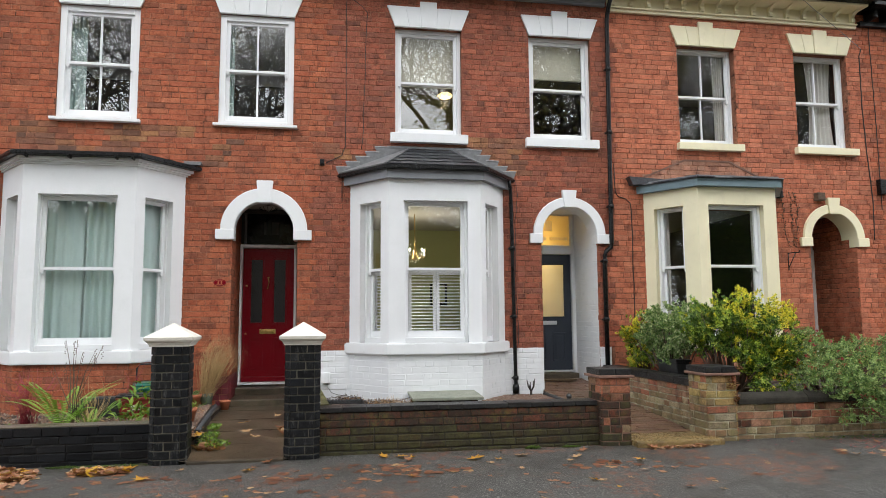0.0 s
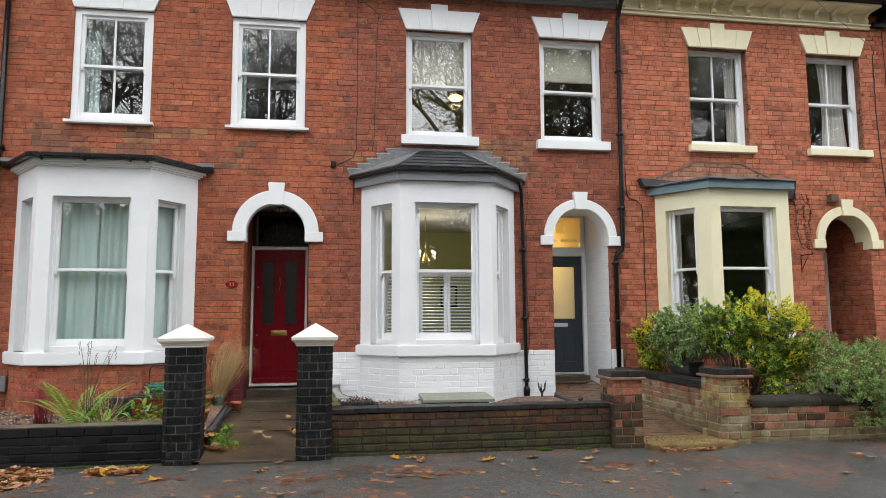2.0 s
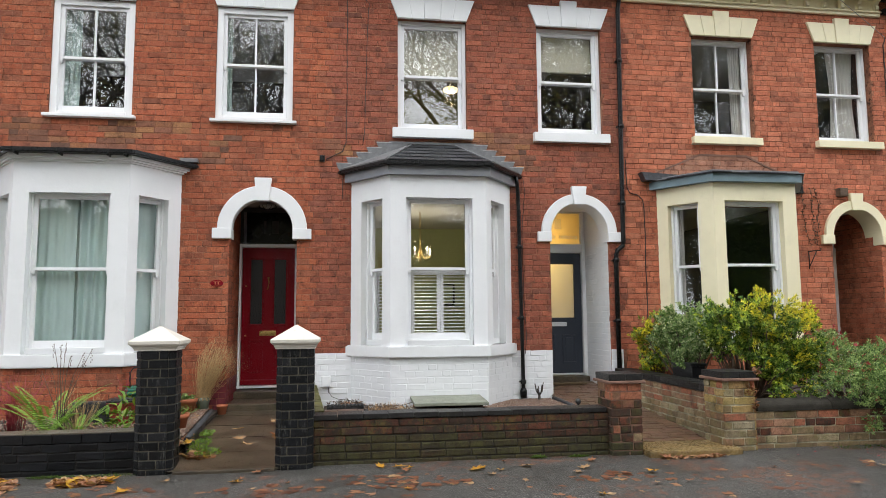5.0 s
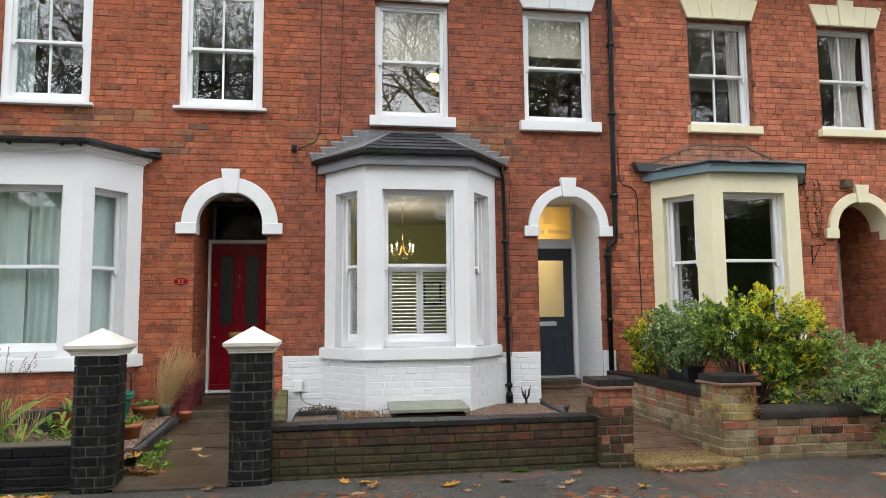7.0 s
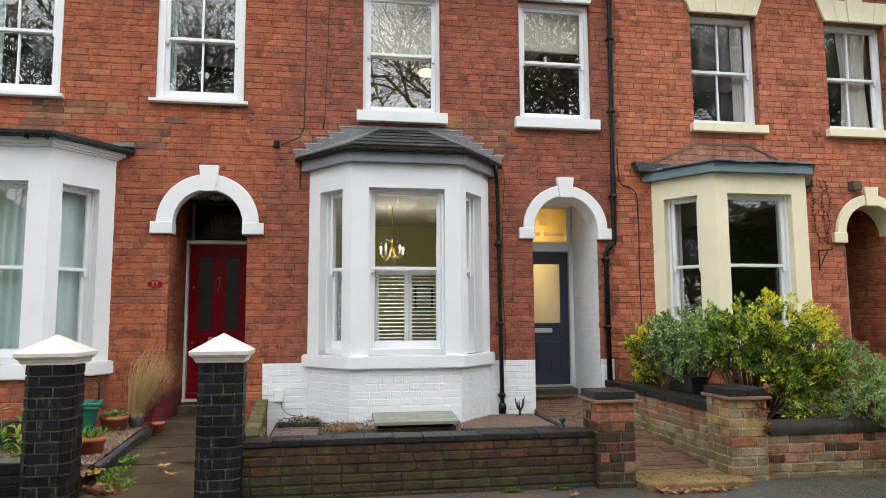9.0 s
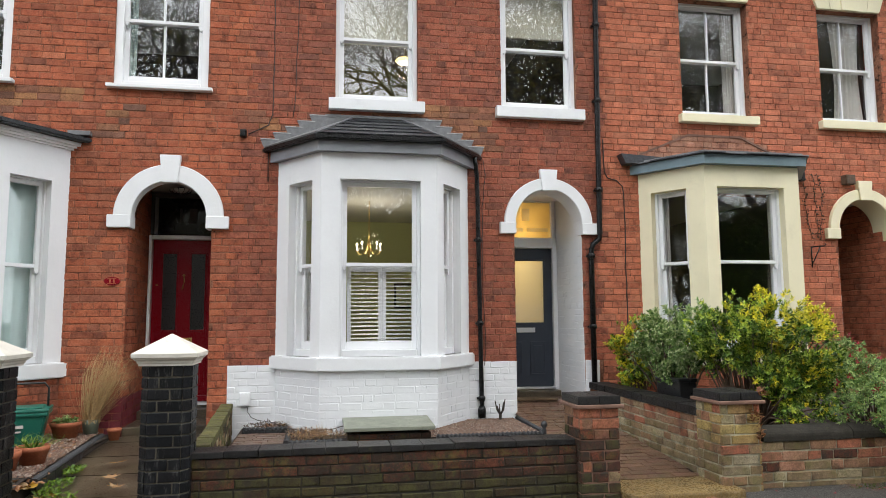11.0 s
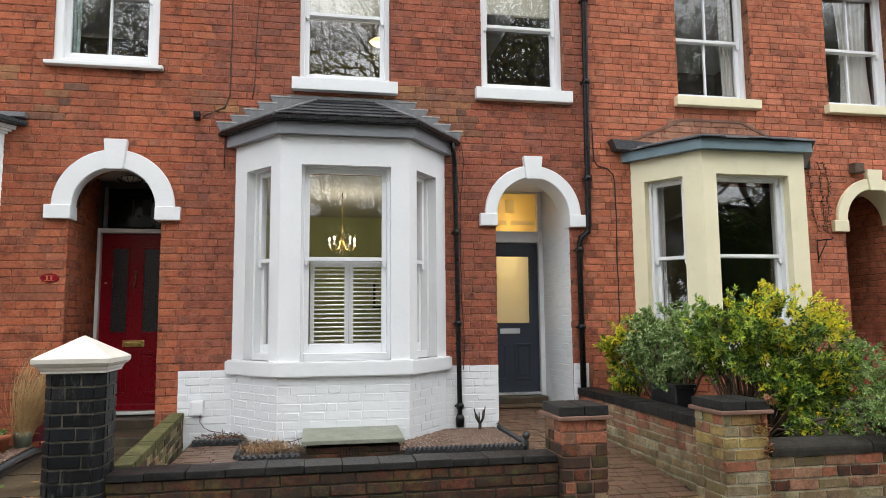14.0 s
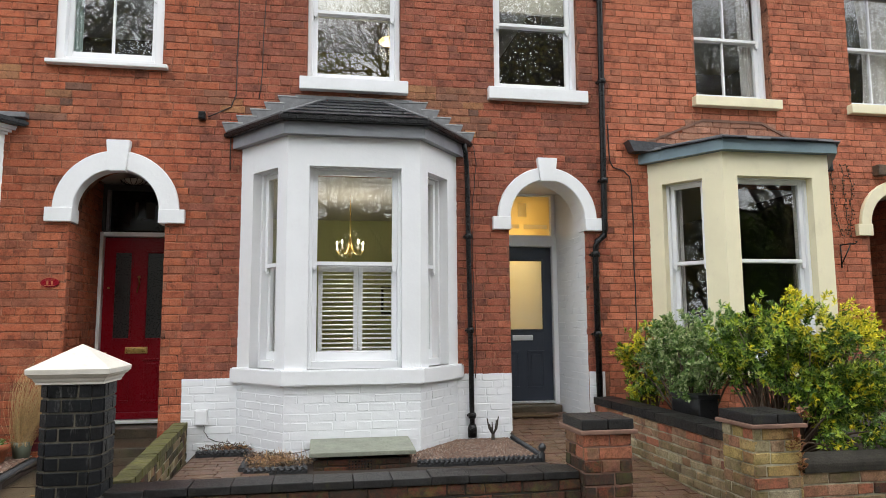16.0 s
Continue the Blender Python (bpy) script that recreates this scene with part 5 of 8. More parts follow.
def grey_door():
    d = thing("door_3", Matrix.Translation((8.27, 1.05, 0.42)), "blue-grey front door in a pale frame", "door", kind="structure")
    leaf_frame(d, 0.72, -0.02, 1.95, 0.0, JOINERY, 0.06, 0.06)
    leaf = part("door_leaf", boxes((-0.36, 0.36, 0.0, 0.045, 0.02, 1.945), bevel=0.004), TEAL_FASCIA, d)
    for s in (-1, 1):
        a, b = sorted((s * 0.05, s * 0.28))
        moulded_panel(leaf, a, b, 0.15, 0.7, 0.0, TEAL_FASCIA)
        moulded_panel(leaf, a, b, 0.85, 1.8, 0.0, TEAL_FASCIA)
    part("lock", lathe(bmesh.new(), [(0.0, -0.02), (0.025, -0.02), (0.025, 0.0), (0.0, 0.01)], 12, (0.3, -0.03, 0.85)), BLACK, leaf)
    f = thing("fanlight", Matrix.Translation((8.27, 1.07, 2.43)), "dark fanlight over the blue-grey door", "window", kind="structure")
    part("window_frame", boxes((-0.42, -0.36, -0.05, 0.06, 0.0, 0.5), (0.36, 0.42, -0.05, 0.06, 0.0, 0.5), bevel=0.004), JOINERY, f)
    pane(f, -0.36, 0.36, 0.0, 0.5, 0.0, GLASS_OLD)
    s = mesh_object("door_step", boxes((7.86, 8.68, 0.1, 1.2, 0.0, 0.40), bevel=0.015), STONE)
    tagged(s, "worn stone door step", "step", kind="structure")


grey_door()


# ---- pipes, cables and wall fittings ----
def downpipe(name, pts, r, label, collars=()):
    t = thing(name, Matrix.Translation(pts[-1]), label, "drainpipe")
    o = Vector(pts[-1])
    part("pipe", tube(bmesh.new(), [Vector(p) - o for p in pts], r, 12), BLACK, t)
    for x, y, z in collars:
        part("collar", lathe(bmesh.new(), [(r + 0.002, -0.03), (r + 0.013, -0.025), (r + 0.013, 0.025), (r + 0.002, 0.03)], 14, Vector((x, y, z)) - o), BLACK, t)
        part("bracket", boxes((x - o.x - 0.05, x - o.x + 0.05, 0.0 - o.y - 0.03, 0.0 - o.y + 0.004, z - o.z - 0.012, z - o.z + 0.012), bevel=0.004), BLACK, t)
    return t


downpipe("drainpipe", [(4.50, -0.3, 6.3), (4.50, -0.1, 6.05), (4.49, -0.065, 5.9), (4.455, -0.065, 2.52), (4.455, -0.068, 2.40), (4.44, -0.07, 2.33), (4.355, -0.07, 2.26), (4.34, -0.068, 2.2), (4.335, -0.065, 2.1), (4.335, -0.065, 0.3)],
         0.034, "black cast-iron drainpipe with a swan-neck bend", [(4.483, -0.065, 5.1), (4.474, -0.065, 4.1), (4.46, -0.065, 2.95), (4.337, -0.065, 2.12), (4.335, -0.065, 1.25)])
downpipe("drainpipe", [(2.86, -0.12, 3.3), (2.88, -0.09, 3.2), (2.90, -0.05, 3.08), (2.905, -0.05, 2.9), (2.93, -0.05, 0.4), (2.93, -0.052, 0.22)],
         0.027, "thin black plastic drainpipe beside the bay", [(2.91, -0.05, 2.3), (2.92, -0.05, 1.3), (2.93, -0.05, 0.42)])
part("shoe", lathe(bmesh.new(), [(0.03, 0.0), (0.045, 0.0), (0.05, 0.09), (0.035, 0.13), (0.03, 0.13)], 14, (0, 0, -0.02)), BLACK, bpy.data.objects["drainpipe.001"])
downpipe("drainpipe", [(-4.235, -0.06, 6.4), (-4.235, -0.06, 0.3)], 0.035, "black drainpipe at the end of the house front", [(-4.235, -0.06, 3.6), (-4.235, -0.06, 1.8)])


def cable(pts, r=0.006, label="thin black cable clipped to the brick wall", name="cable", material=WIRE):
    out = []
    for p, q in zip(pts, pts[1:]):
        p, q = Vector(p), Vector(q)
        n = max(2, int((q - p).length / 0.12))
        for k in range(n):
            c = p.lerp(q, k / n)
            out.append((c.x + rng.uniform(-0.006, 0.006), c.y, c.z))
    out.append(tuple(pts[-1]))
    t = mesh_object(name, tube(bmesh.new(), out, r, 6), material)
    tagged(t, label, "cable")


cable([(0.48, -0.008, 6.4), (0.475, -0.008, 4.4), (0.47, -0.008, 3.75), (0.42, -0.01, 3.62), (0.2, -0.02, 3.5)])
cable([(0.0, -0.03, 6.35), (0.72, -0.02, 5.85), (0.78, -0.01, 5.78), (0.76, -0.008, 5.5), (0.73, -0.008, 4.0), (0.70, -0.008, 3.72)], 0.005)
cable([(2.99, -0.01, 3.3), (3.02, -0.01, 3.1), (2.97, -0.01, 2.7), (2.97, -0.008, 1.6), (3.0, -0.008, 1.0), (2.98, -0.008, 0.8)], 0.004)
cable([(4.555, -0.008, 3.62), (4.56, -0.008, 3.2), (4.6, -0.008, 3.12), (4.72, -0.008, 3.09), (4.80, -0.008, 3.02), (4.82, -0.008, 2.85), (4.81, -0.008, 0.8)], 0.007)
cable([(8.99, -0.03, 5.72), (8.97, -0.01, 5.6), (8.96, -0.008, 4.8), (9.0, -0.008, 3.7), (9.04, -0.008, 3.2), (9.02, -0.008, 2.5)], 0.009)
cable([(9.18, -0.008, 6.1), (9.2, -0.008, 4.5), (9.2, -0.008, 3.0)], 0.007)
cable([(8.99, -0.03, 5.72), (7.7, -0.6, 6.05), (6.2, -1.1, 6.62), (4.0, -2.2, 7.6)], 0.005, "slack overhead service wire to the house", "service_wire", LEAD)
cable([(0.43, -0.01, 3.3), (0.43, -0.01, 2.95)], 0.006)
cable([(0.25, -0.03, 0.42), (0.26, -0.035, 0.34), (0.3, -0.05, 0.28), (0.38, -0.08, 0.25), (0.55, -0.16, 0.23), (0.72, -0.42, 0.2), (0.95, -0.7, 0.21), (1.2, -0.74, 0.23), (1.34, -0.74, 0.27)], 0.004, "thin black cable along the white plinth")


def wall_box(name, x, z, w, h, d, material, label, category):
    t = thing(name, Matrix.Translation((x, 0, z)), label, category)
    part("case", boxes((-w / 2, w / 2, -d, 0.004, 0, h), bevel=0.008), material, t)
    part("cover", boxes((-w / 2 + 0.01, w / 2 - 0.01, -d - 0.006, -d + 0.002, 0.012, h - 0.012), bevel=0.003), material, t)
    return t


wall_box("junction_box", 0.145, 3.46, 0.07, 0.085, 0.07, BLACK, "small black floodlight box on the brick wall", "fitting")
wall_box("meter_cover", 0.225, 0.40, 0.12, 0.15, 0.05, WHITE, "small white socket cover on the painted plinth", "fitting")
wall_box("meter_box", -4.03, 0.40, 0.13, 0.2, 0.1, LEAD, "grey meter box on the brick wall", "fitting")
wall_box("air_vent", 8.03, 3.12, 0.14, 0.13, 0.10, TWIG, "small brown box beside the arch keystone", "fitting")
wall_box("junction_box", 9.2, 3.25, 0.14, 0.25, 0.08, BLACK, "black junction box on the brick wall", "fitting")


def number_plaque():
    t = thing("house_plaque", Matrix.Translation((-1.215, -0.002, 1.79)), "dark red oval plaque with plain raised bars", "plaque")
    bm = bmesh.new()
    pts = [(0.085 * math.cos(a), 0.045 * math.sin(a)) for a in [2 * math.pi * k / 28 for k in range(28)]]
    prism(bm, pts, -0.014, 0.004)
    bmesh.ops.bevel(bm, geom=[e for e in bm.edges if abs(e.verts[0].co.y - e.verts[1].co.y) < 1e-6], offset=0.004, segments=2, affect="EDGES")
    part("plate", bm, DOOR_RED, t)
    for x in (-0.028, 0.012):
        part("bar", boxes((x, x + 0.016, -0.0175, -0.012, -0.018, 0.018), bevel=0.002), TERRACOTTA, t)
    for z in (-0.029, 0.024):
        part("rule", boxes((-0.045, 0.045, -0.0165, -0.012, z, z + 0.005)), TERRACOTTA, t)


number_plaque()


def hanging_bracket():
    t = thing("hanging_bracket", Matrix.Translation((7.44, -0.008, 2.28)), "black wrought-iron hanging basket bracket", "bracket")
    part("stay", tube(bmesh.new(), [(0, 0, 0), (0, 0, -0.28)], 0.008, 6), BLACK, t)
    part("arm", tube(bmesh.new(), [(0, 0, -0.01), (0.06, -0.05, 0.0), (0.12, -0.1, 0.0), (0.13, -0.11, 0.025), (0.12, -0.1, 0.03)], 0.008, 6), BLACK, t)
    part("brace", tube(bmesh.new(), [(0, 0, -0.24), (0.03, -0.03, -0.15), (0.08, -0.065, -0.01)], 0.007, 6), BLACK, t)


hanging_bracket()


# ---- inside the rooms ----
def folded(name, x0, x1, z0, z1, y, material, label, m=IDENT, waves=9, deep=0.035, gather=0.0):
    verts, faces = [], []
    n, rows = waves * 8, 10
    for j in range(rows + 1):
        f = j / rows
        for i in range(n + 1):
            u = i / n
            xx = x0 + (x1 - x0) * u
            xx += gather * math.sin(math.pi * f) * (0.5 - u)
            amp = deep * (0.6 + 0.4 * math.sin(3.1 * u + 1.7))
            yy = y + amp * math.sin(2 * math.pi * waves * u + 0.9 * math.sin(2.2 * f + 5 * u))
            verts.append(tuple(m @ Vector((xx, yy, z0 + (z1 - z0) * f))))
    for j in range(rows):
        for i in range(n):
            k = j * (n + 1) + i
            faces.append((k, k + 1, k + n + 2, k + n + 1))
    ob = data_object(name, verts, faces, material, smooth=True)
    tagged(ob, label, "curtain", "window curtains")
    return ob


TEAL_WORDS = "closed pale grey-green curtain in soft folds"
for p, q, k in ((BAY_1[0], BAY_1[1], 0), (BAY_1[1], BAY_1[2], 1), (BAY_1[2], BAY_1[3], 2)):
    m, length = face_frame(p, q)
    if k == 1:
        folded("curtain", 0.05, 0.655, 0.5, 2.98, 0.275, CURTAIN_TEAL, TEAL_WORDS, m, 6, 0.03)
        folded("curtain", 0.645, length - 0.05, 0.5, 2.98, 0.29, CURTAIN_TEAL, TEAL_WORDS, m, 7, 0.03)
    else:
        folded("curtain", 0.03, length - 0.03, 0.5, 2.98, 0.255, CURTAIN_TEAL, TEAL_WORDS, m, 5, 0.025)
for x0, x1 in ((-3.4, -3.12), (-1.27, -1.12)):
    folded("curtain", x0, x1, 4.0, 5.7, 0.25, CURTAIN_TEAL, "pale curtain drawn to one side of the window", waves=5)
folded("curtain", 6.46, 6.64, 3.9, 5.7, 0.29, CURTAIN_WHITE, "white curtain hanging at the side of the window", waves=5, deep=0.02)
folded("curtain", 8.14, 8.66, 3.9, 5.7, 0.29, CURTAIN_WHITE, "white curtain tied loosely to one side", waves=6, gather=0.14, deep=0.02)
m_left, len_left = face_frame(BAY_3[0], BAY_3[1])
folded("curtain", 0.14, 0.27, 0.6, 2.98, 0.27, CURTAIN_WHITE, "white curtain hanging at the side of the bay", m_left, 4, 0.025)
folded("curtain", 6.54, 6.63, 0.6, 2.98, -0.42, CURTAIN_WHITE, "white curtain hanging at the side of the bay", waves=4, deep=0.025)

blind = thing("roman_blind", Matrix.Translation((3.73, 0.26, 4.98)), "cream roman blind half lowered in the window", "blind")
for k in range(4):
    part("fold", boxes((-0.42, 0.42, -0.02 - 0.008 * (3 - k), 0.005, k * 0.15, k * 0.15 + 0.165), bevel=0.012), BLIND, blind)
blind2 = thing("roman_blind", Matrix.Translation((1.69, 0.28, 4.78)), "pale thin blind half lowered in the window", "blind")
for k in range(2):
    part("fold", boxes((-0.43, 0.43, -0.006, 0.005, k * 0.4, k * 0.4 + 0.41), bevel=0.003), BLIND, blind2)


def shutters():
    """Louvred half-height shutters inside the middle bay."""
    for (p, q), wide in zip(zip(BAY_2, BAY_2[1:]), (0.34, 0.78, 0.34)):
        m, length = face_frame(p, q)
        leaves = 2 if wide > 0.5 else 1
        w = wide / leaves
        for k in range(leaves):
            x = length / 2 + (k - (leaves - 1) / 2) * w + (0.0475 if wide > 0.5 else 0.0)
            t = thing("plantation_shutter", m @ Matrix.Translation((x, 0.255, 1.07)), "white half-height louvred shutter behind the glass", "shutter", "bay shutters")
            h, st = 0.90, 0.045
            part("stile", boxes((-w / 2 + 0.002, -w / 2 + st, 0, 0.028, 0, h), bevel=0.003), JOINERY, t)
            part("stile", boxes((w / 2 - st, w / 2 - 0.002, 0, 0.028, 0, h), bevel=0.003), JOINERY, t)
            part("rail", boxes((-w / 2 + st, w / 2 - st, 0.001, 0.027, 0, 0.05), bevel=0.003), JOINERY, t)
            part("rail", boxes((-w / 2 + st, w / 2 - st, 0.001, 0.027, h - 0.085, h), bevel=0.003), JOINERY, t)
            for i in range(17):
                ob = part("louvre", boxes((-w / 2 + st, w / 2 - st, -0.022, 0.022, -0.004, 0.004), bevel=0.002), JOINERY, t)
                ob.location = (0, 0.014, 0.075 + i * 0.0445)
                ob.rotation_euler = (radians(12), 0, 0)


shutters()


def chandelier():
    t = thing("chandelier", Matrix.Translation((1.73, 2.0, 2.39)), "five-arm brass chandelier with lit candle bulbs", "chandelier")
    part("rod", tube(bmesh.new(), [(0, 0, 0.0), (0, 0, 0.71)], 0.008, 8), BRASS, t)
    part("hub", lathe(bmesh.new(), [(0.004, -0.13), (0.025, -0.11), (0.012, -0.08), (0.03, -0.03), (0.015, 0.05), (0.022, 0.1), (0.008, 0.16)], 14), BRASS, t)
    for k in range(5):
        a = 2 * math.pi * k / 5 + 0.3
        c, s = math.cos(a), math.sin(a)
        pts = [(c * r, s * r, z) for r, z in ((0.01, 0.1), (0.04, 0.0), (0.09, -0.08), (0.14, -0.09), (0.175, -0.05), (0.18, -0.02))]
        arm = part("arm", tube(bmesh.new(), pts, 0.006, 6), BRASS, t)
        part("candle", lathe(bmesh.new(), [(0.02, -0.025), (0.024, -0.018), (0.011, -0.012), (0.011, 0.05)], 10, (c * 0.18, s * 0.18, 0)), JOINERY, arm)
        part("bulb", lathe(bmesh.new(), [(0.007, 0.05), (0.011, 0.063), (0.009, 0.078), (0.002, 0.095)], 10, (c * 0.18, s * 0.18, 0)), BULB, arm, "glowing candle bulb")
    for k in range(14):
        a = 2 * math.pi * k / 14
        part("crystal", lathe(bmesh.new(), [(0.001, -0.02), (0.006, -0.005), (0.001, 0.01)], 6, (0.1 * math.cos(a), 0.1 * math.sin(a), -0.15 + 0.03 * (k % 2))), GLASS, t)
    lamp = bpy.data.lights.new("chandelier_light", "POINT")
    lamp.energy, lamp.color, lamp.shadow_soft_size = 15, (1.0, 0.9, 0.68), 0.2
    new("chandelier_light", lamp).location = (1.73, 2.0, 2.44)


chandelier()


def ceiling_lamp(x, y, z, r, label):
    t = thing("pendant_lamp", Matrix.Translation((x, y, z)), label, "lamp")
    part("shade", lathe(bmesh.new(), [(r * 0.1, -r * 0.36), (r * 0.7, -r * 0.28), (r, 0.0), (r * 0.75, r * 0.25), (r * 0.2, r * 0.34)], 24), SHADE, t, "glowing shallow shade")
    part("cord", tube(bmesh.new(), [(0, 0, r * 0.3), (0, 0, 6.0 - z)], 0.006, 6), JOINERY, t)


def picture_frame(x, z, w, h):
    t = thing("picture_frame", Matrix.Translation((x, 4.195, z)), "dark framed picture on the pale room wall", "picture")
    part("frame", strip_frame(w, h, 0.04, 0.04, 0.04, -0.03, 0.0, 0.004), BLACK, t)
    part("print", boxes((-w / 2 + 0.04, w / 2 - 0.04, -0.012, -0.002, 0.04, h - 0.04)), PALE_WALL, t)


ceiling_lamp(2.19, 1.47, 5.07, 0.13, "glowing shallow yellow pendant lamp in the bedroom")
for name, place, power, colour in (("bedroom_light", (2.19, 1.47, 4.9), 6, (1.0, 0.72, 0.36)), ("hall_light", (3.75, 2.9, 2.6), 20, (1.0, 0.82, 0.52))):
    lamp = bpy.data.lights.new(name, "POINT")
    lamp.energy, lamp.color, lamp.shadow_soft_size = power, colour, 0.1
    new(name, lamp).location = place
hall_lamp = thing("pendant_lamp", Matrix.Translation((3.75, 2.2, 2.9)), "glowing hall ceiling lamp behind the frosted glass", "lamp")
part("shade", lathe(bmesh.new(), [(0.02, -0.06), (0.12, -0.04), (0.14, 0.05), (0.05, 0.1)], 18), SHADE, hall_lamp)
part("cord", tube(bmesh.new(), [(0, 0, 0.1), (0, 0, 0.2)], 0.006, 6), JOINERY, hall_lamp)
tagged(mesh_object("interior_wall", boxes((3.21, 3.25, 1.1, 4.2, 0.34, 3.1), (4.34, 4.378, 1.1, 4.2, 0.34, 3.1), (3.25, 4.34, 4.15, 4.199, 0.34, 3.1)), HALL_WALL), "warm yellow hall walls", "interior", kind="structure")
picture_frame(0.9, 1.5, 0.5, 0.4)
picture_frame(2.5, 1.55, 0.35, 0.45)

# ---- garden walls and gate piers ----
def brick_box(name, x0, x1, y0, y1, z0, z1, mortar, bricks, label, category, parts=("south", "west"), course=0.08, kind="", seed=1, headers=0.28, parent=None, unit=0.238, low=None, mix_in=()):
    """A low wall or pier faced with bricks on its four sides; the bricks of the named sides are parts."""
    t = parent or thing(name, Matrix.Translation(((x0 + x1) / 2, (y0 + y1) / 2, z0)), label, category, kind=kind)
    e = 0.0055
    core = part("core", boxes((x0 + e, x1 - e, y0 + e, y1 - e, z0, z1 - 0.004)), mortar, t)
    core.matrix_world = IDENT
    sides = {"south": ((x0, y0), (x1, y0)), "east": ((x1, y0), (x1, y1)), "north": ((x1, y1), (x0, y1)), "west": ((x0, y1), (x0, y0))}
    rest = []
    for k, (side, (p, q)) in enumerate(sides.items()):
        m, length = face_frame(p, q)
        rects = courses(0.0, length, z0, z1, lambda v: [], seed * 7 + k, course, unit, 0.011, headers)
        if side in parts:
            if low:
                foot = [q for q in rects if q[3] < low[0] + 0.05 * noise.noise(Vector((q[0] * 2.1, seed, 0.5)))]
                rects = [q for q in rects if q not in foot]
                brick_parts(foot[:150], m, low[1][0], t, chamfer=0.007)
            kinds = [bricks, bricks, *mix_in] if mix_in else [bricks]
            pick = random.Random(seed)
            for q in rects[:300]:
                brick_parts([q], m, pick.choice(kinds)[0], t, chamfer=0.005, wild=1.3)
            rest += [(rects[300:], m)] if len(rects) > 300 else []
        else:
            rest.append((rects, m))
    if rest:
        brick_rest(rest, bricks[1], t)
    return t


def worn(bm, amount=0.0028):
    """Chipped, slightly crooked arrises."""
    shift = Vector((rng.uniform(0, 50), rng.uniform(0, 50), 0))
    for v in bm.verts:
        v.co += noise.noise_vector(v.co * 17 + shift) * amount
    return bm


def coping_bricks(t, x0, x1, y0, y1, z0, z1, bricks, along="x", unit=0.225, name="coping_brick"):
    """A row of dark coping bricks laid end to end."""
    a, b = (x0, x1) if along == "x" else (y0, y1)
    n = max(1, round((b - a) / unit))
    for k in range(n):
        p, q = a + (b - a) * k / n + 0.002, a + (b - a) * (k + 1) / n - 0.002
        dz, dy = rng.uniform(-0.003, 0.003), rng.uniform(-0.003, 0.003)
        args = (p, q, y0 + dy, y1 + dy, z0, z1 + dz) if along == "x" else (x0 + dy, x1 + dy, p, q, z0, z1 + dz)
        ob = part(name, worn(boxes(args, bevel=0.006)), bricks[0], t)
        ob.matrix_world = IDENT


FOOT = -0.07
# middle garden wall
w = brick_box("garden_wall", 0.17, 3.03, -2.85, -2.63, FOOT, 0.372, MORTAR_DARK, BRICK_OLD, "low mossy red brick garden wall with dark coping", "wall", ("south",), kind="structure", seed=3, course=0.07, headers=0.12, low=(0.21, BRICK_GREEN))
coping_bricks(w, 0.15, 3.02, -2.862, -2.615, 0.375, 0.422, BRICK_COPE, unit=0.24)
# left garden wall of blue bricks
w = brick_box("garden_wall", -6.4, -1.36, -2.85, -2.63, FOOT, 0.235, MORTAR_BLACK, BRICK_BLUE, "low dark blue-brick garden wall", "wall", ("south",), kind="structure", seed=4, headers=0.05)
coping_bricks(w, -6.4, -1.36, -2.852, -2.625, 0.237, 0.315, BRICK_BLUE, unit=0.24)
ob = part("mortar_cap", boxes((-6.4, -1.37, -2.848, -2.63, 0.312, 0.326), bevel=0.005), CONCRETE, w, "thin paler layer added on the wall top")
ob.matrix_world = IDENT
# right garden wall with rounded coping
w = brick_box("garden_wall", 4.6, 10.5, -2.85, -2.63, FOOT, 0.335, MORTAR_GREY, BRICK_BUFF, "low weathered brick garden wall with rounded stone coping", "wall", ("south",), kind="structure", seed=5, course=0.075, low=(0.15, BRICK_LICHEN), mix_in=(BRICK_OLD, BRICK_LICHEN))
for k in range(7):
    bm = bmesh.new()
    a = 4.63 + k * 0.84
    pts = [(-0.125, 0.338), *[(-0.125 * math.cos(math.pi * i / 12), 0.375 + 0.075 * math.sin(math.pi * i / 12)) for i in range(13)], (0.125, 0.338)]
    prism(bm, pts, 0.0, 0.832)
    for v in bm.verts:
        v.co = Vector((a + v.co.y, -2.74 + v.co.x, v.co.z))
    ob = part("coping", bm, COPING, w)
    ob.matrix_world = IDENT
# walls between the gardens
w = brick_box("boundary_wall", 0.08, 0.195, -2.64, -0.02, 0.0, 0.37, MORTAR_GREY, BRICK_LICHEN, "low mossy boundary wall beside the path", "wall", ("east",), kind="structure", seed=6, mix_in=(BRICK_MOSS, BRICK_GREEN, BRICK_OLD))
coping_bricks(w, 0.075, 0.2, -2.64, -0.02, 0.37, 0.435, BRICK_MOSS, "y", 0.115)
w.matrix_world = Matrix.Translation((0.0, -0.02, 0)) @ Matrix.Rotation(radians(3.6), 4, "Z") @ Matrix.Translation((-0.1, 0.02, 0)) @ w.matrix_world
w = brick_box("boundary_wall", 4.27, 4.47, -2.62, -0.08, 0.0, 0.505, MORTAR_GREY, BRICK_BUFF, "weathered brick boundary wall with dark coping", "wall", ("west",), kind="structure", seed=7, course=0.074, low=(0.36, BRICK_LICHEN))
coping_bricks(w, 4.255, 4.49, -2.62, -0.08, 0.508, 0.585, BRICK_COPE, "y", 0.23)


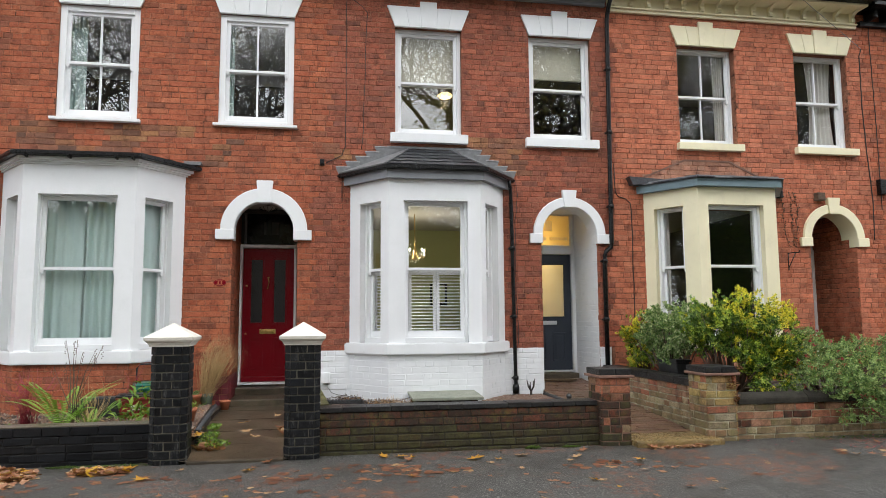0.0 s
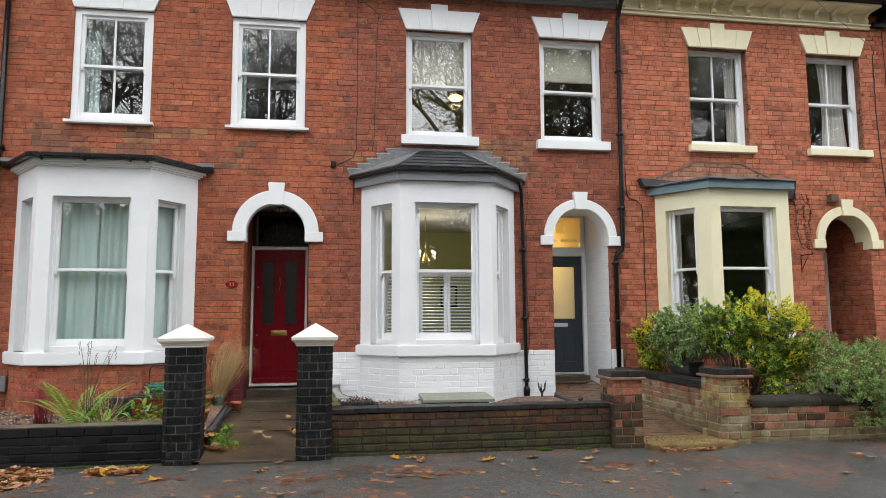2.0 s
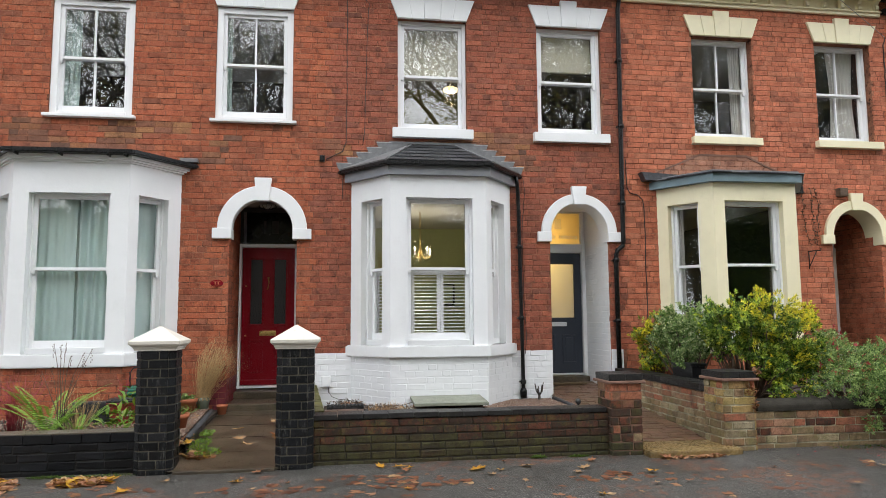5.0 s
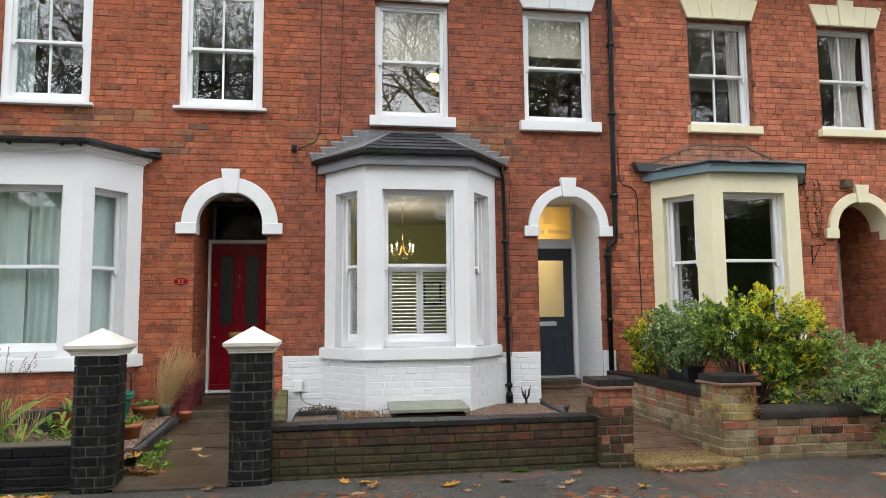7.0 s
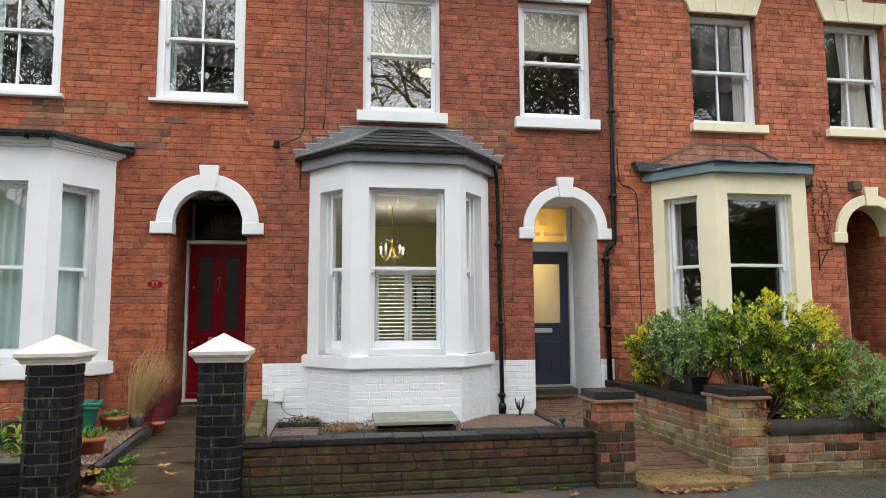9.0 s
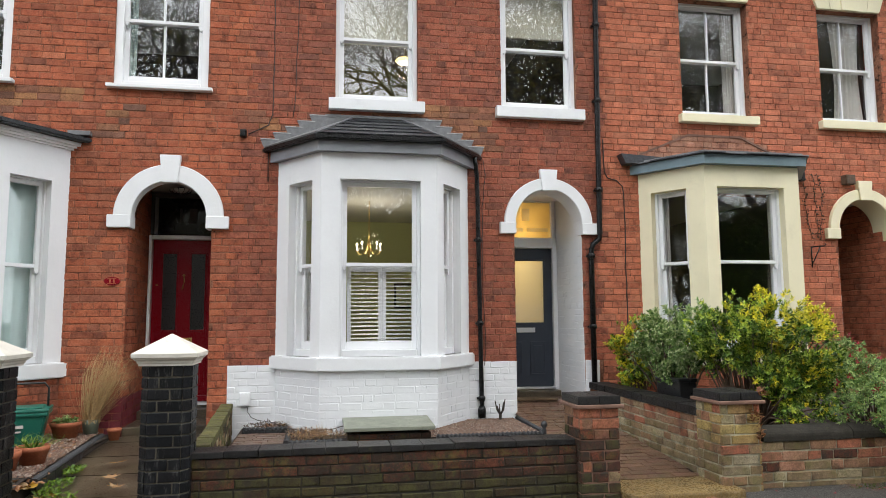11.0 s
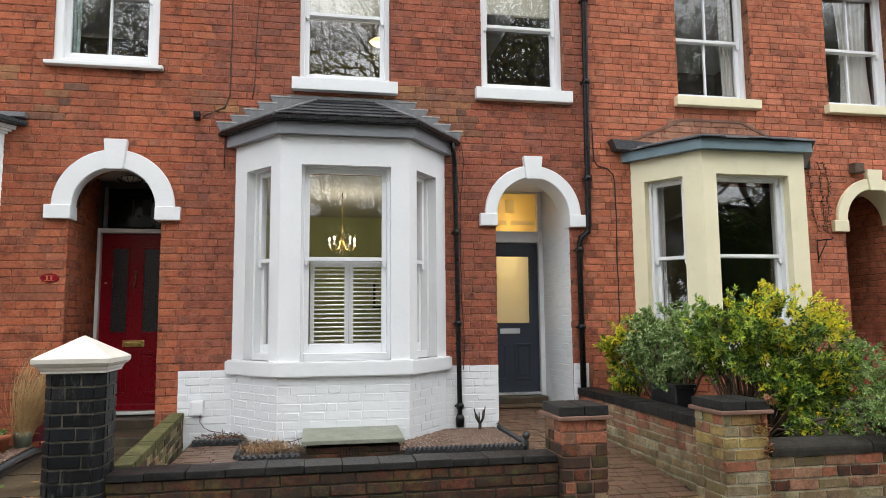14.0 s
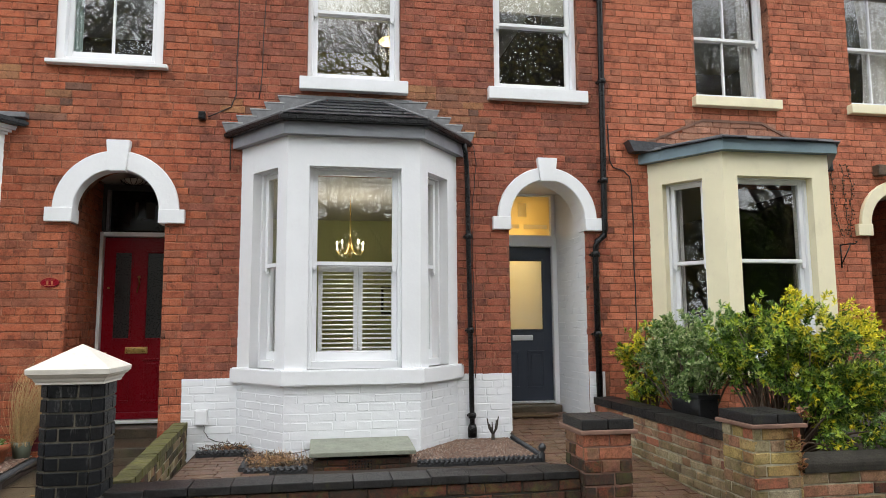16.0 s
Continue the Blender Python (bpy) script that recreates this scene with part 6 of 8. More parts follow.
def blue_pier(x, y):
    """A chamfered blue-brick gate pier with a white pyramid cap."""
    t = thing("gate_pier", Matrix.Translation((x, y, FOOT)), "dark blue-brick gate pier with white pyramid cap", "gate pier", "blue gate piers")
    half, ch, top = 0.168, 0.055, 1.04 - FOOT
    plan = [(-half + ch, -half), (half - ch, -half), (half, -half + ch), (half, half - ch), (half - ch, half), (-half + ch, half), (-half, half - ch), (-half, -half + ch)]
    core = [(px * 0.955, py * 0.955) for px, py in plan]
    part("core", slab(bmesh.new(), core, 0.0, top), MORTAR_PIER, t)
    rows = 14
    h = (top - 0.0) / rows
    for k in range(rows):
        z0, z1 = k * h + 0.005, (k + 1) * h - 0.005
        # each side: one long brick and one short, turning at the chamfer
        for side in range(4):
            rot = Matrix.Rotation(side * math.pi / 2, 4, "Z")
            split = rng.uniform(-0.02, 0.02) + (0.045 if (k + side) % 2 else -0.045)
            for a, b in ((-half + ch, split - 0.005), (split + 0.005, half - ch)):
                bm = worn(boxes((a, b, -half - rng.uniform(0, 0.003), -half + 0.05, z0, z1), bevel=0.005))
                ob = part("brick", bm, BRICK_PIER[0], t)
                ob.matrix_local = rot
            g = 0.004
            c = slab(bmesh.new(), [(half - ch + g, -half), (half, -half + ch - g), (half - 0.05, -half + ch - g), (half - ch + g, -half + 0.05)], z0, z1)
            bmesh.ops.bevel(c, geom=c.edges[:], offset=0.004, segments=1, affect="EDGES")
            ob = part("brick", worn(c), BRICK_PIER[0], t)
            ob.matrix_local = rot
    cap = bmesh.new()
    rings = []
    for r, z in ((0.178, top), (0.178, top + 0.012), (0.186, top + 0.022), (0.19, top + 0.034), (0.205, top + 0.045), (0.209, top + 0.052), (0.218, top + 0.058), (0.22, top + 0.085), (0.215, top + 0.09), (0.004, top + 0.218)):
        rings.append([cap.verts.new((sx * r, sy * r, z)) for sx, sy in ((-1, -1), (1, -1), (1, 1), (-1, 1))])
    for a, b in zip(rings, rings[1:]):
        for i in range(4):
            cap.faces.new((a[i], a[(i + 1) % 4], b[(i + 1) % 4], b[i]))
    cap.faces.new(rings[0][::-1])
    cap.faces.new(rings[-1])
    part("cap", cap, CAPSTONE, t, "off-white pyramid cap with moulded edge")
    return t


blue_pier(0.005, -2.81)
blue_pier(-1.212, -2.81)


def brick_pier(x0, x1, y0, y1, top, bricks, mortar, label, seed, low, mix_in=()):
    t = brick_box("gate_pier", x0, x1, y0, y1, FOOT, top, mortar, bricks, label, "gate pier", ("south", "west"), seed=seed, headers=0.4, course=0.079, low=low, mix_in=mix_in)
    ob = part("cap_slab", boxes((x0 - 0.035, x1 + 0.035, y0 - 0.035, y1 + 0.035, top, top + 0.028), bevel=0.008), MORTAR_OLD, t, "thin crumbling stone slab")
    ob.matrix_world = IDENT
    half = (x0 + x1) / 2
    for a, b in ((x0 - 0.015, half - 0.003), (half + 0.003, x1 + 0.015)):
        ob = part("cap_brick", boxes((a, b, y0 - 0.015, y1 + 0.015, top + 0.028, top + 0.094), bevel=0.008), BRICK_COPE[0], t)
        ob.matrix_world = IDENT
    return t


brick_pier(3.035, 3.355, -2.92, -2.58, 0.655, BRICK_OLD, MORTAR_OLD, "weathered red and buff brick gate pier with dark cap", 8, (0.16, BRICK_GREEN), (BRICK_LICHEN, BRICK_BUFF, BRICK_GREEN))
brick_pier(4.225, 4.57, -2.92, -2.55, 0.655, BRICK_YELLOW, MORTAR_GREY, "yellow-stained buff brick gate pier with dark cap", 9, (0.3, BRICK_LICHEN), (BRICK_LICHEN, BRICK_BUFF))


# ---- garden floors ----
def sloped(name, x0, x1, pts, material, label, category, rough=0.0, step=0.12):
    """A strip of ground from a list of (y, z), with a thickness down to the pavement."""
    nx = max(2, int((x1 - x0) / step))
    verts, faces = [], []
    ys = []
    for (ya, za), (yb, zb) in zip(pts, pts[1:]):
        n = max(1, int(abs(yb - ya) / step))
        ys += [(ya + (yb - ya) * k / n, za + (zb - za) * k / n) for k in range(n)]
    ys.append(pts[-1])
    for y, z in ys:
        for i in range(nx + 1):
            x = x0 + (x1 - x0) * i / nx
            dz = rough * noise.noise(Vector((x * 3.1, y * 3.1, 1.7))) + rough * 0.5 * noise.noise(Vector((x * 9, y * 9, 4.2)))
            verts.append((x, y, z + dz))
    for j in range(len(ys) - 1):
        for i in range(nx):
            k = j * (nx + 1) + i
            faces.append((k, k + 1, k + nx + 2, k + nx + 1))
    ob = data_object(name, verts, faces, material, smooth=True)
    return tagged(ob, label, category, kind="structure")


sloped("path_bed", -1.27, 0.05, [(-2.95, -0.03), (0.0, 0.09), (0.05, 0.09)], MORTAR_DARK, "dirty bed under the concrete path", "path", 0.004)
for ya, yb in ((-2.98, -2.31), (-2.295, -1.62), (-1.605, -0.93), (-0.915, -0.31), (-0.295, 0.05)):
    sloped("path_slab", -1.27, 0.05, [(y, -0.012 + (y + 2.98) * 0.041 + rng.uniform(-0.003, 0.003)) for y in (ya, (ya + yb) / 2, yb)], CONCRETE, "wet mossy concrete path slab to the red door", "path", 0.008)
tagged(mesh_object("path_edge", boxes((-1.035, -0.16, -3.0, -2.9, -0.1, -0.008), bevel=0.01), CONCRETE), "pale worn concrete edge of the path", "path", kind="structure")
sloped("flower_bed", -6.4, -1.13, [(-2.64, 0.15), (-1.5, 0.15), (-0.02, 0.15)], SOIL, "dark soil of the front garden bed", "soil", 0.03)
tagged(mesh_object("bed_edge", boxes((-1.5, -1.14, -2.63, -0.02, -0.1, 0.125), bevel=0.02), SOIL), "dark soil edge of the flower bed", "soil", kind="structure")
sloped("garden_ground", 0.2, 3.35, [(-2.64, 0.14), (-0.02, 0.15)], SOIL, "dark soil of the small front garden", "soil", 0.01)
sloped("garden_ground", 4.47, 10.5, [(-2.64, 0.34), (-0.02, 0.36)], SOIL, "dark soil of the raised front garden", "soil", 0.03)
sloped("path_bed", 3.34, 4.28, [(-2.7, -0.005), (-1.0, 0.12), (0.0, 0.222), (1.0, 0.322)], MORTAR_DARK, "dirty bed under the brick path", "path", 0.004)


def paving(name, x0, x1, y0, y1, height, label, seed, unit=0.22, course=0.108, turn=False):
    """Flat paving bricks, each its own piece."""
    t = thing(name, Matrix.Translation(((x0 + x1) / 2, y0, height(y0))), label, "paving", kind="structure")
    rects = courses(x0, x1, y0, y1, lambda v: [], seed, course, unit, 0.01, 0.12)
    for u0, u1, v0, v1 in rects[:300]:
        y = (v0 + v1) / 2
        w, h = u1 - u0, v1 - v0
        ob = part("paver", boxes((-w / 2, w / 2, -h / 2, h / 2, -0.04, 0.0), bevel=0.005), BRICK_PAVE[0], t)
        slope = math.atan2(height(y + 0.1) - height(y - 0.1), 0.2)
        ob.matrix_world = Matrix.Translation(((u0 + u1) / 2, y, height(y) + 0.016 + rng.uniform(-0.003, 0.003))) @ Matrix.Rotation(slope, 4, "X") @ Matrix.Rotation(rng.uniform(-0.01, 0.01), 4, "Y")
    return t


def path_level(y):
    return -0.005 + (y + 2.7) * 0.0735 if y < -1.0 else 0.12 + min(y + 1.0, 2.0) * 0.106


paving("brick_path", 3.36, 4.26, -2.55, 0.78, path_level, "wet dark red brick path to the blue-grey door", 21)
paving("brick_patio", 0.22, 0.98, -2.62, -0.42, lambda y: 0.145, "wet dark brick paving in the small garden", 22)
tagged(mesh_object("path_step", boxes((3.36, 4.33, -3.06, -2.56, -0.06, 0.022), bevel=0.02), STONE), "worn yellow-brown sandstone threshold slab of the path", "step", kind="structure")


def pebbles(name, inside, x0, x1, y0, y1, z, count, size, material, label, seed):
    r = random.Random(seed)
    verts, faces = [], []
    made = 0
    while made < count:
        x, y = r.uniform(x0, x1), r.uniform(y0, y1)
        if not inside(x, y):
            continue
        made += 1
        s = size * r.uniform(0.5, 1.3)
        a = r.uniform(0, 6.28)
        k = len(verts)
        for dx, dy, dz in ((1, 0, 0), (0, 1, 0), (-1, 0, 0), (0, -1, 0), (0.1, 0.1, 0.7)):
            verts.append((x + s * (dx * math.cos(a) - dy * 0.8 * math.sin(a)), y + s * (dx * math.sin(a) + dy * 0.8 * math.cos(a)), z + r.uniform(-0.004, 0.008) + s * dz))
        faces += [(k, k + 1, k + 4), (k + 1, k + 2, k + 4), (k + 2, k + 3, k + 4), (k + 3, k, k + 4)]
    ob = data_object(name, verts, faces, material)
    return tagged(ob, label, "gravel", kind="stuff")


pebbles("gravel", lambda x, y: y < -0.05 and not (x < 2.83 and y > -0.62 + (x - 2.3) * 1.2), 2.16, 3.3, -1.13, -0.03, 0.178, 6500, 0.013, GRAVEL, "pinkish-grey gravel bed beside the bay", 31)
tagged(mesh_object("gravel_bed", boxes((2.14, 3.32, -1.14, -0.03, 0.1, 0.178)), SOIL), "packed gravel base", "gravel", kind="structure")
pebbles("gravel", lambda x, y: x < -1.115 - 0.07 * (y + 2.24), -1.95, -1.08, -2.2, -0.05, 0.165, 6500, 0.016, GRAVEL, "brown gravel among the pots", 32)
pebbles("gravel", lambda x, y: True, -4.3, -1.95, -1.9, -0.1, 0.165, 4200, 0.015, GRAVEL, "brown gravel in the garden bed", 33)


def rope_edging(p, q, z, label="black rope-top edging tile"):
    """Low edging tiles with a twisted top."""
    p, q = Vector((*p, z)), Vector((*q, z))
    d = (q - p).normalized()
    length = (q - p).length
    n = max(1, round(length / 0.23))
    for k in range(n):
        a, b = p + d * (length * k / n + 0.003), p + d * (length * (k + 1) / n - 0.003)
        mid = (a + b) / 2
        ang = math.atan2(d.y, d.x)
        t = thing("edging_tile", Matrix.Translation(mid) @ Matrix.Rotation(ang, 4, "Z"), label, "edging", "rope edging tiles")
        w = (b - a).length
        part("tile", boxes((-w / 2, w / 2, -0.02, 0.02, -0.1, 0.05), bevel=0.006), EDGING, t)
        bm = bmesh.new()
        turns = 5
        rings = []
        for i in range(31):
            x = -w / 2 + w * i / 30
            ph = 2 * math.pi * turns * i / 30
            rings.append([bm.verts.new((x, math.cos(s) * (0.024 + 0.007 * math.cos(2 * s + ph)), 0.06 + math.sin(s) * (0.024 + 0.007 * math.cos(2 * s + ph)))) for s in [2 * math.pi * j / 10 for j in range(10)]])
        for r0, r1 in zip(rings, rings[1:]):
            for j in range(10):
                bm.faces.new((r0[j], r0[(j + 1) % 10], r1[(j + 1) % 10], r1[j]))
        bm.faces.new(rings[0][::-1])
        bm.faces.new(rings[-1])
        part("rope", bm, EDGING, t)


rope_edging((2.2, -1.17), (3.3, -1.17), 0.125)
rope_edging((3.33, -1.12), (3.36, -0.05), 0.125)
rope_edging((0.24, -0.36), (0.72, -0.36), 0.13)
rope_edging((0.74, -0.42), (0.74, -1.15), 0.12)
rope_edging((0.76, -1.2), (1.28, -1.2), 0.12)
rope_edging((-1.075, -2.24), (-1.215, -0.12), 0.085)
finial = thing("edging_post", Matrix.Translation((3.32, -1.17, 0.12)), "small black edging corner post with ball top", "edging")
part("post", lathe(bmesh.new(), [(0.025, 0.0), (0.025, 0.1), (0.015, 0.115), (0.034, 0.14), (0.036, 0.16), (0.02, 0.185), (0.003, 0.19)], 14), EDGING, finial)


def slab_cover():
    t = brick_box("light_well", 1.33, 2.15, -1.15, -0.64, 0.12, 0.235, MORTAR_DARK, BRICK_OLD, "brick light well under a grey-green stone slab", "light well", ("south",), seed=12, course=0.057)
    bm = boxes((1.29, 2.19, -1.2, -0.63, 0.262, 0.298), bevel=0.006)
    for v in bm.verts:
        v.co.z += (v.co.y + 1.2) * 0.05 + 0.006 * noise.noise(v.co * 5)
    ob = part("slab", bm, SLAB, t, "grey-green stone slab with chipped edge")
    ob.matrix_world = IDENT
    for a in (1.36, 1.70, 2.04):
        ob = part("packer", boxes((a, a + 0.09, -1.13, -1.0, 0.235, 0.266), bevel=0.004), BRICK_OLD[0], t)
        ob.matrix_world = IDENT
    # small black blocks on the face stand in for the air brick's shaded holes
    bm = bmesh.new()
    for i in range(8):
        for j in range(4):
            box(bm, 1.62 + i * 0.026, 1.633 + i * 0.026, -1.158, -1.15, 0.133 + j * 0.024, 0.146 + j * 0.024)
    ob = part("air_brick", bm, BLACK, t)
    ob.matrix_world = IDENT
    ob = part("air_brick_face", boxes((1.61, 1.84, -1.156, -1.14, 0.125, 0.232), bevel=0.003), BRICK_OLD[0], t)
    ob.matrix_world = IDENT


slab_cover()


# ---- loose garden things ----
def flower_pot(x, y, z, r, h, material, label, rim=True):
    t = thing("plant_pot", Matrix.Translation((x, y, z)), label, "plant pot")
    prof = [(r * 0.68, 0.0), (r * 0.93, h * 0.76)]
    if rim:
        prof += [(r, h * 0.77), (r * 1.03, h)]
    else:
        prof += [(r, h)]
    prof += [(r * 0.9, h), (r * 0.86, h * 0.85), (0.005, h * 0.84)]
    part("body", lathe(bmesh.new(), prof, 24), material, t)
    part("compost", lathe(bmesh.new(), [(0.004, h * 0.84), (r * 0.85, h * 0.845), (r * 0.5, h * 0.9), (0.004, h * 0.91)], 16), SOIL, t)
    return t


flower_pot(-1.505, -0.33, 0.14, 0.145, 0.19, TERRACOTTA, "large terracotta pot with a grey succulent")
flower_pot(-1.33, -0.13, 0.14, 0.09, 0.18, POT_GREEN, "sage green glazed pot of dry grass", False)
flower_pot(-1.09, -0.14, 0.1, 0.07, 0.12, TERRACOTTA, "small pale terracotta pot on the path")
flower_pot(-1.30, -1.68, 0.14, 0.125, 0.18, TERRACOTTA, "terracotta pot with strappy green leaves")
flower_pot(-1.42, -1.95, 0.14, 0.13, 0.18, TERRACOTTA, "terracotta pot of bare compost")


def recycling_box(x, y, z, turn, material, lid, label, handle):
    t = thing("recycling_box", Matrix.Translation((x, y, z)) @ Matrix.Rotation(turn, 4, "Z") @ Matrix.Scale(1.0 if handle else 0.78, 4), label, "recycling box")
    bm = bmesh.new()
    lo = [bm.verts.new((sx * 0.2, sy * 0.14, 0.0)) for sx, sy in ((-1, -1), (1, -1), (1, 1), (-1, 1))]
    hi = [bm.verts.new((sx * 0.26, sy * 0.19, 0.34)) for sx, sy in ((-1, -1), (1, -1), (1, 1), (-1, 1))]
    bm.faces.new(lo[::-1])
    bm.faces.new(hi)
    for i in range(4):
        bm.faces.new((lo[i], lo[(i + 1) % 4], hi[(i + 1) % 4], hi[i]))
    bmesh.ops.bevel(bm, geom=bm.edges[:], offset=0.02, segments=2, affect="EDGES")
    part("body", bm, material, t)
    part("rim", boxes((-0.275, 0.275, -0.205, 0.205, 0.31, 0.345), bevel=0.01), material, t)
    part("lid", boxes((-0.28, 0.28, -0.21, 0.21, 0.346, 0.375), (-0.22, 0.22, -0.15, 0.15, 0.37, 0.39), bevel=0.012), lid, t)
    part("logo", boxes((-0.07, 0.07, -0.187, -0.178, 0.2, 0.23), (-0.05, 0.05, -0.182, -0.172, 0.16, 0.175), bevel=0.002), CURTAIN_WHITE, t, "faded pale printed bars")
    if handle:
        part("handle", tube(bmesh.new(), [(-0.24, 0.1, 0.33), (-0.24, 0.12, 0.55), (-0.2, 0.125, 0.6), (0.2, 0.125, 0.6), (0.24, 0.12, 0.55), (0.24, 0.1, 0.33)], 0.011, 8), PLASTIC_BLACK, t, "raised black wire handle")


recycling_box(-1.83, -0.66, 0.14, 0.25, PLASTIC_GREEN, PLASTIC_GREEN, "green plastic recycling box with raised black handle", True)
recycling_box(-1.93, -1.17, 0.14, 0.15, PLASTIC_RED, PLASTIC_BLACK, "red plastic recycling box with black lid", False)

planter = thing("planter_box", Matrix.Translation((4.66, -1.42, 0.36)) @ Matrix.Rotation(radians(90), 4, "Z"), "black plastic trough planter on the boundary wall", "planter")
part("trough", boxes((-0.24, 0.24, -0.09, 0.09, 0.0, 0.38), bevel=0.015), PLASTIC_BLACK, planter)
part("rim", boxes((-0.255, 0.255, -0.105, 0.105, 0.35, 0.385), bevel=0.008), PLASTIC_BLACK, planter)
for k, (x, y, rz) in enumerate(((-2.55, -0.85, 0.2), (-2.15, -0.75, -0.3), (-2.35, -1.05, 0.1))):
    rock = thing("stone_block", Matrix.Translation((x, y, 0.14)) @ Matrix.Rotation(rz, 4, "Z"), "dark slate-grey edging stone leaning in the bed", "stone", "dark bed stones")
    part("block", boxes((-0.22, 0.22, -0.06, 0.06, 0.0, 0.16 + 0.05 * k), bevel=0.02), EDGING, rock)

# ---- plants ----
def leaf_quads(verts, faces, slots, slot, p, d, n, length, width, fold=0.25):
    """One pointed leaf: two folded halves, four triangles."""
    d = d.normalized()
    side = d.cross(n)
    side = side.normalized() if side.length > 1e-5 else d.orthogonal().normalized()
    up = side.cross(d)
    k = len(verts)
    mid = p + d * length * 0.5
    for v in (p, mid + side * width / 2 + up * fold * width, p + d * length - up * 0.1 * length, mid - side * width / 2 + up * fold * width, mid):
        verts.append(tuple(v))
    faces += [(k, k + 1, k + 4), (k + 1, k + 2, k + 4), (k + 2, k + 3, k + 4), (k + 3, k, k + 4)]
    slots += [slot] * 4


def shrub(name, label, base, blobs, leaves, length, width, materials, pick, stem_mat, stems=26, seed=1, lean=0.5, category="shrub", tuft=9, gap=-0.08, floor=None):
    """A shrub of leaf rosettes at the ends of twigs; blobs are (centre, radii) that fill its outline."""
    r = random.Random(seed)
    t = thing(name, Matrix.Translation(base), label, category)
    o = Vector(base)
    low = o.z + 0.03 if floor is None else floor
    verts, faces, slots = [], [], []
    weights = [b[1][0] * b[1][1] + b[1][1] * b[1][2] + b[1][0] * b[1][2] for b in blobs]
    tips = []
    while len(tips) < leaves // tuft:
        c, rad = r.choices(blobs, weights)[0]
        v = Vector((r.gauss(0, 1), r.gauss(0, 1), r.gauss(0, 1))).normalized()
        q = (0.55 + 0.5 * r.random() ** 0.6) * (1.18 if r.random() < 0.12 else 1.0)
        w = Vector((v.x * rad[0], v.y * rad[1], v.z * rad[2])) * q
        p = Vector(c) + w
        p += v * (0.16 * noise.noise(p * 3.3) + 0.08 * noise.noise(p * 8.0))
        if noise.noise(p * 5.0 + Vector((seed, 0, 0))) < gap:
            continue
        if p.z < low:
            continue
        d = (v + Vector((0, 0, lean))).normalized()
        tips.append((p, d, q))
        for _ in range(3):
            s = p + Vector((r.gauss(0, 0.03), r.gauss(0, 0.03), r.gauss(0, 0.03))) - d * r.uniform(0.0, 0.06)
            if s.z > low:
                tips.append((s, (d + Vector((r.gauss(0, 0.4), r.gauss(0, 0.4), r.gauss(0, 0.3)))).normalized(), q))
    for p, v, q in tips:
        slot = pick(r, p, q)
        for k in range(tuft):
            a = 2.4 * k + r.uniform(-0.4, 0.4)
            ortho = v.orthogonal().normalized()
            ring = Matrix.Rotation(a, 3, v) @ ortho
            f = k / tuft
            d = v * (0.15 + 1.1 * f) + ring * (1.0 - 0.55 * f)
            leaf_quads(verts, faces, slots, slot if r.random() < 0.85 else 0, p - o - v * length * 0.7 * (1 - f), d, v, length * r.uniform(0.7, 1.15), width * r.uniform(0.8, 1.2))
    leaf = data_object("foliage", verts, faces, materials, t, slots)
    tagged(leaf, kind="stuff")
    for k in range(stems):
        p, v, q = r.choice(tips)
        a = Vector((o.x + (p.x - o.x) * 0.25 + r.uniform(-0.05, 0.05), o.y + (p.y - o.y) * 0.25 + r.uniform(-0.05, 0.05), o.z))
        b = a.lerp(p, 0.55) + Vector((r.uniform(-0.06, 0.06), r.uniform(-0.06, 0.06), 0.06))
        part("stem", tube(bmesh.new(), [a - o, b - o, p - o], [0.011, 0.008, 0.003], 5), stem_mat, t)
    return t


def golden(r, p, q):
    """Yellow tips in the sunniest part of the bush, lime shoots over the rest, dark green within."""
    high, right = max(0, min(1, (p.z - 1.0) / 0.4)), max(0, min(1, (p.x - 4.75) / 0.5))
    outer = 1.0 if q > 0.82 else 0.25
    patch = 0.45 + 1.5 * max(0.0, noise.noise(p * 3.2) + 0.25)
    if r.random() < outer * patch * (0.1 + 1.1 * high * right + 0.16 * right):
        return 1
    return 2 if r.random() < outer * 0.42 else 0


shrub("euonymus_bush", "large green and golden variegated evergreen bush", (5.0, -2.15, 0.34),
      [((4.78, -2.2, 1.16), (0.36, 0.4, 0.30)), ((5.15, -2.2, 1.26), (0.42, 0.42, 0.33)), ((5.45, -2.3, 0.98), (0.36, 0.38, 0.42)), ((5.1, -2.35, 0.82), (0.3, 0.25, 0.26)), ((5.3, -2.5, 0.75), (0.3, 0.22, 0.32)), ((4.78, -2.1, 1.2), (0.26, 0.3, 0.22))],
      40000, 0.044, 0.0165, [LEAF_GREEN, LEAF_YELLOW, LEAF_LIME], golden, TWIG, 120, 41, gap=0.0)
shrub("variegated_bush", "grey-green cream-edged variegated bush", (4.85, -1.1, 0.35),
      [((4.68, -1.72, 1.12), (0.25, 0.36, 0.28)), ((4.7, -1.1, 1.08), (0.27, 0.46, 0.3)), ((4.66, -1.4, 1.26), (0.16, 0.34, 0.15)), ((4.8, -0.72, 1.0), (0.26, 0.3, 0.32)), ((4.7, -1.3, 0.82), (0.2, 0.35, 0.16))],
      12000, 0.05, 0.024, [LEAF_SILVER, LEAF_SILVER], lambda r, p, q: 0, TWIG, 70, 42)
